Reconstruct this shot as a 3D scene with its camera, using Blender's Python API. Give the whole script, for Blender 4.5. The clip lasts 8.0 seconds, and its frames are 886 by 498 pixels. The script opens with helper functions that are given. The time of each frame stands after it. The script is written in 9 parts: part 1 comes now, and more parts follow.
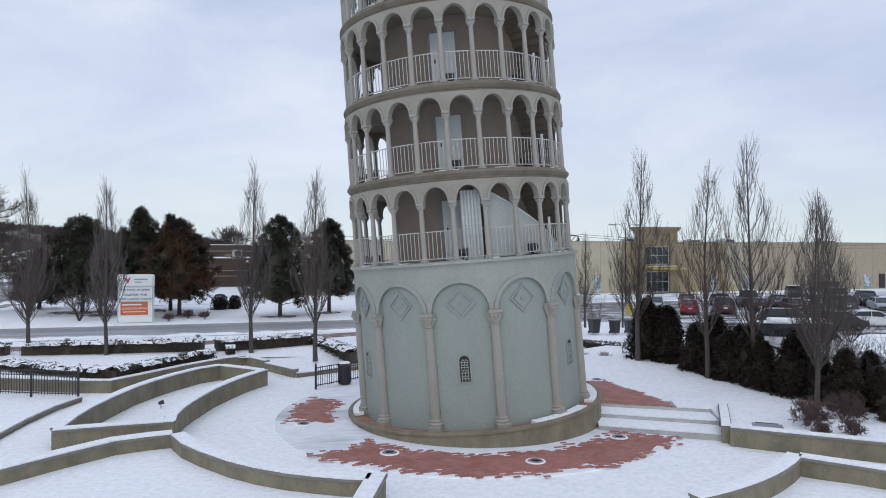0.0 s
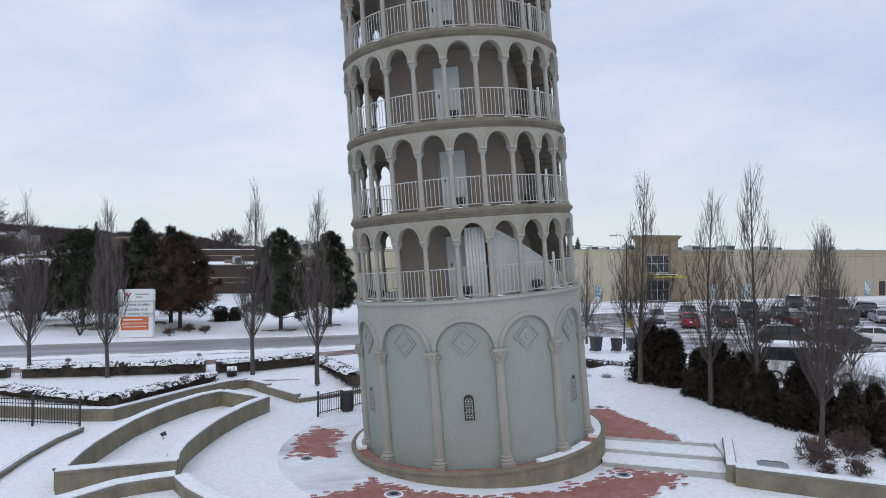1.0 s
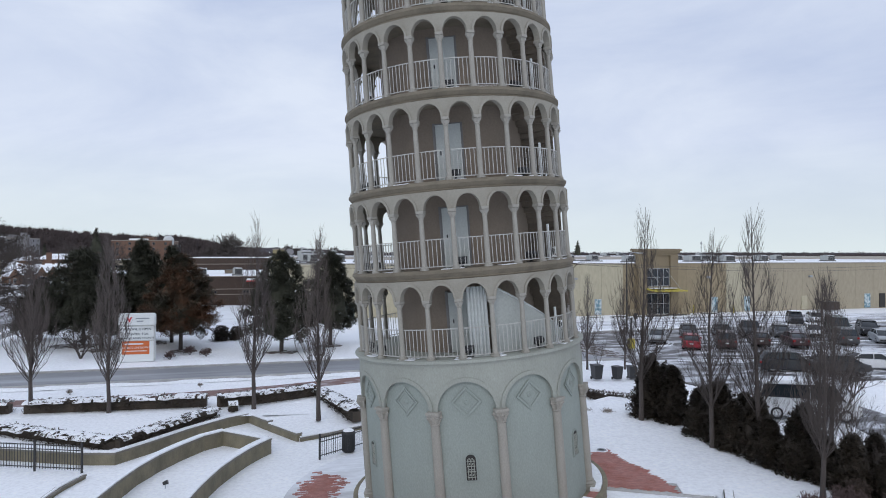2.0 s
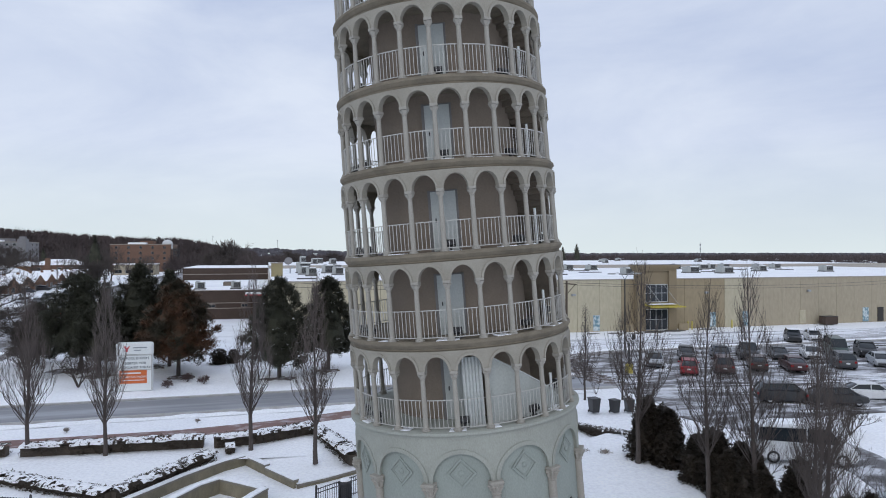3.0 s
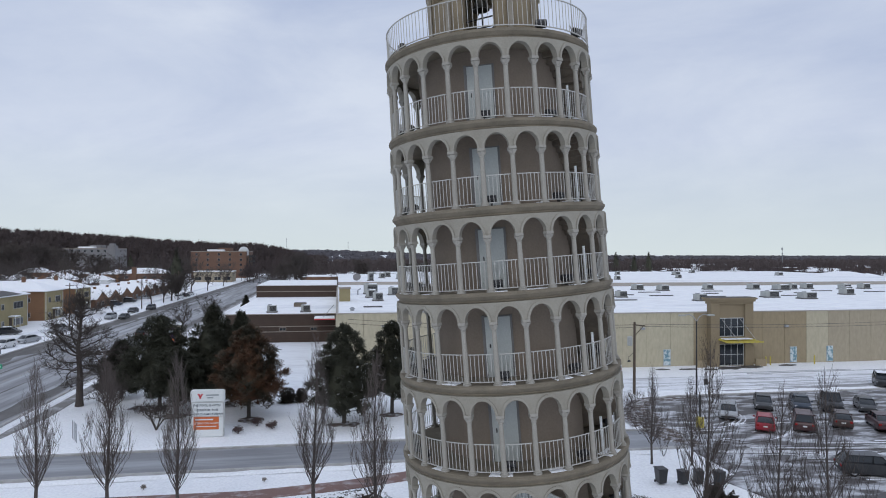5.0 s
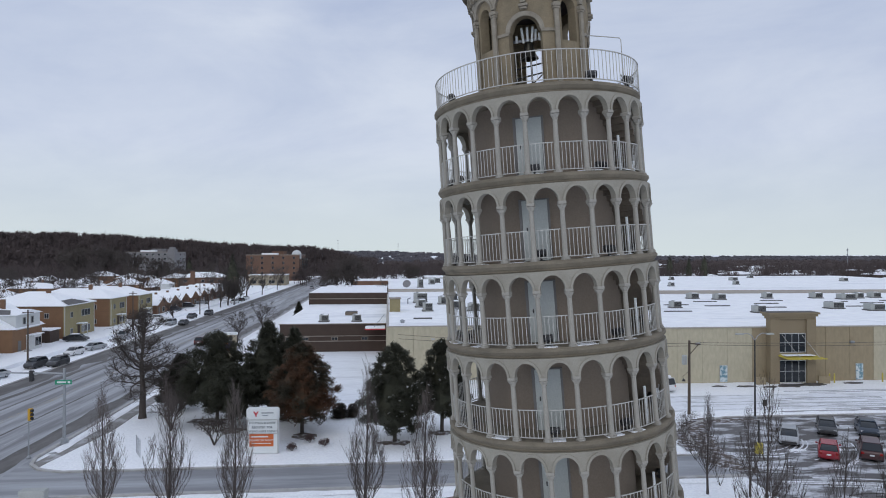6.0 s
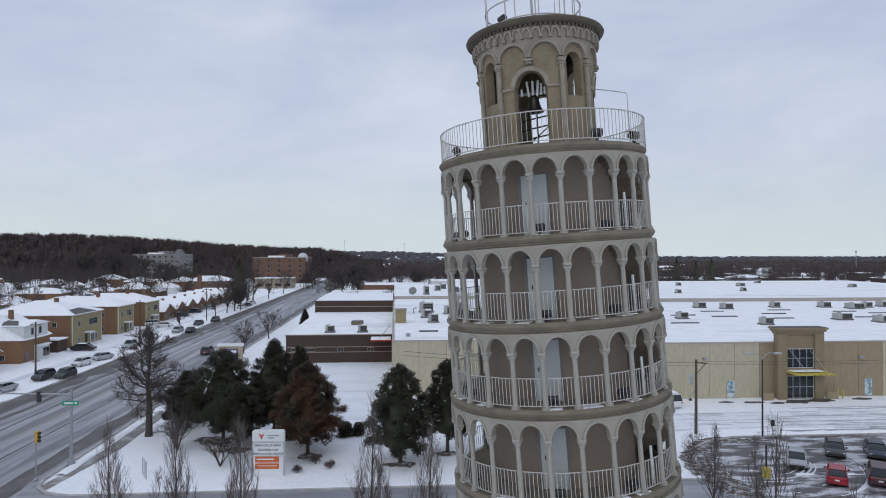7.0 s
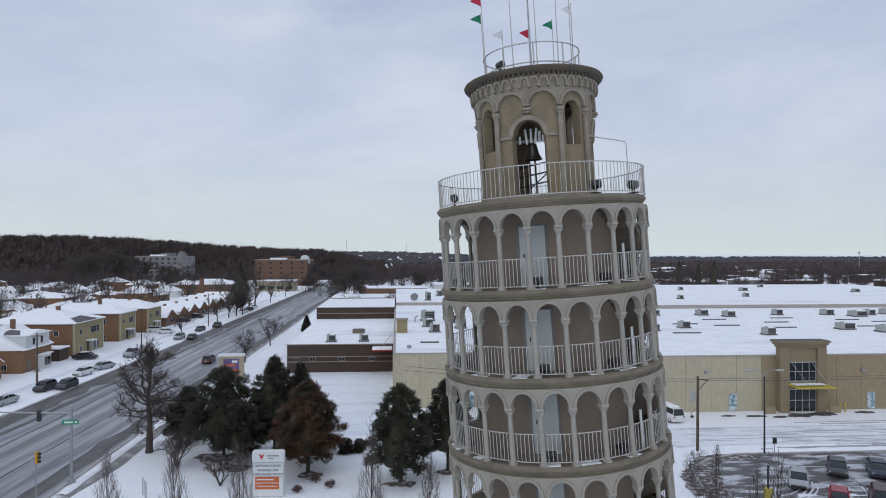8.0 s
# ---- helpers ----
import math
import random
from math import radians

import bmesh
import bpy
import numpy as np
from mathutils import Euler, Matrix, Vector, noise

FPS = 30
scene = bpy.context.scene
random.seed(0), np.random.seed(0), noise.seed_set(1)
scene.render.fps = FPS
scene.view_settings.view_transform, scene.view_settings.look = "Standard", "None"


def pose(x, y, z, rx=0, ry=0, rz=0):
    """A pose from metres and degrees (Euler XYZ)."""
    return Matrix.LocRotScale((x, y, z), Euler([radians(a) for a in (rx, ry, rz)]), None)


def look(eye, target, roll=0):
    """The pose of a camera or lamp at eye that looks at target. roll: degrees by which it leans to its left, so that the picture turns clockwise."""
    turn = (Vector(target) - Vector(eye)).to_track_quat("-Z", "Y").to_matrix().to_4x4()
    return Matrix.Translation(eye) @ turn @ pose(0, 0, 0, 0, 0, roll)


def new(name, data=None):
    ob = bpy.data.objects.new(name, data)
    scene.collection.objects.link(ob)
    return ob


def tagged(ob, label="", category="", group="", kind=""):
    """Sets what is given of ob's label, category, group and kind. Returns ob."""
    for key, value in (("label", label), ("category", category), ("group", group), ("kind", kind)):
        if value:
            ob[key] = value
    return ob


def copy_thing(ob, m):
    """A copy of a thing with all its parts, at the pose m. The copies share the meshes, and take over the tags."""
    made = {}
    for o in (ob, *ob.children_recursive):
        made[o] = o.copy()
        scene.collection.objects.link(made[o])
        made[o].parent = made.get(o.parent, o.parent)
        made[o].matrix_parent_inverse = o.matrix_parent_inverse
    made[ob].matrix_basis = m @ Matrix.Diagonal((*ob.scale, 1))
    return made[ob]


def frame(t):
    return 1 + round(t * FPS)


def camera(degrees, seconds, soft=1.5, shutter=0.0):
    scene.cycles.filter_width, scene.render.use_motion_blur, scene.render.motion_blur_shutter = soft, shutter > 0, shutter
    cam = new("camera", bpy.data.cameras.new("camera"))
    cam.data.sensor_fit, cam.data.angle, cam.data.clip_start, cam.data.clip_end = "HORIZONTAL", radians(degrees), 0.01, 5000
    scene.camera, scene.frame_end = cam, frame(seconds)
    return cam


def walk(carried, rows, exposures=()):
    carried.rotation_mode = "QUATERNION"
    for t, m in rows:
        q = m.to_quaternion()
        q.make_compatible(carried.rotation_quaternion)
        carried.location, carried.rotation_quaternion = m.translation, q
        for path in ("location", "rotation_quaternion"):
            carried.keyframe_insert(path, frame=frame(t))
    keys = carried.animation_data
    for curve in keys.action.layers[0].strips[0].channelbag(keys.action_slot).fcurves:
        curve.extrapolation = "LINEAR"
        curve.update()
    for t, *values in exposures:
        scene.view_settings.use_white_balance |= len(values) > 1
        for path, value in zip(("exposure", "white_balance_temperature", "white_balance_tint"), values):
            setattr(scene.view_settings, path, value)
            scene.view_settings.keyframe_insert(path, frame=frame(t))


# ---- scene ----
cam = camera(68.26, 8.0, soft=1.0)
PATH = [
    (0, -7.620, -23.930, 6.042, 90.44, 0.00, -14.96),
    (0.5, -7.690, -23.884, 6.585, 90.39, -0.00, -15.03),
    (1, -7.751, -23.809, 7.290, 90.38, -0.04, -15.02),
    (1.2, -7.744, -23.764, 7.628, 90.40, 0.01, -14.99),
    (2.5, -7.886, -23.880, 10.342, 90.36, -0.05, -15.07),
    (3, -7.707, -23.881, 11.525, 90.35, 0.03, -15.10),
    (3.5, -7.471, -23.860, 12.744, 90.40, 0.04, -15.05),
    (4, -7.346, -23.888, 13.864, 90.55, 0.03, -14.45),
    (4.5, -7.241, -23.835, 14.892, 90.44, 0.08, -10.94),
    (4.7, -7.217, -23.833, 15.254, 90.39, -0.01, -10.32),
    (5.8, -7.212, -23.944, 17.174, 90.39, -0.02, -5.25),
    (6, -7.233, -23.968, 17.543, 90.38, 0.01, -4.81),
    (6.5, -7.244, -23.938, 18.534, 90.40, -0.02, -4.29),
    (7, -7.176, -23.880, 19.499, 90.35, -0.02, -4.27),
    (7.5, -7.075, -23.787, 20.314, 90.31, -0.02, -4.22),
    (8, -6.999, -23.732, 21.242, 90.30, -0.02, -4.07),
]
walk(cam, [(t, pose(*p)) for t, *p in PATH], [(0.0, 0.02), (2.5, 0.01), (4.0, -0.09), (5.5, -0.165), (8.0, -0.22)])

# ---- world, sun, exposure ----
world = bpy.data.worlds.new("overcast_sky")
scene.world = world
world.use_nodes = True
wt = world.node_tree
wt.nodes.clear()
w_out = wt.nodes.new("ShaderNodeOutputWorld")
w_bg = wt.nodes.new("ShaderNodeBackground")
w_sky = wt.nodes.new("ShaderNodeTexSky")
w_sky.sky_type = 'NISHITA'
w_sky.sun_disc = False
w_sky.sun_elevation = radians(34)
w_sky.sun_rotation = radians(150)
w_sky.air_density, w_sky.dust_density = 1.0, 3.0
w_dim = wt.nodes.new("ShaderNodeVectorMath")
w_dim.operation = 'SCALE'
w_dim.inputs[3].default_value = 0.10
w_co = wt.nodes.new("ShaderNodeTexCoord")
w_map = wt.nodes.new("ShaderNodeMapping")
w_map.inputs["Scale"].default_value = (1.2, 1.0, 3.4)
w_map.inputs["Rotation"].default_value = (0.0, radians(7), radians(20))
w_noise = wt.nodes.new("ShaderNodeTexNoise")
w_noise.inputs["Scale"].default_value = 1.7
w_noise.inputs["Detail"].default_value = 7.0
w_noise.inputs["Roughness"].default_value = 0.57
w_noise.inputs["Distortion"].default_value = 0.35
w_ramp = wt.nodes.new("ShaderNodeValToRGB")
w_ramp.color_ramp.elements[0].position = 0.34
w_ramp.color_ramp.elements[0].color = (0.53, 0.615, 0.82, 1)
w_ramp.color_ramp.elements[1].position = 0.68
w_ramp.color_ramp.elements[1].color = (0.755, 0.825, 0.965, 1)
w_sep = wt.nodes.new("ShaderNodeSeparateXYZ")
w_hor = wt.nodes.new("ShaderNodeMapRange")
w_hor.inputs["From Min"].default_value, w_hor.inputs["From Max"].default_value = 0.0, 0.16
w_hor.inputs["To Min"].default_value, w_hor.inputs["To Max"].default_value = 0.9, 0.0
w_pale = wt.nodes.new("ShaderNodeMixRGB")
w_pale.inputs["Color2"].default_value = (0.79, 0.885, 0.90, 1)
w_mix = wt.nodes.new("ShaderNodeMixRGB")
w_mix.inputs["Fac"].default_value = 0.93
wt.links.new(w_co.outputs["Generated"], w_map.inputs["Vector"])
wt.links.new(w_map.outputs["Vector"], w_noise.inputs["Vector"])
wt.links.new(w_noise.outputs["Fac"], w_ramp.inputs["Fac"])
wt.links.new(w_sky.outputs["Color"], w_dim.inputs[0])
wt.links.new(w_dim.outputs["Vector"], w_mix.inputs["Color1"])
wt.links.new(w_co.outputs["Generated"], w_sep.inputs[0])
wt.links.new(w_sep.outputs["Z"], w_hor.inputs["Value"])
wt.links.new(w_hor.outputs["Result"], w_pale.inputs["Fac"])
wt.links.new(w_ramp.outputs["Color"], w_pale.inputs["Color1"])
wt.links.new(w_pale.outputs["Color"], w_mix.inputs["Color2"])
wt.links.new(w_mix.outputs["Color"], w_bg.inputs["Color"])
wt.links.new(w_bg.outputs["Background"], w_out.inputs["Surface"])
w_bg.inputs["Strength"].default_value = 1.0

sun_lamp = bpy.data.lights.new("sun", 'SUN')
sun_lamp.energy = 0.5
sun_lamp.angle = radians(25)
sun_lamp.color = (1.0, 0.96, 0.9)
sun = new("sun", sun_lamp)
sun.matrix_world = look((-30, -60, 45), (0, 0, 0))

# ---- materials ----
def mat(name, base, second=None, rough=0.8, scale=3.0, fine=30.0, amount=0.5, bump=0.15, metal=0.0, stretch=(1, 1, 1), per=0.0, lo=0.35, hi=0.7, space="Object"):
    """A surface in two colours, mixed by a coarse and a fine noise, with fine relief. per: how far pieces differ in brightness."""
    m = bpy.data.materials.new(name)
    m.use_nodes = True
    t = m.node_tree
    b = t.nodes["Principled BSDF"]
    second = second or tuple(c * 0.72 for c in base)
    co = t.nodes.new("ShaderNodeTexCoord")
    mp = t.nodes.new("ShaderNodeMapping")
    mp.inputs["Scale"].default_value = stretch
    t.links.new(co.outputs[space], mp.inputs["Vector"])
    n1, n2 = t.nodes.new("ShaderNodeTexNoise"), t.nodes.new("ShaderNodeTexNoise")
    for n, s, d in ((n1, scale, 5.0), (n2, fine, 3.0)):
        n.inputs["Scale"].default_value, n.inputs["Detail"].default_value = s, d
        n.inputs["Roughness"].default_value = 0.62
        t.links.new(mp.outputs["Vector"], n.inputs["Vector"])
    mr = t.nodes.new("ShaderNodeMapRange")
    mr.inputs["From Min"].default_value, mr.inputs["From Max"].default_value = lo, hi
    mr.inputs["To Max"].default_value = amount
    t.links.new(n1.outputs["Fac"], mr.inputs["Value"])
    mix = t.nodes.new("ShaderNodeMixRGB")
    mix.inputs["Color1"].default_value, mix.inputs["Color2"].default_value = (*base, 1), (*second, 1)
    t.links.new(mr.outputs["Result"], mix.inputs["Fac"])
    hsv = t.nodes.new("ShaderNodeHueSaturation")
    v = t.nodes.new("ShaderNodeMapRange")
    v.inputs["From Min"].default_value, v.inputs["From Max"].default_value = 0.25, 0.75
    v.inputs["To Min"].default_value, v.inputs["To Max"].default_value = 0.88, 1.12
    t.links.new(n2.outputs["Fac"], v.inputs["Value"])
    val = v.outputs["Result"]
    if per:
        info = t.nodes.new("ShaderNodeObjectInfo")
        geo = t.nodes.new("ShaderNodeNewGeometry")
        add = t.nodes.new("ShaderNodeMath")
        add.operation = 'ADD'
        t.links.new(info.outputs["Random"], add.inputs[0])
        t.links.new(geo.outputs["Random Per Island"], add.inputs[1])
        p = t.nodes.new("ShaderNodeMapRange")
        p.inputs["From Max"].default_value = 2.0
        p.inputs["To Min"].default_value, p.inputs["To Max"].default_value = 1 - per, 1 + per
        t.links.new(add.outputs[0], p.inputs["Value"])
        mul = t.nodes.new("ShaderNodeMath")
        mul.operation = 'MULTIPLY'
        t.links.new(val, mul.inputs[0])
        t.links.new(p.outputs["Result"], mul.inputs[1])
        val = mul.outputs[0]
    t.links.new(val, hsv.inputs["Value"])
    t.links.new(mix.outputs["Color"], hsv.inputs["Color"])
    t.links.new(hsv.outputs["Color"], b.inputs["Base Color"])
    b.inputs["Roughness"].default_value, b.inputs["Metallic"].default_value = rough, metal
    if bump:
        bp = t.nodes.new("ShaderNodeBump")
        bp.inputs["Strength"].default_value = bump
        bp.inputs["Distance"].default_value = 0.02
        t.links.new(n2.outputs["Fac"], bp.inputs["Height"])
        t.links.new(bp.outputs["Normal"], b.inputs["Normal"])
    return m


def glass_mat(name, base=(0.02, 0.025, 0.03), rough=0.06):
    m = bpy.data.materials.new(name)
    m.use_nodes = True
    b = m.node_tree.nodes["Principled BSDF"]
    b.inputs["Base Color"].default_value = (*base, 1)
    b.inputs["Roughness"].default_value = rough
    b.inputs["IOR"].default_value = 1.5
    return m


SNOW = mat("snow", (0.95, 0.965, 0.985), (0.87, 0.89, 0.93), 0.7, 0.35, 6.0, 0.5, 0.3)
RUT = mat("packed_snow_rut", (0.46, 0.465, 0.49), (0.30, 0.295, 0.30), 0.7, 0.6, 8.0, 0.8, 0.3, stretch=(0.2, 1, 1))
SNOW_TRACK = mat("tracked_snow", (0.85, 0.875, 0.915), (0.60, 0.62, 0.66), 0.75, 0.5, 5.0, 0.6, 0.4, stretch=(0.12, 0.9, 1), lo=0.5, hi=0.75)
SNOW_DIRTY = mat("trodden_snow", (0.84, 0.86, 0.90), (0.30, 0.29, 0.285), 0.75, 0.32, 4.0, 0.75, 0.4, stretch=(0.35, 1, 1), lo=0.5, hi=0.68)
ROAD = mat("slushy_asphalt", (0.155, 0.155, 0.163), (0.44, 0.455, 0.485), 0.5, 0.5, 5.0, 0.85, 0.2, stretch=(1.3, 0.06, 1), lo=0.40, hi=0.64)
ROAD_SIDE = mat("salted_asphalt", (0.245, 0.25, 0.265), (0.46, 0.48, 0.51), 0.55, 0.4, 6.0, 0.7, 0.2, stretch=(0.09, 1.2, 1), lo=0.45, hi=0.65)
LOT = mat("wet_lot_asphalt", (0.095, 0.088, 0.088), (0.60, 0.615, 0.65), 0.5, 0.75, 6.0, 0.95, 0.35, stretch=(0.42, 1.0, 1), lo=0.46, hi=0.59)
KERB = mat("kerb_concrete", (0.38, 0.37, 0.35), (0.6, 0.6, 0.62), 0.85, 1.2, 20, 0.6)
WALK = mat("wet_walk_concrete", (0.24, 0.23, 0.22), (0.72, 0.74, 0.78), 0.8, 0.6, 10, 0.7, lo=0.5, hi=0.7)
PAVER = mat("brick_walk", (0.22, 0.135, 0.118), (0.7, 0.7, 0.73), 0.8, 0.9, 14, 0.6, lo=0.50, hi=0.72)
BRICK_RED = mat("plaza_brick", (0.36, 0.135, 0.105), (0.50, 0.28, 0.25), 0.8, 1.4, 25, 0.6, 0.2, per=0.25)
WALL_STONE = mat("garden_wall_concrete", (0.255, 0.225, 0.155), (0.135, 0.120, 0.088), 0.9, 1.6, 22, 0.8, 0.3, stretch=(1, 1, 0.6))
COPING = mat("coping_stone", (0.24, 0.225, 0.195), (0.15, 0.14, 0.12), 0.9, 2.0, 24, 0.7, 0.25)
STUCCO = mat("sage_stucco", (0.300, 0.335, 0.305), (0.255, 0.285, 0.258), 0.85, 0.6, 30, 0.7, 0.12, stretch=(1, 1, 0.45))
TRIM = mat("pale_stucco_trim", (0.345, 0.36, 0.318), (0.27, 0.278, 0.242), 0.85, 1.0, 26, 0.7, 0.12, stretch=(1, 1, 0.5))
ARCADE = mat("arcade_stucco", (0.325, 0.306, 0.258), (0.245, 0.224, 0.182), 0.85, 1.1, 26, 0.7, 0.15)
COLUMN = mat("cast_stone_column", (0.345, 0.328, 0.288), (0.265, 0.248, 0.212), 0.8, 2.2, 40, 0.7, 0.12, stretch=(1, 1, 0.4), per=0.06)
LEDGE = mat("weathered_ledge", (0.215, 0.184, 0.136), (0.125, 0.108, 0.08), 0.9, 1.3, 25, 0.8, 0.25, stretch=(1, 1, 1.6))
# taupe wall, its colour also lowered for the weaker light behind the arcades
CORE = mat("dimmed_taupe_wall", (0.228, 0.186, 0.145), (0.18, 0.146, 0.114), 0.9, 0.8, 18, 0.6, 0.1)
BELFRY = mat("belfry_stone", (0.265, 0.215, 0.140), (0.15, 0.122, 0.082), 0.9, 1.4, 24, 0.8, 0.25)
BELFRY_TRIM = mat("belfry_trim", (0.325, 0.292, 0.236), (0.19, 0.165, 0.125), 0.85, 1.5, 28, 0.9, 0.15)
DOOR_PAINT = mat("pale_door_paint", (0.42, 0.445, 0.425), (0.36, 0.385, 0.37), 0.5, 1.0, 20, 0.4, 0.03)
JAMB = mat("dark_jamb", (0.17, 0.165, 0.16), None, 0.7, 2, 20, 0.4, 0.05)
WHITE_METAL = mat("white_painted_metal", (0.46, 0.455, 0.43), (0.36, 0.345, 0.31), 0.45, 3, 40, 0.4, 0.03)
WHITE_BOARD = mat("white_boards", (0.50, 0.525, 0.51), (0.42, 0.44, 0.43), 0.6, 1.2, 15, 0.5, 0.05)
SLUSH = mat("dark_road_slush", (0.075, 0.068, 0.062), (0.20, 0.19, 0.185), 0.6, 0.6, 6.0, 0.7, 0.3, stretch=(1, 0.2, 1), lo=0.45, hi=0.7)
BLACK_METAL = mat("black_metal", (0.026, 0.026, 0.028), (0.04, 0.04, 0.04), 0.45, 4, 40, 0.4, 0.05)
GREY_METAL = mat("galvanised_steel", (0.36, 0.38, 0.40), (0.27, 0.28, 0.29), 0.45, 3, 40, 0.5, 0.05, metal=0.4)
BRONZE = mat("bell_bronze", (0.045, 0.045, 0.04), (0.08, 0.07, 0.05), 0.4, 5, 40, 0.6, 0.1, metal=0.7)
# near-black colour that stands in for the shade inside openings
DARK = mat("interior_shade", (0.045, 0.042, 0.04), None, 0.9, 2, 20, 0.3, 0)
GLASS = glass_mat("dark_window_glass")
BARK = mat("grey_bark", (0.088, 0.073, 0.066), (0.056, 0.046, 0.042), 0.9, 3, 25, 0.6, 0.3, per=0.1)
BARK_PALE = mat("pale_twig_bark", (0.135, 0.112, 0.103), (0.09, 0.074, 0.068), 0.9, 3, 25, 0.6, 0.2, per=0.12)
BARK_DARK = mat("dark_bark", (0.075, 0.062, 0.055), (0.05, 0.04, 0.035), 0.9, 3, 25, 0.6, 0.3, per=0.1)
NEEDLE = mat("dark_green_needles", (0.062, 0.063, 0.042), (0.036, 0.038, 0.026), 0.9, 1.2, 9, 0.8, 0, per=0.3)
NEEDLE_BROWN = mat("rusty_needles", (0.128, 0.058, 0.028), (0.046, 0.043, 0.027), 0.8, 0.42, 9, 0.95, 0, per=0.3, lo=0.40, hi=0.58)
YEW = mat("winter_arborvitae", (0.052, 0.039, 0.027), (0.026, 0.021, 0.015), 0.8, 1.2, 9, 0.8, 0, per=0.3)
SHRUB_BROWN = mat("brown_shrub_leaves", (0.085, 0.058, 0.043), (0.045, 0.033, 0.026), 0.85, 1.4, 12, 0.8, 0, per=0.3)
CORNICE = mat("dark_cornice_stone", (0.12, 0.1, 0.073), (0.075, 0.065, 0.05), 0.9, 1.3, 25, 0.8, 0.25)
PANEL = mat("pale_stair_panel", (0.40, 0.42, 0.395), (0.34, 0.36, 0.335), 0.7, 0.9, 15, 0.6, 0.06)
STAIR = mat("weathered_stair_concrete", (0.20, 0.165, 0.125), (0.12, 0.10, 0.08), 0.9, 1.3, 20, 0.7, 0.15)
PALE_TWIG = mat("pale_dry_stems", (0.36, 0.32, 0.285), (0.26, 0.225, 0.20), 0.9, 4, 20, 0.6, 0, per=0.2)
ROOF_SNOW = mat("stained_roof_snow", (0.95, 0.965, 0.985), (0.52, 0.55, 0.61), 0.7, 0.09, 1.2, 0.8, 0.2, stretch=(0.35, 1.0, 1), lo=0.56, hi=0.78)
LITTER = mat("needle_litter", (0.11, 0.085, 0.07), (0.60, 0.61, 0.64), 0.9, 1.8, 14, 0.9, 0.3, lo=0.48, hi=0.62)
HEDGE = mat("dark_hedge_twigs", (0.085, 0.066, 0.05), (0.042, 0.035, 0.028), 0.85, 1.4, 12, 0.8, 0, per=0.3)
TWIG_RED = mat("reddish_twigs", (0.125, 0.085, 0.08), (0.08, 0.055, 0.05), 0.9, 4, 20, 0.6, 0, per=0.2)
MALL_CREAM = mat("cream_panel_wall", (0.475, 0.432, 0.315), (0.42, 0.38, 0.28), 0.85, 0.25, 2.5, 0.5, 0.02, stretch=(1, 1, 0.4))
MALL_TAN = mat("tan_panel_wall", (0.325, 0.265, 0.170), (0.285, 0.232, 0.150), 0.85, 0.25, 2.5, 0.5, 0.02, stretch=(1, 1, 0.4))
PYLON_TAN = mat("entry_stucco", (0.26, 0.208, 0.132), (0.22, 0.175, 0.112), 0.85, 0.4, 10, 0.5, 0.05)
MALL_GREY = mat("buff_panel_wall", (0.385, 0.335, 0.245), (0.335, 0.29, 0.212), 0.85, 0.25, 2.5, 0.5, 0.02, stretch=(1, 1, 0.4))
BROWN_BRICK = mat("dark_brown_brick", (0.072, 0.049, 0.038), (0.050, 0.035, 0.028), 0.9, 0.8, 25, 0.6, 0.2)
FASCIA = mat("fascia_band", (0.30, 0.26, 0.22), None, 0.7, 1, 10, 0.3, 0)
ROOF_TRIM = mat("roof_edge_trim", (0.40, 0.37, 0.33), None, 0.7, 1, 10, 0.3, 0)
ORANGE_BRICK = mat("orange_brick", (0.225, 0.128, 0.07), (0.175, 0.098, 0.054), 0.9, 0.8, 22, 0.6, 0.15, per=0.06)
YELLOW_BRICK = mat("yellow_brick", (0.31, 0.265, 0.145), (0.255, 0.215, 0.118), 0.9, 0.8, 22, 0.6, 0.1, per=0.06)
APT_BRICK = mat("brown_apartment_brick", (0.165, 0.096, 0.066), (0.13, 0.076, 0.054), 0.9, 0.2, 4, 0.6, 0.1)
TAN_BRICK = mat("tan_brick", (0.185, 0.105, 0.065), (0.145, 0.082, 0.052), 0.9, 0.2, 4, 0.6, 0.1)
GREY_RENDER = mat("grey_render", (0.24, 0.235, 0.24), (0.17, 0.165, 0.165), 0.9, 0.15, 4, 0.6, 0.1)
SIDING = mat("pale_siding", (0.62, 0.64, 0.64), (0.52, 0.53, 0.53), 0.7, 0.8, 14, 0.5, 0.1)
SHINGLE = mat("grey_shingle", (0.14, 0.135, 0.135), (0.08, 0.08, 0.08), 0.9, 1.5, 20, 0.6, 0.2)
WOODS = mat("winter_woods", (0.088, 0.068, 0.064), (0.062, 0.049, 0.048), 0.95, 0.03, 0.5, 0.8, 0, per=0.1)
# the same woods with distance haze mixed into the colour: paler and bluer
WOODS_HAZED = mat("haze_tinted_woods", (0.100, 0.094, 0.104), (0.082, 0.077, 0.086), 0.95, 0.02, 0.3, 0.7, 0, per=0.12)
RUBBER = mat("tyre_rubber", (0.022, 0.022, 0.024), (0.05, 0.05, 0.05), 0.85, 5, 40, 0.5, 0.05)
RIM = mat("alloy_rim", (0.42, 0.43, 0.45), None, 0.35, 5, 40, 0.3, 0, metal=0.6)
SIGN_WHITE = mat("sign_face", (0.74, 0.77, 0.77), (0.66, 0.69, 0.69), 0.5, 2, 20, 0.3, 0)
SIGN_ORANGE = mat("orange_banner", (0.60, 0.14, 0.035), (0.50, 0.11, 0.03), 0.5, 2, 20, 0.4, 0)
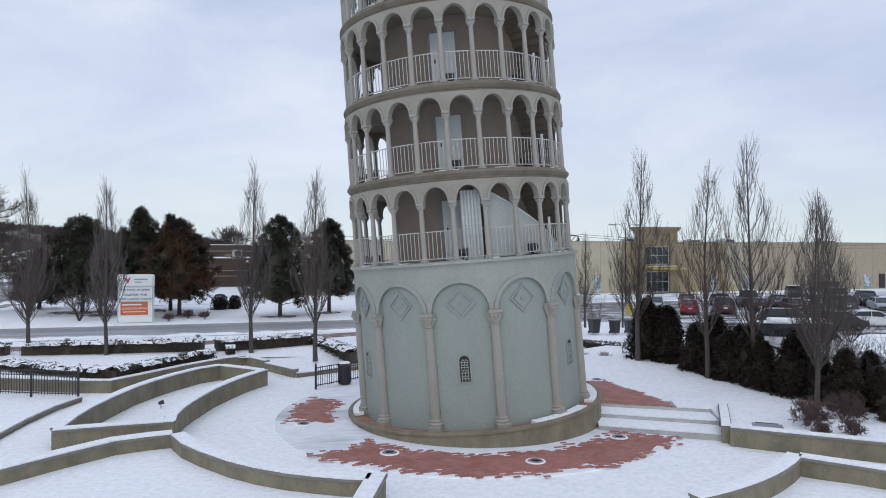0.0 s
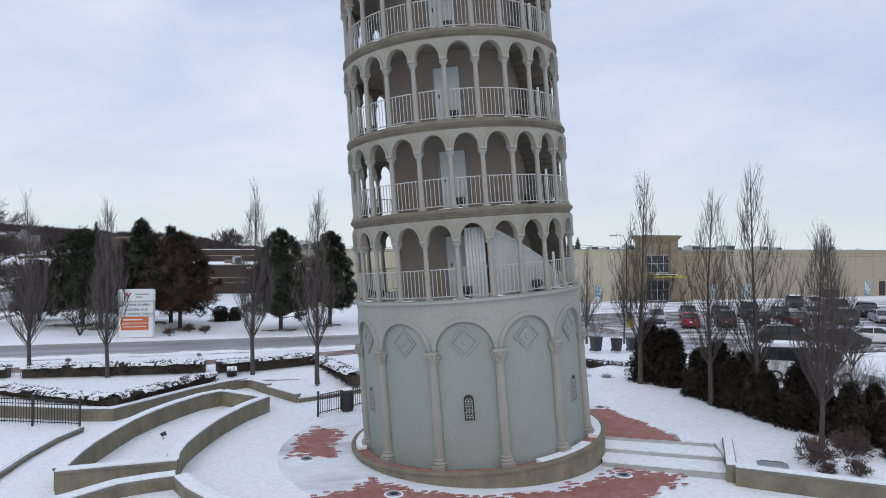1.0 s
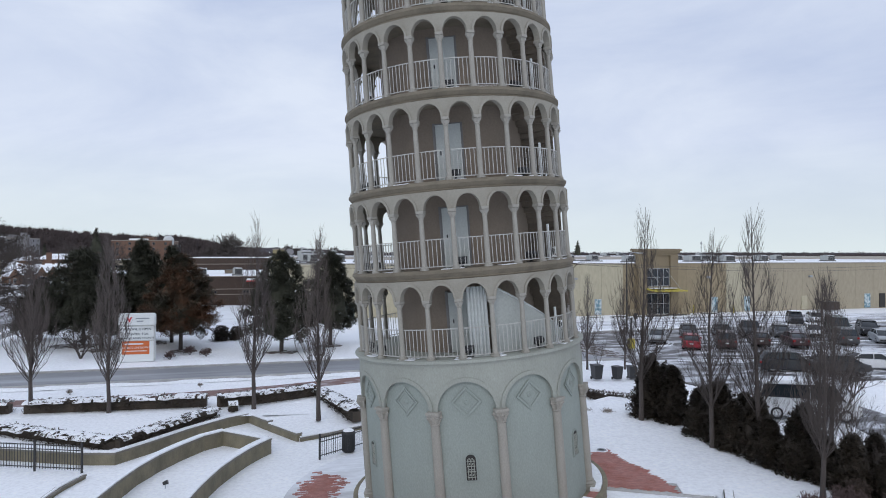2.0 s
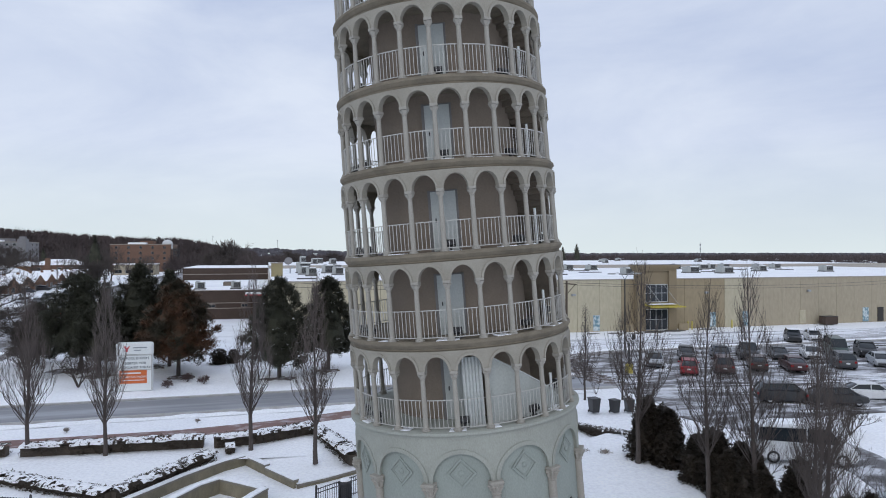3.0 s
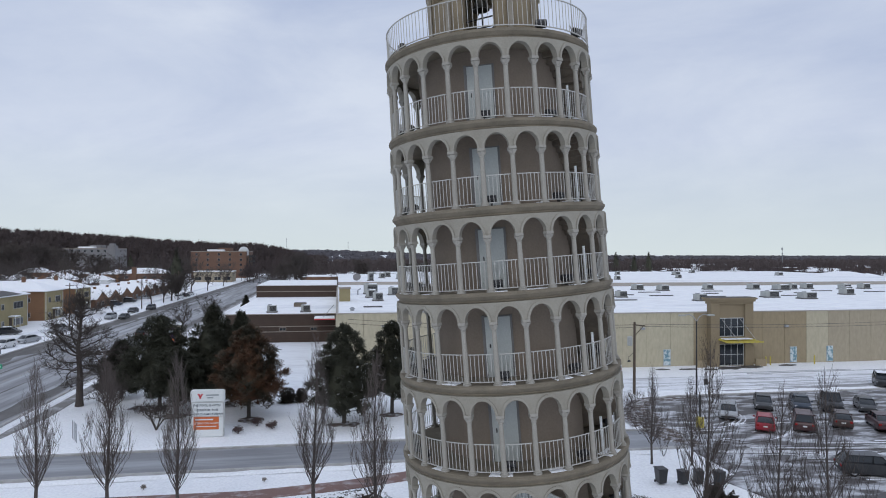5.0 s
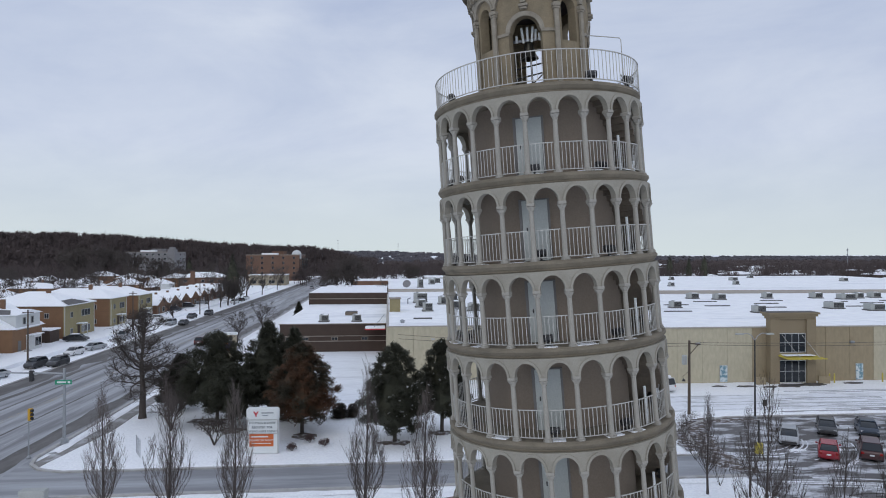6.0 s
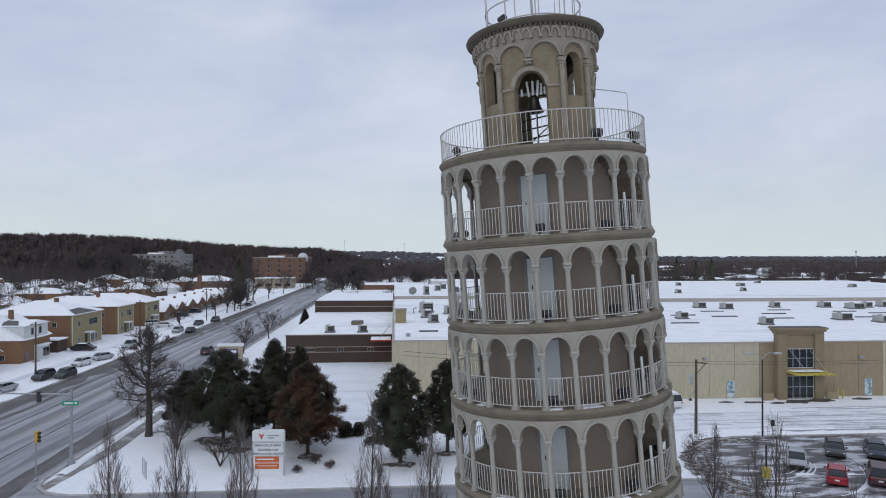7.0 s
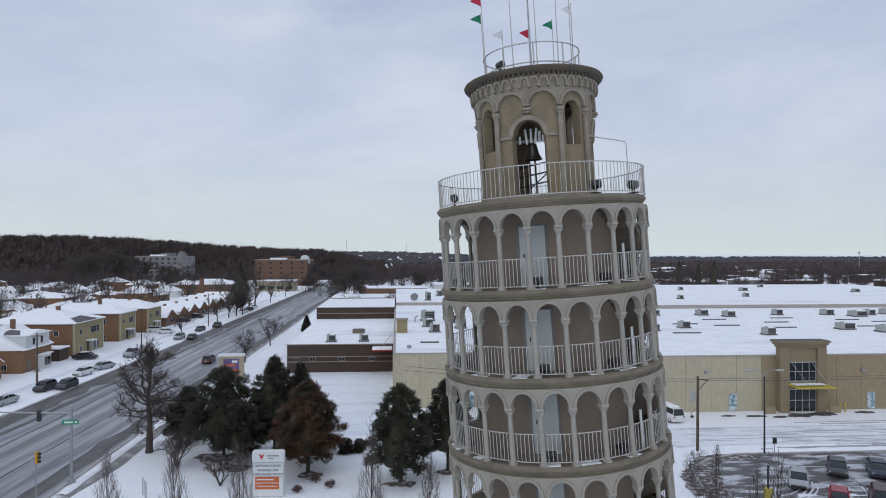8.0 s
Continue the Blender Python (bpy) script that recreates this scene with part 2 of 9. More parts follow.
SIGN_DARK = mat("sign_letters", (0.05, 0.075, 0.10), None, 0.6, 2, 20, 0.2, 0)
SIGN_GREY = mat("sign_grey_print", (0.30, 0.33, 0.35), None, 0.6, 2, 20, 0.2, 0)
LOGO_RED = mat("logo_red", (0.55, 0.05, 0.06), None, 0.5, 2, 20, 0.2, 0)
STREET_GREEN = mat("street_sign_green", (0.03, 0.30, 0.17), None, 0.45, 2, 20, 0.2, 0)
SIGNAL_YELLOW = mat("signal_yellow", (0.62, 0.36, 0.03), (0.5, 0.28, 0.03), 0.5, 2, 20, 0.4, 0)
SAFETY_YELLOW = mat("bollard_yellow", (0.52, 0.43, 0.07), (0.4, 0.34, 0.1), 0.6, 2, 20, 0.5, 0)
PURPLE = mat("purple_panel", (0.13, 0.085, 0.22), None, 0.5, 2, 20, 0.3, 0)
FLAG_RED, FLAG_GREEN, FLAG_WHITE = (mat("flag_" + n, c, None, 0.8, 3, 30, 0.3, 0.05) for n, c in (("red", (0.48, 0.025, 0.06)), ("green", (0.01, 0.20, 0.11)), ("white", (0.72, 0.72, 0.74))))
LAMP_RED = glass_mat("tail_lamp_red", (0.30, 0.012, 0.012), 0.2)
LAMP_CLEAR = glass_mat("head_lamp_clear", (0.55, 0.56, 0.58), 0.15)
WOOD_POLE = mat("weathered_pole_wood", (0.11, 0.085, 0.065), (0.07, 0.055, 0.045), 0.9, 3, 30, 0.6, 0.2)
AC_GREY = mat("roof_unit_metal", (0.40, 0.415, 0.40), (0.29, 0.30, 0.285), 0.55, 1.5, 15, 0.5, 0.05)
FRAME_GREY = mat("window_frame_grey", (0.45, 0.45, 0.44), None, 0.6, 2, 20, 0.3, 0)
BLUE_POSTER = mat("blue_white_poster", (0.58, 0.65, 0.67), (0.1, 0.23, 0.29), 0.6, 1.6, 8, 0.9, 0, lo=0.45, hi=0.55)
LINE_YELLOW = mat("worn_yellow_line", (0.40, 0.33, 0.20), (0.30, 0.30, 0.30), 0.7, 0.5, 8, 0.95, 0, lo=0.35, hi=0.55)
LINE_WHITE = mat("worn_white_line", (0.52, 0.53, 0.55), (0.34, 0.34, 0.36), 0.7, 1.0, 8, 0.9, 0, lo=0.35, hi=0.55)


# ---- geometry ----
class Geo:
    """A bag of vertices and faces that becomes one mesh."""

    def __init__(self):
        self.v, self.f = [], []

    def add(self, verts, faces):
        o = len(self.v)
        self.v += [tuple(p) for p in verts]
        self.f += [tuple(i + o for i in q) for q in faces]
        return self

    def box(self, x, y, z, sx, sy, sz, turn=0.0, bevel=0.0):
        """A box with its base centre at x, y, z; bevel chamfers the upright and top edges."""
        c, s = math.cos(radians(turn)), math.sin(radians(turn))
        hx, hy, b = sx / 2, sy / 2, bevel
        if b:
            loop = [(-hx + b, -hy), (hx - b, -hy), (hx, -hy + b), (hx, hy - b), (hx - b, hy), (-hx + b, hy), (-hx, hy - b), (-hx, -hy + b)]
        else:
            loop = [(-hx, -hy), (hx, -hy), (hx, hy), (-hx, hy)]
        rings = [(1.0, z), (1.0, z + sz - b)] + ([(1 - b / max(hx, hy), z + sz)] if b else [])
        vs, n = [], len(loop)
        for k, h in rings:
            vs += [(x + (px * c - py * s) * k, y + (px * s + py * c) * k, h) for px, py in loop]
        fs = [tuple(reversed(range(n))), tuple(range((len(rings) - 1) * n, len(rings) * n))]
        for r in range(len(rings) - 1):
            fs += [(r * n + i, r * n + (i + 1) % n, (r + 1) * n + (i + 1) % n, (r + 1) * n + i) for i in range(n)]
        return self.add(vs, fs)

    def lathe(self, prof, n=24, cx=0.0, cy=0.0, closed=False, a0=0.0, a1=360.0):
        """Turns a profile of (radius, height) round an upright axis; a closed profile makes a solid ring or sector."""
        full = abs(a1 - a0) >= 359.9
        cols = n if full else n + 1
        m = len(prof)
        vs = []
        for i in range(cols):
            a = radians(a0 + (a1 - a0) * i / n)
            vs += [(cx + r * math.cos(a), cy + r * math.sin(a), h) for r, h in prof]
        fs = []
        for i in range(n):
            j = (i + 1) % cols
            for k in range(m if closed else m - 1):
                l = (k + 1) % m
                fs.append((i * m + k, j * m + k, j * m + l, i * m + l))
        if not closed and full:
            if prof[0][0] > 1e-6:
                fs.append(tuple(reversed([i * m for i in range(cols)])))
            if prof[-1][0] > 1e-6:
                fs.append(tuple(i * m + m - 1 for i in range(cols)))
        if closed and not full:
            fs += [tuple(range(m)), tuple(reversed(range(n * m, n * m + m)))]
        return self.add(vs, fs)

    def ring(self, r0, r1, z0, z1, n=48, a0=0.0, a1=360.0, cx=0.0, cy=0.0):
        return self.lathe([(r0, z0), (r1, z0), (r1, z1), (r0, z1)], n, cx, cy, True, a0, a1)

    def tube(self, pts, rads, n=5, caps=True):
        pts = [Vector(p) for p in pts]
        if not isinstance(rads, (list, tuple)):
            rads = [rads] * len(pts)
        vs, fs = [], []
        for i, p in enumerate(pts):
            d = (pts[min(i + 1, len(pts) - 1)] - pts[max(i - 1, 0)]).normalized()
            u = d.cross(Vector((0.31, 0.95, 0.02)) if abs(d.y) < 0.9 else Vector((1, 0, 0))).normalized()
            w = d.cross(u)
            for k in range(n):
                a = 2 * math.pi * k / n
                vs.append(p + (u * math.cos(a) + w * math.sin(a)) * rads[i])
        for i in range(len(pts) - 1):
            fs += [(i * n + k, i * n + (k + 1) % n, (i + 1) * n + (k + 1) % n, (i + 1) * n + k) for k in range(n)]
        if caps:
            fs += [tuple(reversed(range(n))), tuple(range((len(pts) - 1) * n, len(pts) * n))]
        return self.add(vs, fs)

    def prism(self, poly, z0, z1):
        """Extrudes a plan outline (anticlockwise) from z0 to z1."""
        n = len(poly)
        vs = [(x, y, z0) for x, y in poly] + [(x, y, z1) for x, y in poly]
        fs = [tuple(reversed(range(n))), tuple(range(n, 2 * n))] + [(i, (i + 1) % n, n + (i + 1) % n, n + i) for i in range(n)]
        return self.add(vs, fs)

    def strip(self, pts, width, z0, z1):
        """A wall or band of that width along a plan line."""
        pts = [Vector((p[0], p[1])) for p in pts]
        left, right = [], []
        for i, p in enumerate(pts):
            d = (pts[min(i + 1, len(pts) - 1)] - pts[max(i - 1, 0)]).normalized()
            nrm = Vector((-d.y, d.x)) * width / 2
            left.append(p + nrm)
            right.append(p - nrm)
        m = len(pts)
        vs = []
        for l, r in zip(left, right):
            vs += [(l.x, l.y, z0), (r.x, r.y, z0), (r.x, r.y, z1), (l.x, l.y, z1)]
        fs = [(0, 1, 2, 3), tuple(reversed(range(4 * m - 4, 4 * m)))]
        for i in range(m - 1):
            a, b = 4 * i, 4 * i + 4
            fs += [(a + k, b + k, b + (k + 1) % 4, a + (k + 1) % 4) for k in range(4)]
        return self.add(vs, fs)

    def mesh(self, name, material, smooth=None, weld=True):
        me = bpy.data.meshes.new(name)
        me.from_pydata(self.v, [], self.f)
        bm = bmesh.new()
        bm.from_mesh(me)
        if weld:
            bmesh.ops.remove_doubles(bm, verts=bm.verts, dist=0.0005)
        bmesh.ops.recalc_face_normals(bm, faces=bm.faces)
        bm.to_mesh(me)
        bm.free()
        if smooth is not None:
            me.polygons.foreach_set("use_smooth", [True] * len(me.polygons))
            me.set_sharp_from_angle(angle=radians(smooth))
        me.materials.append(material)
        return me

    def raw(self, name, material):
        me = bpy.data.meshes.new(name)
        me.from_pydata(self.v, [], self.f)
        me.materials.append(material)
        return me


def thing(name, label, category, at=None, group="", kind="", data=None):
    ob = new(name, data)
    if data is None:
        ob.empty_display_size = 0.3
    if at is not None:
        ob.matrix_basis = at
    return tagged(ob, label, category, group, kind)


def part(name, shape, material, parent, label="", smooth=None, at=None):
    """One mesh object under a thing or a part. shape: a Geo, or a mesh that several pieces share."""
    data = shape.mesh(name, material, smooth) if isinstance(shape, Geo) else shape
    ob = new(name, data)
    ob.parent = parent
    if at is not None:
        ob.matrix_basis = at
    return tagged(ob, label) if label else ob


def lump(x, y, s=1.0, seed=0.0):
    return noise.noise(Vector((x * s, y * s, seed)))

# ---- ground, roads, plaza ----
def spread(lo, hi, step, far, grow=1.35):
    """Grid lines: even steps from lo to hi, then growing out to far."""
    mid = [lo + i * step for i in range(int(round((hi - lo) / step)) + 1)]
    out, s, a, b = [], step, lo, hi
    left, right = [], []
    while b < far or a > -far:
        s *= grow
        a, b = a - s, b + s
        left.append(a)
        right.append(b)
    return left[::-1] + mid + right


gx, gy = spread(-62.0, 70.0, 1.5, 4500.0), spread(-30.0, 70.0, 1.5, 4500.0)
g = Geo()
STREET_Z = 0.60


def soft(a, b, v):
    u = max(0.0, min(1.0, (v - a) / (b - a)))
    return u * u * (3 - 2 * u)


def lie(x, y):
    """Height of the land: the plaza is sunken, streets and town lie higher."""
    return STREET_Z * max(soft(13.2, 15.2, y), soft(15.6, 17.4, x) * soft(-24.0, -14.0, y))


g.v = [(x, y, lie(x, y) - 0.045 + 0.035 * lump(x, y, 0.35) + 0.02 * lump(x, y, 1.1, 4.0)) for y in gy for x in gx]
nx = len(gx)
g.f = [(j * nx + i, j * nx + i + 1, (j + 1) * nx + i + 1, (j + 1) * nx + i) for j in range(len(gy) - 1) for i in range(nx - 1)]
ground = thing("ground", "snow-covered lawn and open ground with soft hollows", "ground", kind="structure", data=g.mesh("ground", SNOW, 60))


def slab(name, label, category, poly, z0, z1, material, kind="structure"):
    return thing(name, label, category, kind=kind, data=Geo().prism(poly, z0, z1).mesh(name, material))


# main street with worn lanes, the side street and the car park
slab("road_main", "wide asphalt street streaked with slush and tyre tracks", "road", [(-58.0, -80.0), (-37.6, -80.0), (-37.6, 1400.0), (-58.0, 1400.0)], -0.2, 0.014, ROAD)
slab("road_side", "salt-grey side street between snowy verges", "road", [(-37.6, 25.6), (21.0, 25.9), (21.0, 31.0), (-33.4, 30.9), (-35.6, 31.7), (-37.0, 33.2), (-37.6, 35.2)], -0.2, 0.016, ROAD_SIDE)
slab("parking_lot", "wet dark car park with patches of trodden snow", "car park", [(20.98, 14.6), (26.0, 13.6), (36.0, 13.0), (60.0, 12.4), (96.0, 12.0), (96.0, 43.2), (29.0, 43.4), (25.6, 42.0), (22.4, 39.4), (20.98, 34.0)], -0.2, 0.018, LOT)
thing("driveway", "dark wet driveway winding from the car park past snow", "road", kind="structure", data=Geo().strip([(20.6, 19.0), (22.0, 14.2), (23.6, 11.0), (24.5, 8.4), (24.1, 5.6), (22.8, 2.6), (20.9, -1.8), (18.6, -7.0), (16.4, -12.0)], 2.9, -0.2, 0.014).mesh("driveway", LOT))
slab("service_lane", "snowy lane along the store with dark tyre ruts", "road", [(24.0, 46.5), (130.0, 47.5), (130.0, 55.0), (22.0, 54.0)], -0.2, 0.012, SNOW_DIRTY)
g = Geo()
for i in range(-12, 60):
    g.box(-47.3, i * 9.0, 0.014, 0.13, 8.9, 0.006)
    g.box(-47.75, i * 9.0, 0.014, 0.13, 8.9, 0.006)
thing("centre_line", "worn double yellow line on the main street", "road marking", kind="structure", data=g.mesh("centre_line", LINE_YELLOW))
g = Geo()
for i in range(-8, 40):
    g.box(-52.6, i * 12.0, 0.014, 0.14, 3.2, 0.006)
    g.box(-42.4, i * 12.0 + 5, 0.014, 0.14, 3.2, 0.006)
thing("lane_line", "broken white lane line half hidden by slush", "road marking", kind="structure", data=g.mesh("lane_line", LINE_WHITE))

slab("hall_forecourt", "snow-covered forecourt crossed by faint tyre tracks", "car park", [(-26.0, 54.0), (-8.0, 54.0), (-8.0, 94.5), (-26.0, 94.5)], -0.2, 0.012, SNOW_TRACK)

# kerbs
arc = [(-37.45, 35.2), (-36.85, 33.3), (-35.5, 31.9), (-33.4, 31.1)]
for pts, lab in (([(-37.45, 1400.0)] + arc + [(21.0, 31.15)], "concrete kerb round the street corner, half buried in snow"), ([(-37.45, -80.0), (-37.45, 22.0), (-36.0, 24.6), (-33.5, 25.45), (21.0, 25.75)], "concrete kerb along the plaza side of the side street"), ([(-58.15, -80.0), (-58.15, 1400.0)], "concrete kerb on the house side of the main street"), ([(20.85, 34.0), (22.3, 39.5), (25.5, 42.2), (29.0, 43.55), (96.0, 43.35)], "low kerb round the edge of the car park")):
    thing("kerb", lab, "kerb", kind="structure", data=Geo().strip(pts, 0.3, -0.1, 0.13).mesh("kerb", KERB))


def snowbank(label, pts, width, height, seed):
    """A ploughed ridge of snow along a line."""
    rng = random.Random(seed)
    g = Geo()
    n, rows = 7, []
    line = []
    for (x0, y0), (x1, y1) in zip(pts, pts[1:]):
        d = math.hypot(x1 - x0, y1 - y0)
        line += [(x0 + (x1 - x0) * i / max(1, int(d / 0.8)), y0 + (y1 - y0) * i / max(1, int(d / 0.8))) for i in range(max(1, int(d / 0.8)))]
    line.append(pts[-1])
    vs = []
    for i, (x, y) in enumerate(line):
        a, b = line[max(0, i - 1)], line[min(len(line) - 1, i + 1)]
        t = Vector((b[0] - a[0], b[1] - a[1])).normalized()
        h = height * (0.55 + 0.6 * lump(x, y, 0.5, seed) + 0.25 * rng.random())
        w = width * (0.8 + 0.35 * lump(x, y, 0.3, seed + 9))
        for k in range(n):
            u = k / (n - 1) * 2 - 1
            vs.append((x - t.y * u * w / 2, y + t.x * u * w / 2, -0.03 + max(0.0, h) * (1 - u * u) * (0.9 + 0.25 * rng.random())))
    fs = [(i * n + k, i * n + k + 1, (i + 1) * n + k + 1, (i + 1) * n + k) for i in range(len(line) - 1) for k in range(n - 1)]
    return thing("snowbank", label, "snow", kind="stuff", data=g.add(vs, fs).mesh("snowbank", SNOW, 70))


snowbank("ploughed snow ridge beside the side street", [(-33, 31.9), (-15, 31.7), (20, 31.9)], 1.1, 0.22, 1)
snowbank("ploughed snow ridge on the plaza verge", [(-34, 24.7), (-15, 24.9), (19, 25.1)], 1.2, 0.2, 2)
snowbank("ploughed snow ridge along the main street", [(-36.6, 36.5), (-36.7, 120), (-36.7, 240)], 1.3, 0.25, 3)
snowbank("dirty ploughed snow along the parked cars", [(-59.2, 20), (-59.2, 120), (-59.2, 240)], 1.2, 0.2, 4)
snowbank("snow heaped at the car park edge", [(24.5, 44.0), (35, 44.6), (60, 44.5), (95, 44.5)], 1.6, 0.3, 5)



def slush_band(label, x, w, y0, y1, seed):
    """A dark band of slush with ragged edges along the street."""
    n = int((y1 - y0) / 1.5)
    vs = []
    for i in range(n + 1):
        y = y0 + (y1 - y0) * i / n
        a, b = w * (0.5 + 0.55 * lump(x, y, 0.16, seed)), w * (0.5 + 0.55 * lump(x, y, 0.21, seed + 5))
        vs += [(x - max(0.1, a), y, 0.019), (x + max(0.1, b), y, 0.018)]
    g = Geo().add(vs, [(2 * i, 2 * i + 1, 2 * i + 3, 2 * i + 2) for i in range(n)])
    return thing("slush", label, "slush", kind="stuff", data=g.raw("slush", SLUSH))


slush_band("dark wet slush along the parked cars", -56.4, 3.6, -60.0, 420.0, 1)
slush_band("dark wheel track in the outer lane", -53.4, 0.9, -60.0, 420.0, 2)
slush_band("dark wheel track near the middle of the street", -50.6, 0.3, -60.0, 420.0, 3)
slush_band("dark wheel track in the inner lane", -44.6, 0.25, -60.0, 420.0, 4)
slush_band("dark wet slush along the near kerb", -39.2, 1.8, -60.0, 420.0, 5)

# ruts and trodden snow on the car park
rng = random.Random(17)
ruts, dark_ruts = Geo(), Geo()
for i in range(70):
    g = ruts if i % 3 else dark_ruts
    if i < 18:
        cx, cy, r = 25.5 + rng.uniform(-1, 1), 37.0 + rng.uniform(-1, 1), rng.uniform(3.0, 12.0)
        a0 = rng.uniform(-150, -60)
        pts = [(cx + r * math.cos(radians(a0 + 8 * j)), cy + r * math.sin(radians(a0 + 8 * j))) for j in range(int(rng.uniform(5, 10)))]
    else:
        x0, y0 = rng.uniform(24, 60), rng.choice((21.0, 23.0, 24.2, 18.0, 31.5, 40.0)) + rng.uniform(-1.4, 1.4)
        ln, bend = rng.uniform(6, 22), rng.uniform(-0.02, 0.02)
        pts = [(x0 + ln * j / 8, y0 - ln * j / 8 * 0.12 + bend * (j - 4) ** 2) for j in range(9)]
    pts = [(min(95.0, max(22.6, x)), min(42.0, max(14.5, y))) for x, y in pts]
    pts = [q for j, q in enumerate(pts) if j == 0 or math.hypot(q[0] - pts[j - 1][0], q[1] - pts[j - 1][1]) > 0.2]
    if len(pts) > 2:
        g.strip(pts, rng.uniform(0.07, 0.22), 0.0, 0.026 + 0.0004 * i)
lane_ruts = Geo()
for i in range(90):
    x0, y0 = rng.uniform(26, 88), rng.uniform(45.2, 50.5) if i % 4 else rng.uniform(50, 56)
    ln, bend = rng.uniform(4, 22), rng.uniform(-0.02, 0.02)
    lane_ruts.strip([(x0 + ln * j / 8, y0 + 0.01 * ln * j / 8 + bend * (j - 4) ** 2) for j in range(9)], rng.uniform(0.04, 0.15), -0.05, 0.022 + 0.0003 * i)
thing("lane_ruts", "shallow grey tyre ruts in the snow of the lane", "snow", kind="stuff", data=lane_ruts.mesh("lane_ruts", RUT))
for i in range(34):
    x0, y0 = rng.uniform(22.5, 60), rng.uniform(15.5, 26.0)
    ln, bend = rng.uniform(4, 16), rng.uniform(-0.05, 0.05)
    (ruts if i % 2 else dark_ruts).strip([(x0 + ln * j / 8, y0 - 0.18 * ln * j / 8 + bend * (j - 4) ** 2) for j in range(9)], rng.uniform(0.06, 0.2), -0.05, 0.044 + 0.0004 * i)
for x, y, r in ((46.5, 59.3, 2.2), (49.6, 59.6, 2.0), (40.2, 59.2, 1.2), (43.2, 58.6, 1.0), (56.0, 60.2, 1.3), (36.6, 59.6, 0.9)):
    poly = [(x + r * rng.uniform(0.6, 1.25) * math.cos(a * 0.314), y + 0.42 * r * rng.uniform(0.6, 1.25) * math.sin(a * 0.314)) for a in range(20)]
    thing("slush", "brown trodden slush before the store", "slush", kind="stuff", data=Geo().prism(poly, -0.1, 0.032).mesh("slush", SLUSH))
edge = [(20.9, 27.0), (20.7, 31.0), (21.0, 34.4), (21.8, 37.2), (23.0, 39.6), (24.8, 41.6), (27.4, 42.8), (30.6, 43.2)]
vs = []
for i, (x, y) in enumerate(edge):
    k = rng.uniform(0.7, 1.3)
    vs += [(x - 0.9 * k, y + 0.5 * k, 0.034), (x + 1.3 * k, y - 0.7 * k, 0.036)]
fine = []
for i in range(len(edge) - 1):
    for j in range(8):
        f = j / 8
        a, b = (Vector(vs[2 * i + q]).lerp(Vector(vs[2 * i + 2 + q]), f) for q in (0, 1))
        n = (b - a).normalized()
        fine += [tuple(a - n * rng.uniform(-0.2, 0.6)), tuple(b + n * rng.uniform(-0.5, 0.9))]
thing("leaf_litter", "brown leaves and grit along the car park edge", "ground", kind="stuff", data=Geo().add(fine, [(2 * i, 2 * i + 1, 2 * i + 3, 2 * i + 2) for i in range(len(fine) // 2 - 1)]).raw("leaf_litter", LITTER))
thing("snow_ruts", "thin ridges of pressed snow left by tyres", "snow", kind="stuff", data=ruts.mesh("snow_ruts", SNOW_DIRTY))
thing("wet_ruts", "dark wet tyre ruts on the car park", "slush", kind="stuff", data=dark_ruts.mesh("wet_ruts", SLUSH))
snowbank("low trodden snow between the rows of cars", [(28.5, 31.9), (38, 31.3), (50, 30.0), (64, 29.6)], 1.5, 0.10, 6)
snowbank("snow ridge along the near edge of the car park", [(25.4, 12.4), (31.0, 12.2), (40.0, 11.8), (52.0, 11.4)], 1.4, 0.16, 7)
snowbank("trodden snow before the near row of cars", [(26.6, 16.2), (30.0, 14.6), (36.0, 14.2), (44.0, 13.8)], 1.1, 0.08, 8)

# walks
slab("pavement_corner", "wet concrete walk partly swept of snow at the corner", "pavement", [(-36.9, 33.4), (-36.0, 33.0), (-34.6, 44.0), (-34.9, 60.0), (-36.2, 60.0), (-36.0, 44.0)], -0.1, 0.012, WALK)
g = Geo().strip([(-26, 20.6), (-19, 20.4), (-13, 20.3), (-7, 21.2), (-2, 22.6), (4, 23.6), (12, 24.2)], 1.7, -0.1, 0.012)
thing("pavement_brick", "wet reddish brick walk crossing the snowy verge", "pavement", kind="structure", data=g.mesh("pavement_brick", PAVER))

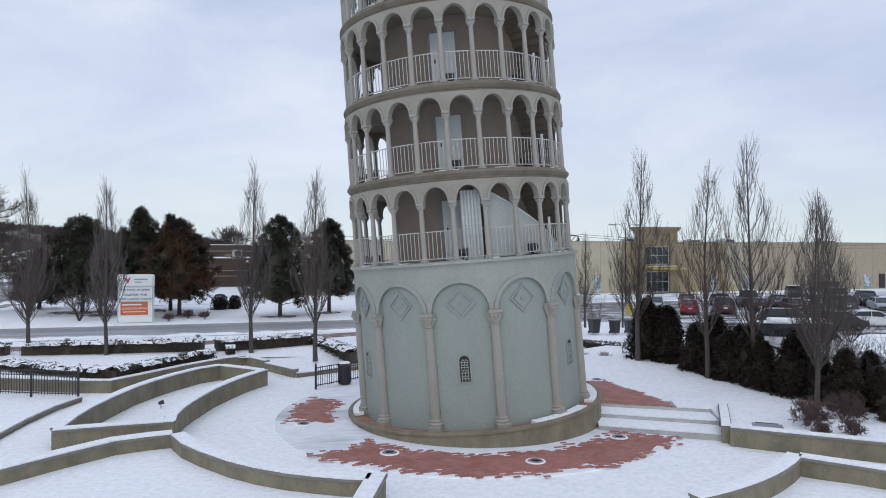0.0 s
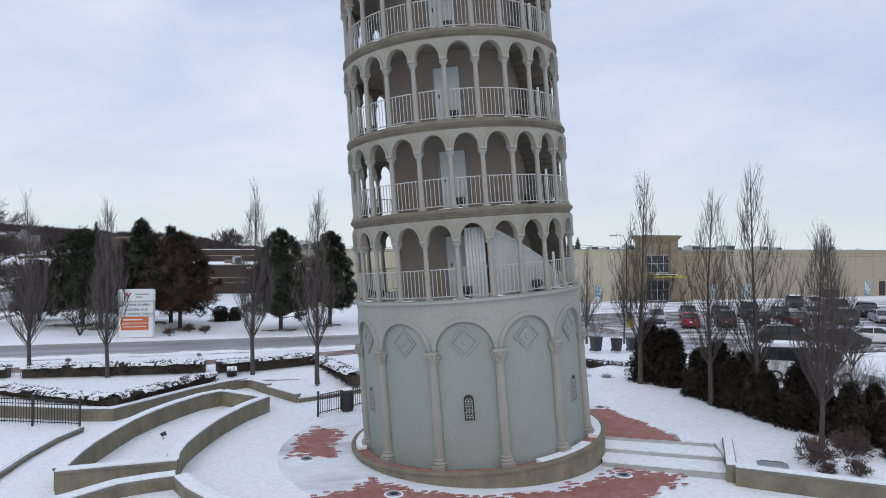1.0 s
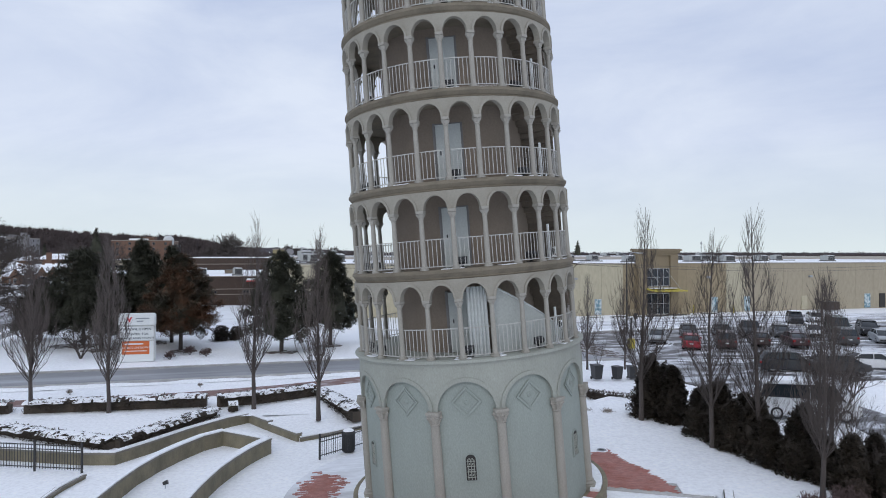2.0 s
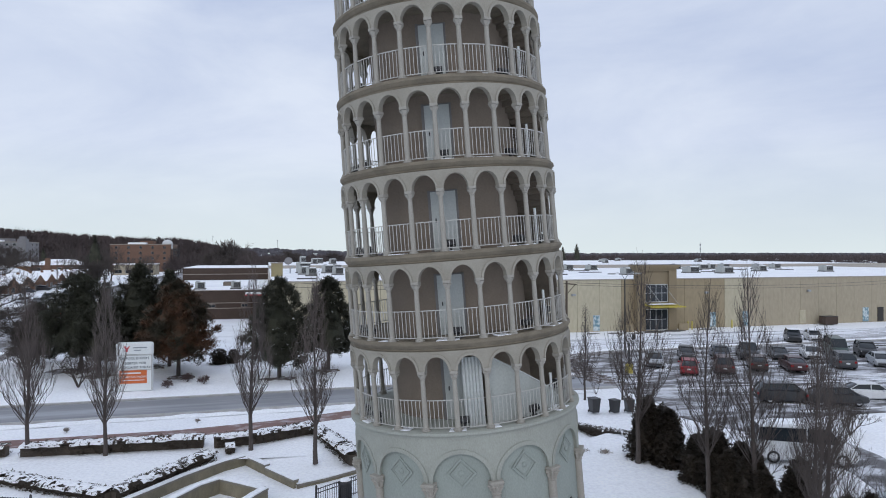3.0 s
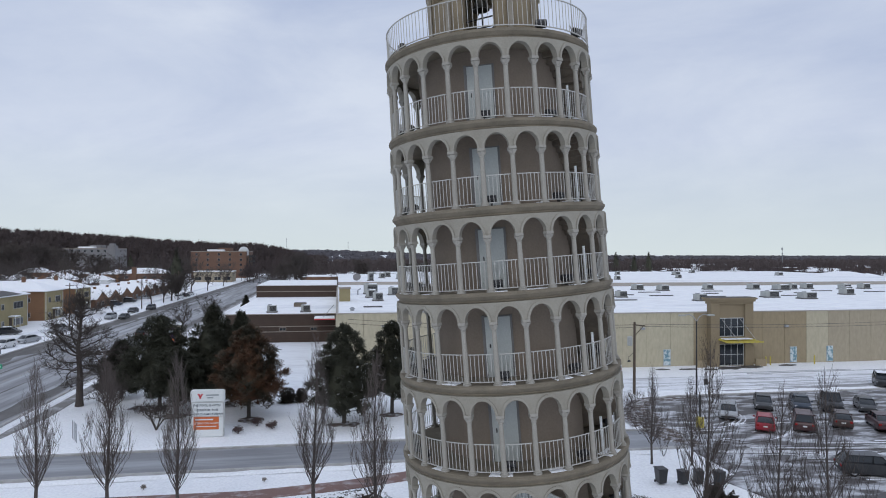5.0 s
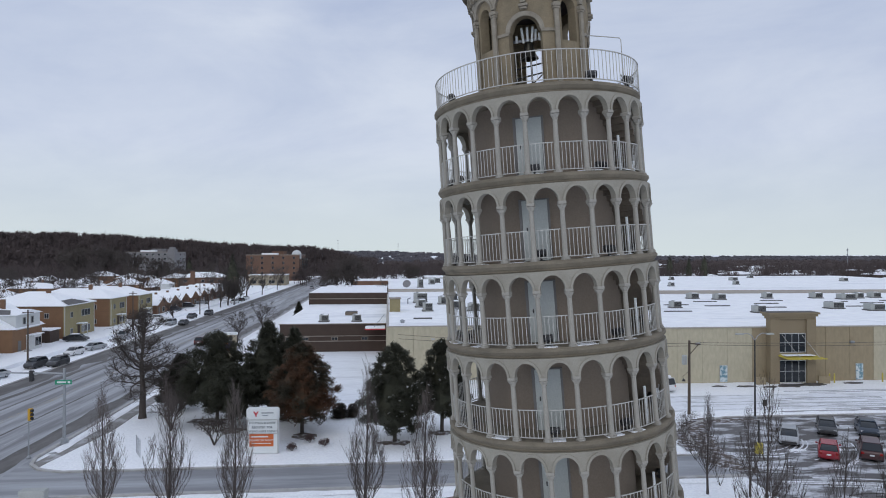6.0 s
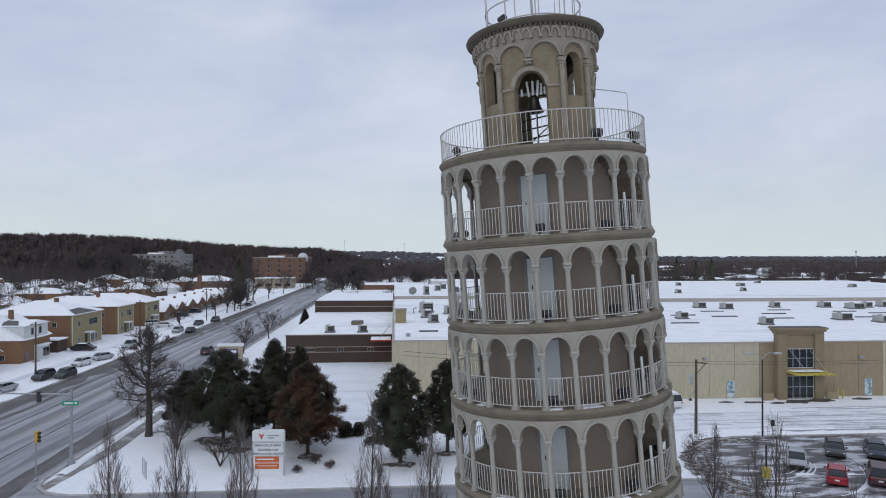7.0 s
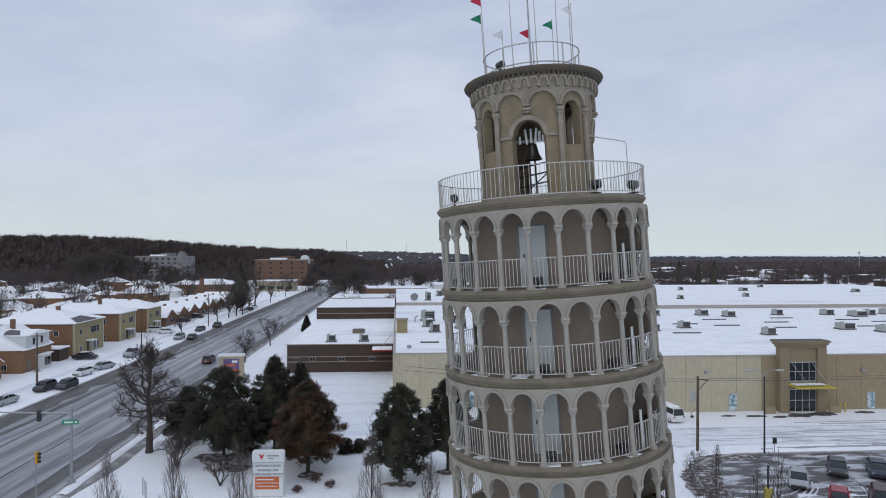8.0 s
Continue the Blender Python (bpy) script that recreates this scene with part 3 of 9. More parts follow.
# raised lawn beside the tower with its steps and walls
terrace = [(4.9, -0.75), (8.27, -2.44), (7.92, -3.52), (7.42, -4.66), (6.85, -5.75), (6.75, -6.05), (9.95, -8.65), (18.0, -15.2), (17.0, -8.0), (15.6, 1.0), (15.2, 7.0), (14.8, 11.5), (12.5, 12.5), (10.5, 11.5), (6.5, 7.0), (4.3, 3.2)]
slab("terrace_lawn", "raised snowy lawn held by a low concrete wall", "lawn", terrace, -0.2, 0.40, SNOW)
for i, (a, b, c, d, z) in enumerate((((4.72, -0.62), (8.3, -2.42), (7.85, -3.55), (4.35, -1.55), 0.40), ((4.32, -1.5), (7.9, -3.4), (7.35, -4.65), (3.85, -2.55), 0.27), ((3.82, -2.5), (7.4, -4.5), (6.75, -5.75), (3.35, -3.6), 0.13))):
    s = slab("garden_step", "broad concrete garden step capped with snow", "step", [a, d, c, b], -0.1, z, KERB)
    front = [tuple(p[n] + (q[n] - p[n]) * 0.93 for n in (0, 1)) for p, q in ((a, d), (b, c))]
    m = [((a[0] + b[0]) / 2, (a[1] + b[1]) / 2), ((d[0] + c[0]) / 2, (d[1] + c[1]) / 2)]
    cx, cy = (m[0][0] + m[1][0]) / 2, (m[0][1] + m[1][1]) / 2
    if i == 0:
        top = [tuple(p[n] + (q[n] - p[n]) * 0.72 for n in (0, 1)) for p, q in ((a, b), (front[0], front[1]))] + [front[1], b]
    else:
        top = [a, front[0], front[1], b]
    thing("step_snow", "snow lying on a garden step", "snow", kind="stuff", data=Geo().prism(top, z + 0.002, z + 0.04).mesh("step_snow", SNOW))


def garden_wall(label, pts, width=0.34, height=0.46, z0=-0.1, snow=1.0):
    """A low concrete wall with a projecting coping and snow along its top."""
    root = thing("garden_wall", label, "wall", kind="structure")
    part("wall_body", Geo().strip(pts, width, z0, height - 0.07), WALL_STONE, root)
    part("coping", Geo().strip(pts, width + 0.08, height - 0.07, height), COPING, root)
    if snow:
        g = Geo().strip(pts, (width + 0.02) * snow, height + 0.002, height + 0.045)
        part("wall_snow", g, SNOW, root, "even strip of snow on the coping")
    return root


def arc_pts(r, a0, a1, n=24, cx=0.0, cy=0.0):
    return [(cx + r * math.cos(radians(a0 + (a1 - a0) * i / n)), cy + r * math.sin(radians(a0 + (a1 - a0) * i / n))) for i in range(n + 1)]


front_curve = [(-10.25, -2.65), (-9.85, -3.65), (-9.3, -4.55), (-8.5, -5.65), (-7.8, -6.4), (-7.1, -6.98), (-6.45, -7.4), (-5.8, -7.76), (-5.2, -8.0)]
long_line = [(-10.45, -2.42), (-11.1, -2.52), (-12.02, -2.78), (-13.2, -3.78), (-14.25, -4.78), (-15.6, -5.9), (-17.6, -7.3), (-20.5, -9.0)]
garden_wall("curved low concrete wall round the plaza front, capped with snow", front_curve, 0.40, 0.58)
garden_wall("short straight low wall returning from the plaza curve", [(-4.98, -7.75), (-5.45, -9.0), (-6.2, -11.1), (-7.3, -14.6)], 0.42, 0.58)
garden_wall("long low concrete wall running away from the plaza", long_line, 0.40, 0.572)
garden_wall("straight front wall of the curved planting bed", [(-10.55, -1.22), (-12.3, -1.28), (-13.98, -1.42)], 0.34, 0.66)
inner_bend = [(-10.68, -1.30), (-10.72, -0.55), (-10.62, 0.5), (-10.42, 1.45), (-10.12, 2.6), (-9.78, 3.72), (-9.3, 4.9), (-8.8, 5.95), (-8.3, 6.8), (-7.78, 7.55)]
outer_bend = [(-13.92, -1.25), (-13.88, 0.1), (-13.74, 1.4), (-13.4, 3.0), (-12.98, 4.6), (-12.4, 6.1), (-11.7, 7.4), (-10.8, 8.75), (-9.85, 9.5)]
garden_wall("curved inner wall of the planting bed facing the plaza", inner_bend, 0.34, 0.664)
garden_wall("curved outer wall of the planting bed", outer_bend, 0.34, 0.664)
garden_wall("end wall closing the curved planting bed", [(-7.9, 7.6), (-8.8, 8.5), (-9.75, 9.4)], 0.34, 0.66)
garden_wall("long low wall holding the hedge bed", [(-26.0, 12.2), (-19.6, 9.8), (-15.5, 7.95), (-14.3, 7.62), (-13.2, 8.95), (-11.7, 10.9), (-9.95, 12.72), (-8.8, 13.45)], 0.3, 0.5)
garden_wall("low wall stepping back beside the hedge bed", [(-8.72, 13.4), (-7.68, 11.6)], 0.28, 0.46)
garden_wall("low wall dropping towards the tower", [(-7.66, 11.5), (-6.3, 9.15)], 0.28, 0.36)
garden_wall("thin edging kerb of the hedge bed beside the tower", [(-6.26, 9.1), (-4.9, 9.6), (-3.0, 10.6)], 0.2, 0.16, snow=0.6)
bed = [(-26.0, 12.2, 0.40), (-19.6, 9.8, 0.40), (-15.5, 7.95, 0.40), (-14.3, 7.62, 0.40), (-13.2, 8.95, 0.40), (-11.7, 10.9, 0.40), (-9.95, 12.72, 0.38), (-8.8, 13.45, 0.36), (-7.68, 11.6, 0.30), (-6.3, 9.15, 0.10), (-4.9, 9.6, 0.08), (-3.0, 10.6, 0.08), (-1.5, 13.5, 0.40), (-1.0, 15.6, 0.53), (-8.0, 15.8, 0.55), (-14.0, 16.0, 0.56), (-21.0, 16.4, 0.57), (-28.0, 17.0, 0.58), (-28.0, 13.0, 0.45)]
n = len(bed)
g = Geo().add([(x, y, -0.2) for x, y, _ in bed] + bed + [(-12.2, 13.2, 0.50), (-17.0, 12.0, 0.48), (-22.0, 13.2, 0.48), (-5.4, 12.6, 0.42)], [(i, (i + 1) % n, n + (i + 1) % n, n + i) for i in range(n)])
g.f += [(n + i, n + j, 2 * n + k) for i, j, k in ((0, 1, 2), (1, 2, 1), (2, 3, 1), (3, 4, 1), (4, 5, 1), (5, 6, 0), (6, 7, 0), (7, 8, 3), (8, 9, 3), (9, 10, 3), (10, 11, 3), (11, 12, 3), (12, 13, 3), (13, 14, 3), (14, 15, 0), (15, 16, 1), (16, 17, 2), (17, 18, 2), (18, 0, 2))]
g.f += [(n + 1, 2 * n + 1, 2 * n + 2), (n + 5, 2 * n, 2 * n + 1), (n + 15, 2 * n + 1, 2 * n), (n + 16, 2 * n + 2, 2 * n + 1), (n + 7, 2 * n + 3, 2 * n), (n + 14, 2 * n, 2 * n + 3)]
thing("hedge_bed", "snow-covered planting bed held by low concrete walls", "lawn", kind="structure", data=g.mesh("hedge_bed", SNOW, 60))
slab("front_lawn", "snowy lawn lying against the plaza walls", "lawn", [(-20.5, -9.0)] + long_line[::-1][1:] + front_curve + [(-5.45, -9.0), (-6.2, -11.1), (-7.3, -14.6), (-16.0, -17.0)], -0.2, 0.16, SNOW)
garden_wall("thin edging wall of the walk", [(-16.3, -1.0), (-16.2, 0.6), (-16.0, 2.58), (-15.65, 4.5), (-15.12, 6.0)], 0.2, 0.13, snow=0.5)
garden_wall("low concrete retaining wall of the raised lawn", [(6.6, -6.15), (9.95, -8.85), (14.0, -12.1), (18.0, -15.4)], 0.3, 0.56)
garden_wall("sloping end wall of the garden steps", [(6.6, -5.95), (7.6, -4.6), (8.55, -3.3)], 0.26, 0.52)
garden_wall("curved low wall round the far side of the plaza front", arc_pts(11.0, -53.5, -80.0), 0.36, 0.46)
garden_wall("low concrete wall branching off the plaza curve", [(6.6, -8.95), (7.4, -9.85), (8.6, -11.3), (12.0, -15.5)], 0.36, 0.46)

# brick paving on the plaza, left bare between drifts of snow
BR = (0.196, 0.096)
brick_mesh = Geo().box(0, 0, 0, BR[0], BR[1], 0.022, bevel=0.006).mesh("brick", BRICK_RED)
plaza = thing("pavement_plaza", "red brick plaza showing through melting snow round the tower", "pavement", kind="structure", data=Geo().ring(4.2, 7.4, -0.06, 0.006, 64).mesh("pavement_plaza", SNOW_DIRTY))
near, rest = [], Geo()


def bare(x, y):
    """How far the paving is free of snow at a place: above 0 it shows."""
    r, a = math.hypot(x, y), math.degrees(math.atan2(y, x))
    d = -1.0
    for a0, a1, r0, r1 in ((-148, -43, 5.15, 7.4), (144, 181, 5.4, 7.1)):
        aa = a + 360 if a < 0 and a1 > 180 else a
        d = max(d, min(r - r0, r1 - r, radians(aa - a0) * r * 0.8, radians(a1 - aa) * r * 0.8))
    return d + 0.30 * lump(x, y, 0.8, 2.0) + 0.30 * lump(x, y, 3.0, 5.0) + 0.26 * lump(x, y, 10.0, 1.0) - 0.12


rng = random.Random(29)
for i in range(-80, 82):
    for j in range(-78, 80):
        x, y = i * 0.2 + (0.1 if j % 2 else 0.0), j * 0.1
        if not (4.9 < math.hypot(x, y) < 7.7) or bare(x, y) + rng.uniform(-0.24, 0.24) < 0.04:
            continue
        if x > 5.0 - 0.0 and y > -3:
            continue
        z = 0.004 + 0.004 * lump(x, y, 9.0)
        if -1.6 < x < 1.2 and y < -5.75 and len(near) < 290:
            near.append((x, y, z))
        else:
            rest.box(x, y, z, BR[0], BR[1], 0.02)
for x, y, z in near:
    part("brick", brick_mesh, None, plaza, at=pose(x, y, z))
tagged(part("brickwork", rest.raw("brickwork", BRICK_RED), None, plaza), kind="stuff")
g = Geo()
for i in range(0, 24):
    for j in range(-34, 30):
        x, y = 4.2 + i * 0.2 + (0.1 if j % 2 else 0.0), j * 0.1
        r, a = math.hypot(x, y), math.degrees(math.atan2(y, x))
        edge = y + 1.42 + (x - 4.35) * 0.571
        if 4.75 < r < 7.5 and -26 < a < 22 and edge > 0 and min(r - 4.75, 7.5 - r, (22 - a) * 0.1, (7.1 - x) * 1.2, edge + 0.3) + 0.35 * lump(x, y, 0.9, 7.0) + 0.25 * lump(x, y, 3.0, 3.0) + 0.2 * lump(x, y, 9.0, 3.0) > 0.16:
            g.box(x, y, 0.402, BR[0], BR[1], 0.012)
thing("pavement_upper", "red brick paving on the raised lawn between snow patches", "pavement", kind="structure", data=g.raw("pavement_upper", BRICK_RED))

# ---- the leaning tower ----
FRONT = -109.7
lean_axis = Vector((-0.0765, 0.0114, 1.0)).normalized()
lean = Vector((0, 0, 1)).rotation_difference(lean_axis).to_matrix().to_4x4()
tower = thing("leaning_tower", "leaning round tower with six arcaded galleries, sage stucco base and belfry", "tower", Matrix.Translation((0, 0, 0.55)) @ lean @ pose(0, 0, 0, 0, 0, FRONT + 90))
LEVEL = [5.30, 8.17, 11.03, 13.99, 16.74, 19.53, 22.45]
LIP = [4.30] + [4.033 - 0.078 * (k - 3) for k in range(1, 7)]
CORE_R = 2.58
EASE = [0.0, 0.0, 0.0, 0.15, 0.4, 0.75, 0.8]


def eased(k):
    """The upper storeys were built a little nearer to level than the shaft leans."""
    axis = Matrix.Rotation(radians(-(FRONT + 90)), 3, 'Z') @ Vector((-0.0114, -0.0765, 0.0))
    return Matrix.Translation((0, 0, LEVEL[k])) @ Matrix.Rotation(radians(-EASE[k]), 4, axis) @ Matrix.Translation((0, 0, -LEVEL[k]))




def arcade(r_out, thick, spring, top, bays, half_deg, first, rise=1.0, segs=12):
    """A round wall pierced by a row of arches that spring from the height of the capitals."""
    g = Geo()
    pitch = 360.0 / bays
    for b in range(bays):
        mid = first + pitch * b
        outer = []
        for j in range(segs + 1):
            t = math.pi * j / segs
            outer.append((mid - half_deg * math.cos(t), spring + radians(half_deg) * r_out * rise * math.sin(t)))
        line = [(mid - pitch / 2, spring)] + outer + [(mid + pitch / 2, spring)]
        vs = []
        for a, z in line:
            for r in (r_out, r_out - thick):
                c, s = math.cos(radians(a)), math.sin(radians(a))
                vs += [(r * c, r * s, z), (r * c, r * s, top)]
        fs = []
        for i in range(len(line) - 1):
            o, p = 4 * i, 4 * i + 4
            fs += [(o, p, p + 1, o + 1), (o + 2, o + 3, p + 3, p + 2), (o, o + 2, p + 2, p), (o + 1, p + 1, p + 3, o + 3)]
        g.add(vs, fs)
    return g


def archivolt(r_face, proud, spring, bays, half_deg, band, first, rise=1.0, segs=14, picks=None):
    """Raised bands that follow the arches on the face of the wall."""
    g = Geo()
    pitch = 360.0 / bays
    for b in range(bays) if picks is None else picks:
        mid = first + pitch * b
        vs = []
        for j in range(segs + 1):
            t = math.pi * j / segs
            for k, (w, pr) in enumerate(((0.0, -0.02), (0.0, proud * 0.7), (band * 0.45, proud), (band, proud), (band, -0.02))):
                h = radians(half_deg) * r_face + w
                a = mid - math.degrees(h / r_face) * math.cos(t)
                z = spring + h * rise * math.sin(t)
                c, s = math.cos(radians(a)), math.sin(radians(a))
                vs.append(((r_face + pr) * c, (r_face + pr) * s, z))
        fs = [(i * 5 + k, i * 5 + (k + 1) % 5, (i + 1) * 5 + (k + 1) % 5, (i + 1) * 5 + k) for i in range(segs) for k in range(5)]
        fs += [tuple(range(5)), tuple(reversed(range(segs * 5, segs * 5 + 5)))]
        g.add(vs, fs)
    return g


# plinth and base storey
plinth = part("plinth", Geo().lathe([(4.05, -1.6), (4.72, -1.6), (4.72, -0.10), (4.78, -0.08), (4.78, 0.0), (4.72, 0.02), (4.62, 0.02), (4.62, -0.10), (4.05, -0.10)], 96, closed=True), WALL_STONE, tower, "tan concrete plinth ring that tilts with the tower", 40)
g = Geo()
plinth_brick = Geo().box(0, 0, 0, 0.105, 0.14, 0.03, bevel=0.006).mesh("plinth_brick", BRICK_RED)
for k in range(180):
    a = radians(k * 2.0)
    if lump(math.cos(a) * 4, math.sin(a) * 4, 0.5, 8) > -0.22:
        for rr in (4.28, 4.39, 4.50):
            if 95 <= k <= 175:
                part("plinth_brick", plinth_brick, None, plinth, at=pose(rr * math.cos(a), rr * math.sin(a), -0.096, 0, 0, k * 2.0))
            else:
                g.box(rr * math.cos(a), rr * math.sin(a), -0.095, 0.105, 0.14, 0.03, k * 2.0)
tagged(part("plinth_brickwork", g, BRICK_RED, plinth, "red bricks laid on the plinth ledge"), kind="stuff")
for a0, a1 in ((-62, -30), (-20, 40), (150, 200)):
    part("plinth_snow", Geo().ring(4.24, 4.60, -0.09, 0.03, 24, a0, a1), SNOW, plinth, "snow drifted against the base wall", 60)
base = part("base_wall", Geo().lathe([(3.6, -1.5), (4.09, -1.5), (4.06, 5.02), (3.6, 5.02)], 120, closed=True), STUCCO, tower, "smooth sage green stucco wall", 40)
part("blind_arcade", arcade(4.17, 0.2, 3.70, 5.05, 12, 13.4, -90), TRIM, tower, "pale stucco spandrels of the blind arches", 40)
part("arch_moulding", archivolt(4.17, 0.035, 3.70, 12, 13.0, 0.14, -90), TRIM, tower, "", 40)

def leafy(g, lo, hi, n):
    """Swell a capital's rim into n leaf tips between two heights."""
    g.v = [(x * k, y * k, z) for x, y, z in g.v for k in (1 + (0.16 * math.cos(n * math.atan2(y, x)) if lo < z < hi else 0.0),)]
    return g


shaft = Geo().lathe([(0.165, 0.28), (0.165, 0.5), (0.16, 1.9), (0.145, 3.27)], 16).mesh("pilaster", COLUMN, 40)
foot = Geo().box(0, 0, -0.10, 0.50, 0.46, 0.2, bevel=0.03).lathe([(0.235, 0.10), (0.25, 0.14), (0.235, 0.18), (0.19, 0.21), (0.21, 0.25), (0.17, 0.29)], 16).mesh("pilaster_foot", COLUMN, 40)
cap = leafy(Geo().lathe([(0.15, 3.25), (0.175, 3.28), (0.15, 3.31), (0.185, 3.40), (0.20, 3.46), (0.255, 3.53), (0.225, 3.56), (0.25, 3.63)], 32), 3.36, 3.57, 8).box(0, 0, 3.63, 0.46, 0.46, 0.08, bevel=0.015)
cap = cap.mesh("capital", COLUMN, 30)
for k in range(12):
    m = pose(0, 0, 0, 0, 0, -75 + 30 * k) @ pose(4.13, 0, 0)
    p = part("pilaster", shaft, None, tower, at=m)
    part("pilaster_foot", foot, None, p)
    part("capital", cap, None, p)


def lozenge():
    g = Geo()
    for s0, s1, d in ((0.50, 0.41, 0.034), (0.36, 0.30, 0.018)):
        vs = []
        for s, x in ((s0, 0.0), (s0, d), (s1, d * 0.6), (s1, 0.0)):
            vs += [(x, s, 0), (x, 0, s), (x, -s, 0), (x, 0, -s)]
        g.add(vs, [(r * 4 + i, r * 4 + (i + 1) % 4, ((r + 1) % 4) * 4 + (i + 1) % 4, ((r + 1) % 4) * 4 + i) for r in range(4) for i in range(4)])
    rose = Geo().lathe([(0.10, 0.0), (0.10, 0.02), (0.06, 0.035), (0.05, 0.02), (0.0, 0.025)], 14)
    g.add([(z, x, y) for x, y, z in rose.v], rose.f)
    return g


loz = lozenge().mesh("diamond_relief", STUCCO)
for k in range(12):
    part("diamond_relief", loz, None, tower, at=pose(0, 0, 0, 0, 0, -90 + 30 * k) @ pose(4.068, 0, 3.98))


def slit_window(parent, at):
    """A small arched window with a carved grille, set in a reveal."""
    def arch_line(w, h, n=8):
        return [(-w, 0.0), (w, 0.0), (w, h - w)] + [(w * math.cos(math.pi * i / n), h - w + w * math.sin(math.pi * i / n)) for i in range(1, n)] + [(-w, h - w)]
    o, i = arch_line(0.21, 0.90), arch_line(0.165, 0.845)
    i = [(x, z + 0.03) for x, z in i]
    n = len(o)
    g = Geo()
    g.add([(0.0, x, z) for x, z in o] + [(0.05, x, z) for x, z in o] + [(0.05, x, z) for x, z in i] + [(-0.06, x, z) for x, z in i],
          [(r * n + k, r * n + (k + 1) % n, (r + 1) * n + (k + 1) % n, (r + 1) * n + k) for r in range(3) for k in range(n)])
    win = part("window", g, STUCCO, parent, "small arched window with white grille", at=at)
    part("pane", Geo().add([(0.012, x, z) for x, z in i] + [(0.004, x, z) for x, z in i], [tuple(range(n)), tuple(reversed(range(n, 2 * n)))] + [(k, (k + 1) % n, n + (k + 1) % n, n + k) for k in range(n)]), DARK, win)
    g = Geo()
    for y in (-0.10, 0.0, 0.10):
        g.box(0.03, y, 0.05, 0.02, 0.022, 0.66)
    for z in (0.12, 0.30, 0.48, 0.64):
        g.box(0.03, 0.0, z, 0.022, 0.26, 0.022)
        for y in (-0.05, 0.05):
            g.lathe([(0.0, z + 0.05), (0.035, z + 0.085), (0.0, z + 0.12)], 6, 0.03, y)
    part("grille", g, TRIM, win, "pale carved grille")


for k in range(6):
    slit_window(tower, pose(0, 0, 0, 0, 0, -90 + 60 * k) @ pose(4.065, 0, 1.43))

# ledges, one under each gallery
for k, (h, r) in enumerate(zip(LEVEL, LIP)):
    inner = CORE_R - 0.1 if k < 6 else 0.6
    if k == 0:
        prof = [(inner, h - 0.25), (4.178, h - 0.25), (4.18, h - 0.18), (4.20, h - 0.12), (4.25, h - 0.07), (r, h - 0.04), (r, h + 0.035), (r - 0.03, h + 0.05), (inner, h + 0.05)]
    else:
        prof = [(inner, h - 0.24), (r - 0.13, h - 0.24), (r - 0.11, h - 0.20), (r - 0.12, h - 0.16), (r - 0.05, h - 0.10), (r - 0.03, h - 0.05), (r, h - 0.03), (r, h + 0.04), (r - 0.02, h + 0.055), (r - 0.06, h + 0.09), (inner, h + 0.09)]
    part("ledge", Geo().lathe(prof, 120, closed=True), TRIM if k == 0 else LEDGE, tower, "weathered projecting ledge" if k else "pale moulded cornice above the base", 40, at=eased(k))

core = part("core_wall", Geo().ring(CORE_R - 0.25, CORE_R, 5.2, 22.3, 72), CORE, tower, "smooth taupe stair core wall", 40)

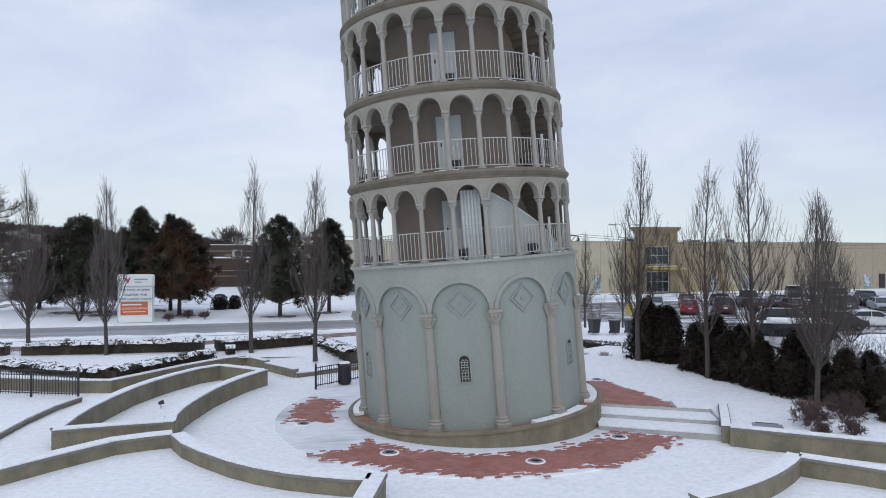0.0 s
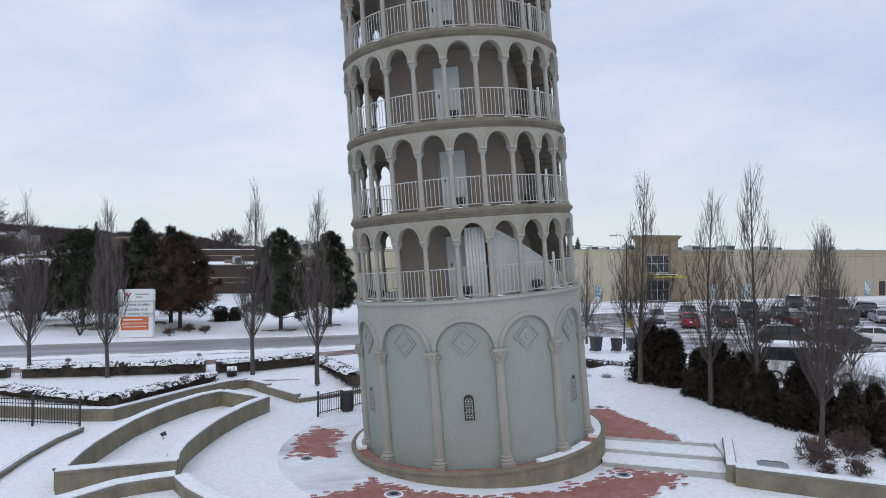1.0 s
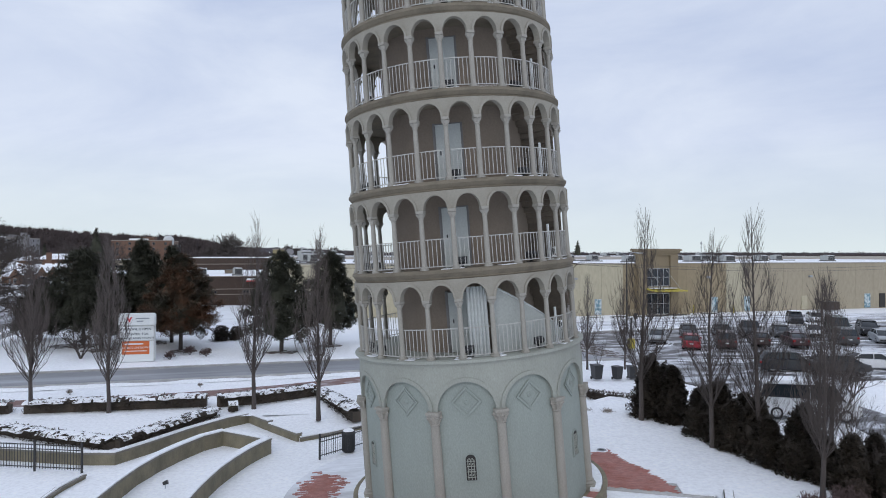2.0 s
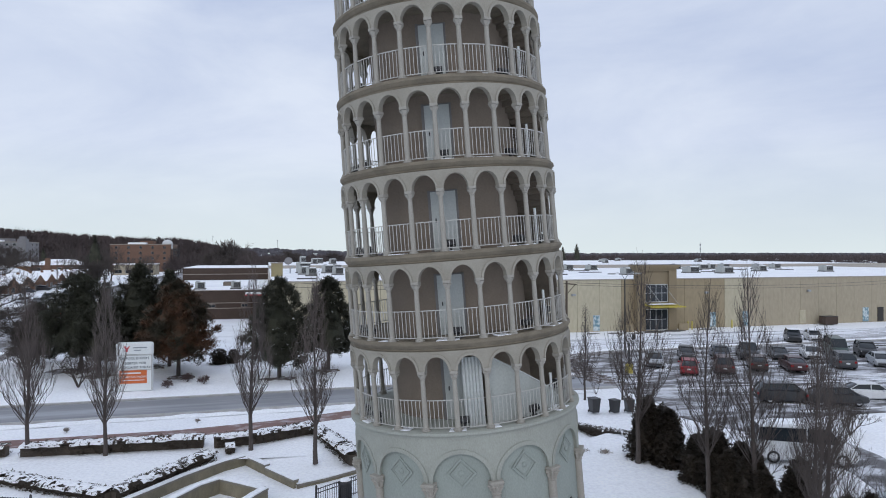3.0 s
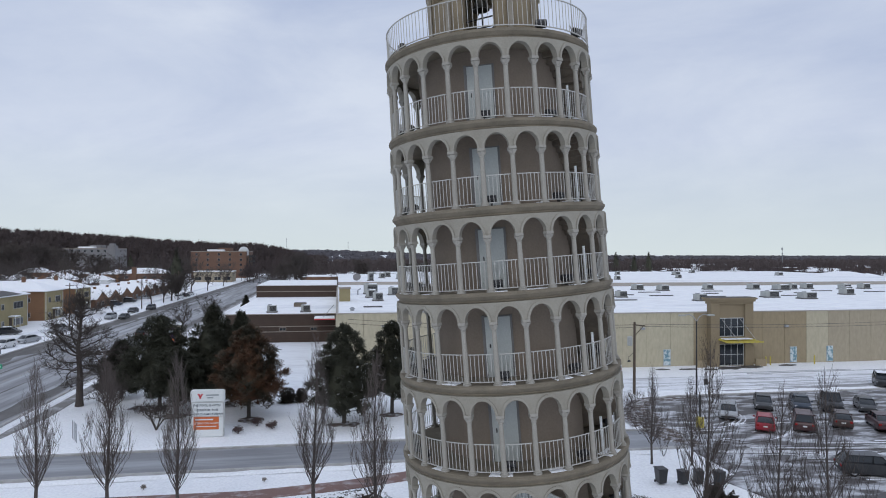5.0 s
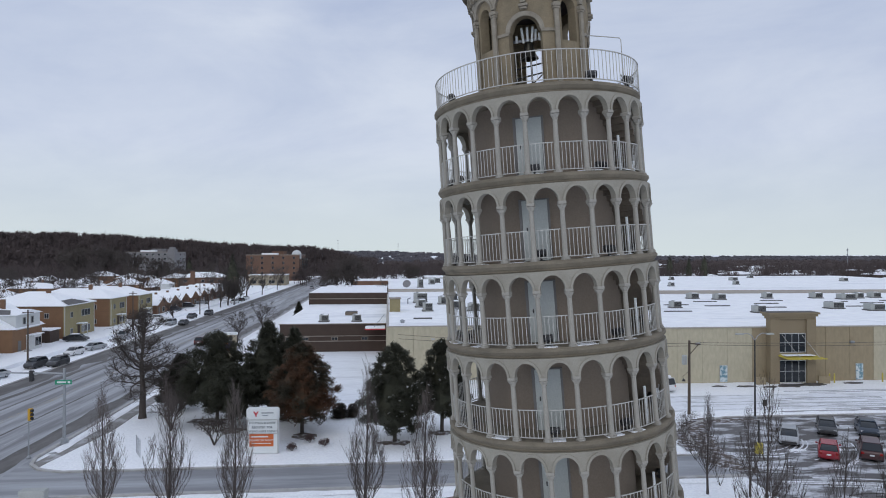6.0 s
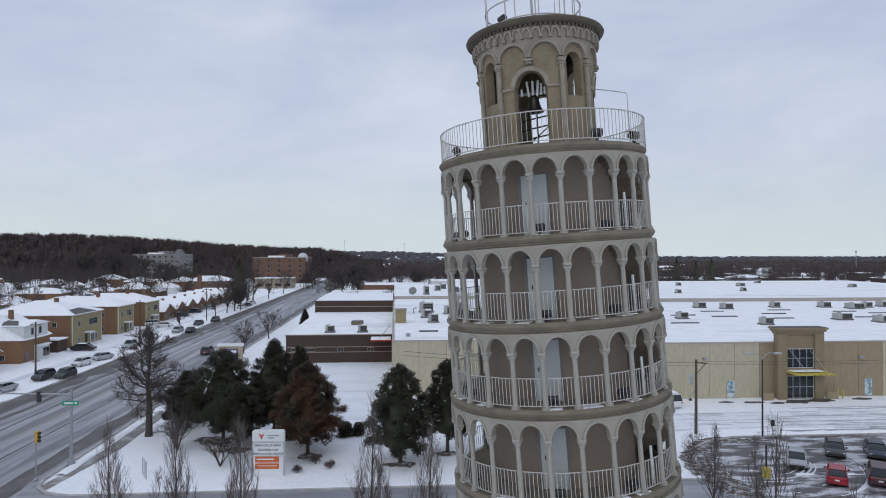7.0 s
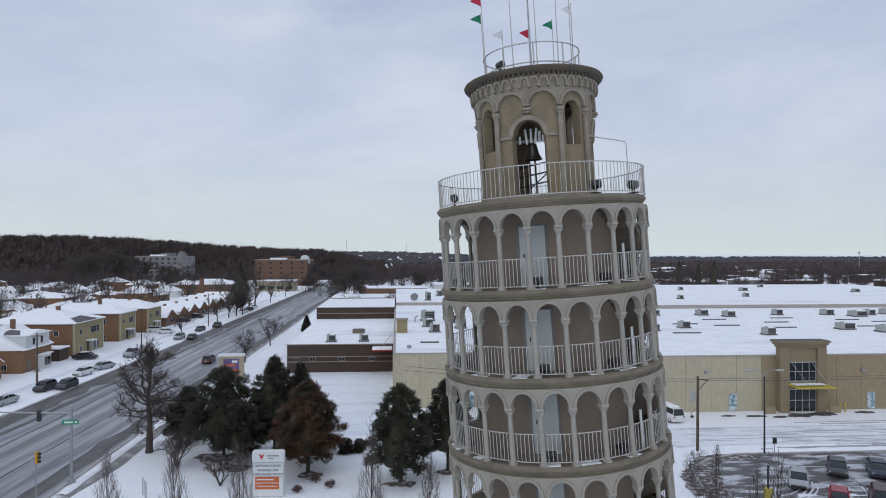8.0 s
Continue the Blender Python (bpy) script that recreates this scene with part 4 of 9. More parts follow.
baluster = Geo().box(0, 0, 0.10, 0.018, 0.018, 0.885).mesh("baluster", WHITE_METAL)
lamp_body = Geo().tube([(-0.11, 0, 0.20), (0.11, 0, 0.20)], 0.10, 10).box(0, 0, 0, 0.05, 0.05, 0.2).box(0.0, 0, 0.0, 0.2, 0.16, 0.02).mesh("floodlight", BLACK_METAL)
rng = random.Random(11)
for k in range(6):
    z0, z1, r = LEVEL[k] + (0.09 if k else 0.055), LEVEL[k + 1] - 0.238, LIP[k + 1] + (0.04 if k else 0.0)
    lv = eased(k)
    rc = r - 0.16
    h = z1 - z0
    up = LEVEL[k + 1] - LEVEL[k] - 0.925
    spring = z0 + up
    half = math.degrees(0.385 / rc)
    part("arcade", arcade(rc + 0.10, 0.2, spring, z1, 24, half, -82.5, 1.17, 12), ARCADE, tower, "", 40, at=lv)
    part("arch_moulding", archivolt(rc + 0.10, 0.03, spring, 24, half, 0.085, -82.5, 1.17, 12), ARCADE, tower, "", 40, at=lv)
    shaft = Geo().lathe([(0.088, 0.15), (0.088, 0.5), (0.085, 1.0), (0.075, up - 0.28)], 12).mesh("column", COLUMN, 40)
    foot = Geo().lathe([(0.155, 0.0), (0.155, 0.05), (0.13, 0.06), (0.135, 0.10), (0.10, 0.12), (0.09, 0.17)], 12).mesh("column_foot", COLUMN, 40)
    cap = leafy(Geo().lathe([(0.075, up - 0.29), (0.095, up - 0.27), (0.08, up - 0.245), (0.11, up - 0.18), (0.145, up - 0.115), (0.12, up - 0.09)], 18), up - 0.21, up - 0.10, 6).box(0, 0, up - 0.09, 0.28, 0.26, 0.09, bevel=0.012)
    cap = cap.mesh("capital", COLUMN, 30)
    a_half = 7.5 - math.degrees(0.10 / rc)
    rails, lower = [Geo().lathe([(rc - 0.015, z), (rc + 0.015, z), (rc + 0.015, z + 0.028), (rc - 0.015, z + 0.028)], 4, closed=True, a0=-a_half, a1=a_half).mesh("railing", WHITE_METAL) for z in (0.97, 0.09)]
    for b in range(24):
        turn = -90 + 15 * b
        c = part("column", shaft, None, tower, at=lv @ pose(0, 0, z0, 0, 0, turn) @ pose(rc, 0, 0))
        part("column_foot", foot, None, c)
        part("capital", cap, None, c)
        rl = part("railing", rails, None, tower, at=lv @ pose(0, 0, z0, 0, 0, turn + 7.5))
        part("lower_rail", lower, None, rl)
        for q in range(6):
            part("baluster", baluster, None, rl, at=pose(0, 0, 0, 0, 0, -a_half + 2 * a_half * (q + 0.5) / 6) @ pose(rc, 0, 0))
    # door in the core, behind the front column
    dm = lv @ pose(0, 0, z0, 0, 0, -90) @ pose(CORE_R, -0.06, 0)
    d = part("door", Geo().box(0.03, 0.04, 0.01, 0.05, 0.86, 2.03, bevel=0.004), DOOR_PAINT, tower, "pale grey-blue steel door", at=dm)
    part("door_frame", Geo().box(0.0, 0.04, 0.0, 0.06, 1.0, 2.09).box(0.02, -0.44, 0.0, 0.10, 0.09, 2.1), JAMB, d, "dark open jamb beside the door")
    part("door_handle", Geo().box(0.07, -0.25, 1.0, 0.05, 0.04, 0.14, bevel=0.01), BLACK_METAL, d)
    for ang, rr in ((-90 + 3, rc - 0.32), (-47, rc - 0.35), (-142, rc - 0.3), (-160, rc - 0.3), (20, rc - 0.3)):
        part("floodlight", lamp_body, None, tower, "small black floodlight on the gallery floor", at=lv @ pose(0, 0, z0, 0, 0, ang) @ pose(rr, 0, 0, 0, 0, 90) @ Matrix.Diagonal((1.5, 1.3, 1.25, 1)))
    # stair climbing behind the arcade
    steps = 15
    st = part("stair", Geo().lathe([(CORE_R, z0 + 0.01), (CORE_R + 0.02, z0 + 0.01), (CORE_R + 0.02, z0 + 0.02), (CORE_R, z0 + 0.02)], 8, closed=True, a0=-30, a1=36), CORE, tower, "curved stair climbing behind the arcade")
    rise = (LEVEL[k + 1] - LEVEL[k]) / steps
    for q in range(steps):
        a1 = 36 - q * 5.0
        zt = z0 + (q + 1) * rise
        part("step", Geo().lathe([(CORE_R, zt - rise - 0.16), (rc - 0.18, zt - rise - 0.16), (rc - 0.18, zt - 0.02), (CORE_R, zt - 0.02)], 2, closed=True, a0=a1 - 5.0, a1=a1), STAIR, st)
    g = Geo()
    g.tube([((rc - 0.22) * math.cos(radians(36 - q * 5.0)), (rc - 0.22) * math.sin(radians(36 - q * 5.0)), z0 + (q + 1) * rise + 0.85) for q in range(0, steps - 1, 2)], 0.02, 6)
    part("stair_rail", g, WHITE_METAL, st, "white pipe handrail up the stair")
    part("newel_post", Geo().tube([(0, 0, 0), (0, 0, 1.25)], 0.045, 8), SIGN_WHITE, st, at=pose(0, 0, z0, 0, 0, -31) @ pose(rc - 0.3, 0, 0))
    for q in range(5):
        a = -150 + q * 27 + rng.uniform(-8, 8)
        g = Geo().ring(rc - 0.10 - rng.uniform(0.05, 0.3), rc + 0.10, z0 + 0.003, z0 + rng.uniform(0.012, 0.028), 6, a, a + rng.uniform(5, 14))
        part("gallery_snow", g, SNOW, tower, "thin snow left on the gallery floor", 60)

# boarded stair screen on the first gallery
z0, rc = LEVEL[0] + 0.05, LIP[1] - 0.16
scr = part("stair_screen", Geo().ring(CORE_R, rc - 0.25, z0 + 0.0, z0 + 0.02, 8, -86, -76), WHITE_BOARD, tower, "white vertical boards closing the first stair")
for q in range(6):
    part("board", Geo().tube([(0, 0, 0), (0, 0, 2.25)], 0.057, 8), WHITE_BOARD, scr, at=pose(0, 0, z0 + 0.02, 0, 0, -85.5 + q * 1.75) @ pose(rc - 0.42, 0, 0))
g = Geo()
vs = []
for q in range(25):
    u = q / 24
    a, top = radians(-74.5 + 56 * u), 2.32 - 2.05 * u
    for r in (rc - 0.40, rc - 0.46):
        vs += [(r * math.cos(a), r * math.sin(a), z0 + 0.02), (r * math.cos(a), r * math.sin(a), z0 + top)]
fs = [f for q in range(24) for f in ((4 * q, 4 * q + 4, 4 * q + 5, 4 * q + 1), (4 * q + 2, 4 * q + 3, 4 * q + 7, 4 * q + 6), (4 * q + 1, 4 * q + 5, 4 * q + 7, 4 * q + 3))]
part("stair_panel", g.add(vs, fs), PANEL, scr, "pale sloping panel following the stair", 30)
part("panel_cap", Geo().tube([(vs[4 * q + 1][0], vs[4 * q + 1][1], vs[4 * q + 1][2]) for q in range(25)], 0.035, 6), WHITE_BOARD, scr)

# roof deck railing
z0, rr = LEVEL[6] + 0.09, LIP[6] - 0.06
TOP = pose(0.05, 0.02, 0) @ eased(6)
foot_rail, hoop = (Geo().lathe([(rr - 0.018, z), (rr + 0.018, z), (rr + 0.018, z + 0.03), (rr - 0.018, z + 0.03)], 5, closed=True, a0=0, a1=15).mesh("deck_railing", WHITE_METAL) for z in (0.06, 1.02))
picket = Geo().box(0, 0, 0.06, 0.016, 0.016, 0.98).mesh("picket", WHITE_METAL)
for b in range(24):
    rl = part("deck_railing", hoop, None, tower, at=TOP @ pose(0, 0, z0, 0, 0, -90 + 15 * b))
    part("lower_rail", foot_rail, None, rl)
    for q in range(6):
        part("picket", picket, None, rl, at=pose(0, 0, 0, 0, 0, 2.5 * q) @ pose(rr, 0, 0))
for ang, rad in ((-90 - 60, 3.3), (-90 + 41, 3.25), (-90 + 72, 3.5), (60, 3.3), (120, 3.3)):
    part("floodlight", lamp_body, None, tower, "black floodlight on the roof deck", at=TOP @ pose(0, 0, z0, 0, 0, ang) @ pose(rad, 0, 0.05, 0, 0, 70) @ Matrix.Diagonal((1.5, 1.5, 1.5, 1)))
part("handrail", Geo().tube([(2.1, 0.0, z0 + 2.22), (3.0, 0.1, z0 + 1.95), (3.34, 0.14, z0 + 1.84), (3.38, 0.14, z0 + 1.76), (3.40, 0.14, z0)], 0.016, 6), WHITE_METAL, tower, "thin bent white pipe beside the belfry", at=TOP @ pose(0, 0, 0, 0, 0, -22))

# belfry
B0 = LEVEL[6] + 0.05
belfry = part("belfry", Geo().lathe([(1.75, B0), (2.28, B0), (2.28, B0 + 0.16), (2.22, B0 + 0.18), (2.22, B0 + 0.26), (2.14, B0 + 0.28), (1.75, B0 + 0.28)], 72, closed=True), BELFRY_TRIM, tower, "round belfry with blind arches and a corbelled cornice", 40, at=TOP)
RB = 2.11
portal = 14.2
win_half = 8.5
sill = B0 + 1.92


def pierced(r_out, r_in, z_top):
    """The belfry wall: four tall arched portals and four arched windows."""
    g = Geo()
    n = 180
    for i in range(n):
        a0, a1 = 360.0 * i / n, 360.0 * (i + 1) / n
        cuts = []
        for a in (a0, a1):
            p = (a + 90 + 45) % 90 - 45
            w = (a + 90 - 45 + 45) % 90 - 45
            lo, hi = None, None
            if abs(p) < portal:
                lo, hi = B0 + 0.12, B0 + 2.30 + 0.52 * math.sqrt(max(0.0, 1 - (p / portal) ** 2))
            elif abs(w) < win_half:
                lo, hi = sill, B0 + 3.15 + 0.30 * math.sqrt(max(0.0, 1 - (w / win_half) ** 2))
            cuts.append((lo, hi))
        (l0, h0), (l1, h1) = cuts
        if l0 is None and l1 is None:
            spans = [(B0, z_top, B0, z_top)]
        else:
            if l0 is None:
                l0, h0 = l1, B0 + (2.30 if l1 < sill else 3.15)
            if l1 is None:
                l1, h1 = l0, B0 + (2.30 if l0 < sill else 3.15)
            spans = [(B0, l0, B0, l1), (h0, z_top, h1, z_top)]
        for za, zb, zc, zd in spans:
            vs = []
            for a, lo, hi in ((a0, za, zb), (a1, zc, zd)):
                c, s = math.cos(radians(a)), math.sin(radians(a))
                vs += [(r_out * c, r_out * s, lo), (r_out * c, r_out * s, hi), (r_in * c, r_in * s, hi), (r_in * c, r_in * s, lo)]
            g.add(vs, [(0, 4, 5, 1), (1, 5, 6, 2), (2, 6, 7, 3), (3, 7, 4, 0), (0, 1, 2, 3), (4, 7, 6, 5)])
    return g


part("belfry_wall", pierced(RB, RB - 0.34, B0 + 4.1).raw("belfry_wall", BELFRY), None, belfry, "tan weathered stone wall with tall openings")
part("arch_band", arcade(RB + 0.09, 0.12, B0 + 3.26, B0 + 4.0, 12, 12.8, -75), BELFRY_TRIM, belfry, "", 40)
part("arch_moulding", archivolt(RB + 0.09, 0.03, B0 + 3.26, 12, 12.6, 0.09, -75), BELFRY_TRIM, belfry, "", 40)
for k in range(4):
    g = archivolt(RB, 0.07, B0 + 2.30, 4, portal, 0.15, -90, rise=0.98, picks=[k])
    part("portal_moulding", g, BELFRY_TRIM, belfry, "rounded moulding over the portal", 40)
strip_mesh = Geo().box(0, 0, 0.26, 0.12, 0.17, 2.75, bevel=0.02).box(0, 0, 2.98, 0.18, 0.24, 0.08, bevel=0.02).box(0, 0, 3.06, 0.22, 0.28, 0.14, bevel=0.03).mesh("belfry_pilaster", BELFRY_TRIM)
corbel_mesh = Geo().box(0, 0, 3.04, 0.14, 0.24, 0.08, bevel=0.02).box(0, 0, 3.12, 0.24, 0.32, 0.09, bevel=0.02).mesh("corbel", BELFRY_TRIM)
for k in range(12):
    turn = -90 + 30 * k
    if k % 3:
        part("belfry_pilaster", strip_mesh, None, belfry, at=pose(0, 0, B0, 0, 0, turn) @ pose(RB + 0.07, 0, 0))
    else:
        part("corbel", corbel_mesh, None, belfry, at=pose(0, 0, B0, 0, 0, turn) @ pose(RB + 0.05, 0, 0))
for k in range(4):
    a = -90 + 90 * k
    for a0, a1 in ((a + portal + 1, a + 28.5), (a - 28.5, a - portal - 1)):
        part("string_course", Geo().ring(RB - 0.02, RB + 0.05, B0 + 2.22, B0 + 2.32, 6, a0, a1), BELFRY_TRIM, belfry)
# corbel table, dentils and cornice, flaring outwards
FR = RB + 0.09
part("frieze", Geo().lathe([(FR - 0.3, B0 + 3.92), (FR + 0.02, B0 + 3.92), (FR + 0.12, B0 + 4.28), (FR - 0.3, B0 + 4.28)], 96, closed=True), BELFRY_TRIM, belfry, "", 40)
cor = Geo()
for j in range(9):
    t = math.pi * j / 8
    cor.v += [(0.02, 0.115 * math.cos(t), 0.20 * math.sin(t)), (0.13, 0.115 * math.cos(t), 0.20 * math.sin(t)), (0.13, 0.165 * math.cos(t), 0.27 * math.sin(t)), (0.02, 0.165 * math.cos(t), 0.27 * math.sin(t))]
cor.f = [(i * 4 + q, i * 4 + (q + 1) % 4, i * 4 + 4 + (q + 1) % 4, i * 4 + 4 + q) for i in range(8) for q in range(4)]
cor.box(0.05, 0.145, -0.10, 0.13, 0.07, 0.12).box(0.05, -0.145, -0.10, 0.13, 0.07, 0.12)
cor = cor.mesh("corbel_arch", BELFRY_TRIM)
for k in range(44):
    part("corbel_arch", cor, None, belfry, at=pose(0, 0, B0 + 3.98, 0, 0, k * 360 / 44) @ pose(FR + 0.02, 0, 0))
den = Geo().box(0, 0, 0, 0.11, 0.085, 0.10).mesh("dentil", CORNICE)
for k in range(88):
    part("dentil", den, None, belfry, at=pose(0, 0, B0 + 4.26, 0, 0, k * 360 / 88) @ pose(FR + 0.14, 0, 0))
part("cornice", Geo().lathe([(0.3, B0 + 4.24), (FR + 0.10, B0 + 4.24), (FR + 0.11, B0 + 4.35), (FR + 0.24, B0 + 4.36), (FR + 0.33, B0 + 4.42), (FR + 0.36, B0 + 4.49), (FR + 0.33, B0 + 4.55), (0.3, B0 + 4.55)], 96, closed=True), CORNICE, belfry, "dark weathered cornice", 40)
part("belfry_ceiling", Geo().lathe([(0.0, B0 + 3.8), (1.74, B0 + 3.8), (1.74, B0 + 3.9), (0.0, B0 + 3.9)], 48), DARK, belfry)
# bell on its beam, carillon tubes, inner ladder frame
bell = part("bell", Geo().lathe([(0.0, 2.0), (0.06, 2.0), (0.12, 1.97), (0.16, 1.88), (0.19, 1.72), (0.23, 1.56), (0.30, 1.44), (0.33, 1.38), (0.30, 1.38), (0.0, 1.55)], 24), BRONZE, belfry, "dark bronze bell", 40, at=pose(0, 0, B0 + 0.17, 0, 0, -90) @ pose(1.2, 0, 0))
part("bell_beam", Geo().box(0, 0, 2.02, 0.08, 1.3, 0.08), GREY_METAL, bell)
for q, (y, z, hh, tilt) in enumerate(((-0.40, 1.95, 0.26, 0), (-0.15, 1.92, 0.54, -6), (0.0, 1.96, 0.5, 0), (0.14, 1.92, 0.54, 6), (0.28, 1.95, 0.4, 4), (0.42, 1.95, 0.26, 0))):
    part("chime", Geo().tube([(0.2, y, z), (0.2, y + math.tan(radians(tilt)) * hh, z + hh)], 0.045, 8), SIGN_WHITE, bell, "white chime tube")
g = Geo()
for z in (0.5, 0.85, 1.2):
    g.tube([(-0.5, -0.6, z), (-0.5, 0.6, z + 0.15)], 0.03, 6)
g.tube([(-0.5, 0.0, 0.1), (-0.5, 0.0, 1.9)], 0.035, 6).tube([(-0.5, -0.5, 0.2), (-0.5, 0.5, 1.0)], 0.025, 6)
part("bell_frame", g, BLACK_METAL, bell, "black steel bell frame")

# crown railing and flagpoles
Z2 = B0 + 4.55
crown = part("crown_railing", Geo().lathe([(1.75, Z2 + 0.30), (1.785, Z2 + 0.30), (1.785, Z2 + 0.335), (1.75, Z2 + 0.335)], 64, closed=True).lathe([(1.75, Z2 + 0.98), (1.785, Z2 + 0.98), (1.785, Z2 + 1.015), (1.75, Z2 + 1.015)], 64, closed=True), WHITE_METAL, tower, "thin white pipe railing round the belfry roof", at=TOP)
post = Geo().tube([(0, 0, 0), (0, 0, 1.02)], 0.025, 6).mesh("crown_post", WHITE_METAL)
for k in range(10):
    part("crown_post", post, None, crown, at=pose(0, 0, Z2, 0, 0, -90 + 36 * k + 10) @ pose(1.767, 0, 0))
part("floodlight", lamp_body, None, crown, "black floodlight on the belfry roof", at=pose(0, 0, Z2 + 0.25, 0, 0, -128) @ pose(1.55, 0, 0, 0, 0, 80) @ Matrix.Diagonal((1.3, 1.3, 1.3, 1)))


def flag(parent, at, material, size, seed):
    g = Geo()
    n = 7
    vs = []
    for i in range(n + 1):
        u = i / n
        for j in range(4):
            v = j / 3
            vs.append((0.05 * math.sin(u * 5 + seed) * u, -size * u, -size * 0.95 * v * (1 - 0.93 * u) - 0.45 * size * u))
    fs = [(i * 4 + j, i * 4 + j + 1, i * 4 + j + 5, i * 4 + j + 4) for i in range(n) for j in range(3)]
    g.add(vs, fs)
    g.add([(x + 0.006, y, z) for x, y, z in vs], [tuple(reversed(q)) for q in fs])
    part("flag", g.raw("flag", material), None, parent, at=at)


for k, (ang, hgt, c) in enumerate(((-172, 2.7, FLAG_GREEN), (-157, 3.2, FLAG_RED), (134, 2.5, FLAG_WHITE), (-104, 3.3, FLAG_WHITE), (98, 2.55, FLAG_RED), (-76, 3.5, FLAG_RED), (66, 2.7, FLAG_GREEN), (-50, 3.2, FLAG_GREEN), (-28, 2.9, FLAG_RED), (-24, 2.35, FLAG_WHITE))):
    x, y = 1.72 * math.cos(radians(ang)), 1.72 * math.sin(radians(ang))
    p = part("flagpole", Geo().tube([(x, y, Z2), (x * 1.03, y * 1.03, Z2 + hgt + 0.15)], [0.022, 0.014], 6), WHITE_METAL, tower, "thin white pole with a small triangular flag", at=TOP)
    flag(p, pose(x * 1.03, y * 1.03, Z2 + hgt + 0.1, 0, 0, -58), c, 0.40, k)
part("mast", Geo().tube([(0.0, 0.0, Z2), (0.0, 0.0, Z2 + 6.0)], [0.04, 0.025], 8), GREY_METAL, tower, "tall grey centre mast", at=TOP)

# ---- buildings ----
CACHE = {}


def window(parent, at, w, h, name="window", mullions=1, frame_mat=None, glass=None, bars=0):
    """A window: frame, pane, mullions; it lies in the local y-z plane and looks along +x."""
    fm = frame_mat or FRAME_GREY
    key = (name, w, h, mullions, fm.name, bars)
    if key not in CACHE:
        f, t = 0.07, 0.10
        g = Geo().box(0, -w / 2 + f / 2, 0, t, f, h).box(0, w / 2 - f / 2, 0, t, f, h).box(0, 0, 0, t, w - 2 * f, f).box(0, 0, h - f, t, w - 2 * f, f)
        for i in range(mullions):
            g.box(0, -w / 2 + w * (i + 1) / (mullions + 1), f, t * 0.8, 0.05, h - 2 * f)
        for i in range(bars):
            g.box(0, 0, h * (i + 1) / (bars + 1), t * 0.8, w - 2 * f, 0.05)
        CACHE[key] = (g.mesh(name, fm, weld=False), Geo().box(0, 0, f, 0.04, w - 2 * f, h - 2 * f).mesh("pane", glass or GLASS))
    a, b = CACHE[key]
    ob = part(name, a, None, parent, at=at)
    part("pane", b, None, ob)
    return ob


def hip_roof(w, d, h, over=0.45, thick=0.18, flat=0.0):
    """A hipped roof over a plan that runs 0..w in y and -d..0 in x."""
    x0, x1, y0, y1 = -d - over, over, -over, w + over
    m = min(x1 - x0, y1 - y0) / 2 * (1 - flat)
    g = Geo()
    vs = [(x0, y0, -thick), (x1, y0, -thick), (x1, y1, -thick), (x0, y1, -thick), (x0, y0, 0), (x1, y0, 0), (x1, y1, 0), (x0, y1, 0), (x0 + m, y0 + m, h), (x1 - m, y0 + m, h), (x1 - m, y1 - m, h), (x0 + m, y1 - m, h)]
    fs = [(3, 2, 1, 0), (0, 1, 5, 4), (1, 2, 6, 5), (2, 3, 7, 6), (3, 0, 4, 7), (4, 5, 9, 8), (5, 6, 10, 9), (6, 7, 11, 10), (7, 4, 8, 11), (8, 9, 10, 11)]
    return g.add(vs, fs)


def gable_roof(w, d, h, over=0.4, thick=0.16, along="x"):
    x0, x1, y0, y1 = -d - over, over, -over, w + over
    g = Geo()
    if along == "x":
        ym = (y0 + y1) / 2
        vs = [(x0, y0, 0), (x1, y0, 0), (x1, y1, 0), (x0, y1, 0), (x0, ym, h), (x1, ym, h)]
        fs = [(0, 1, 5, 4), (2, 3, 4, 5), (1, 2, 5), (3, 0, 4), (3, 2, 1, 0)]
    else:
        xm = (x0 + x1) / 2
        vs = [(x0, y0, 0), (x1, y0, 0), (x1, y1, 0), (x0, y1, 0), (xm, y0, h), (xm, y1, h)]
        fs = [(1, 2, 5, 4), (3, 0, 4, 5), (0, 1, 4), (2, 3, 5), (3, 2, 1, 0)]
    return g.add(vs, fs)


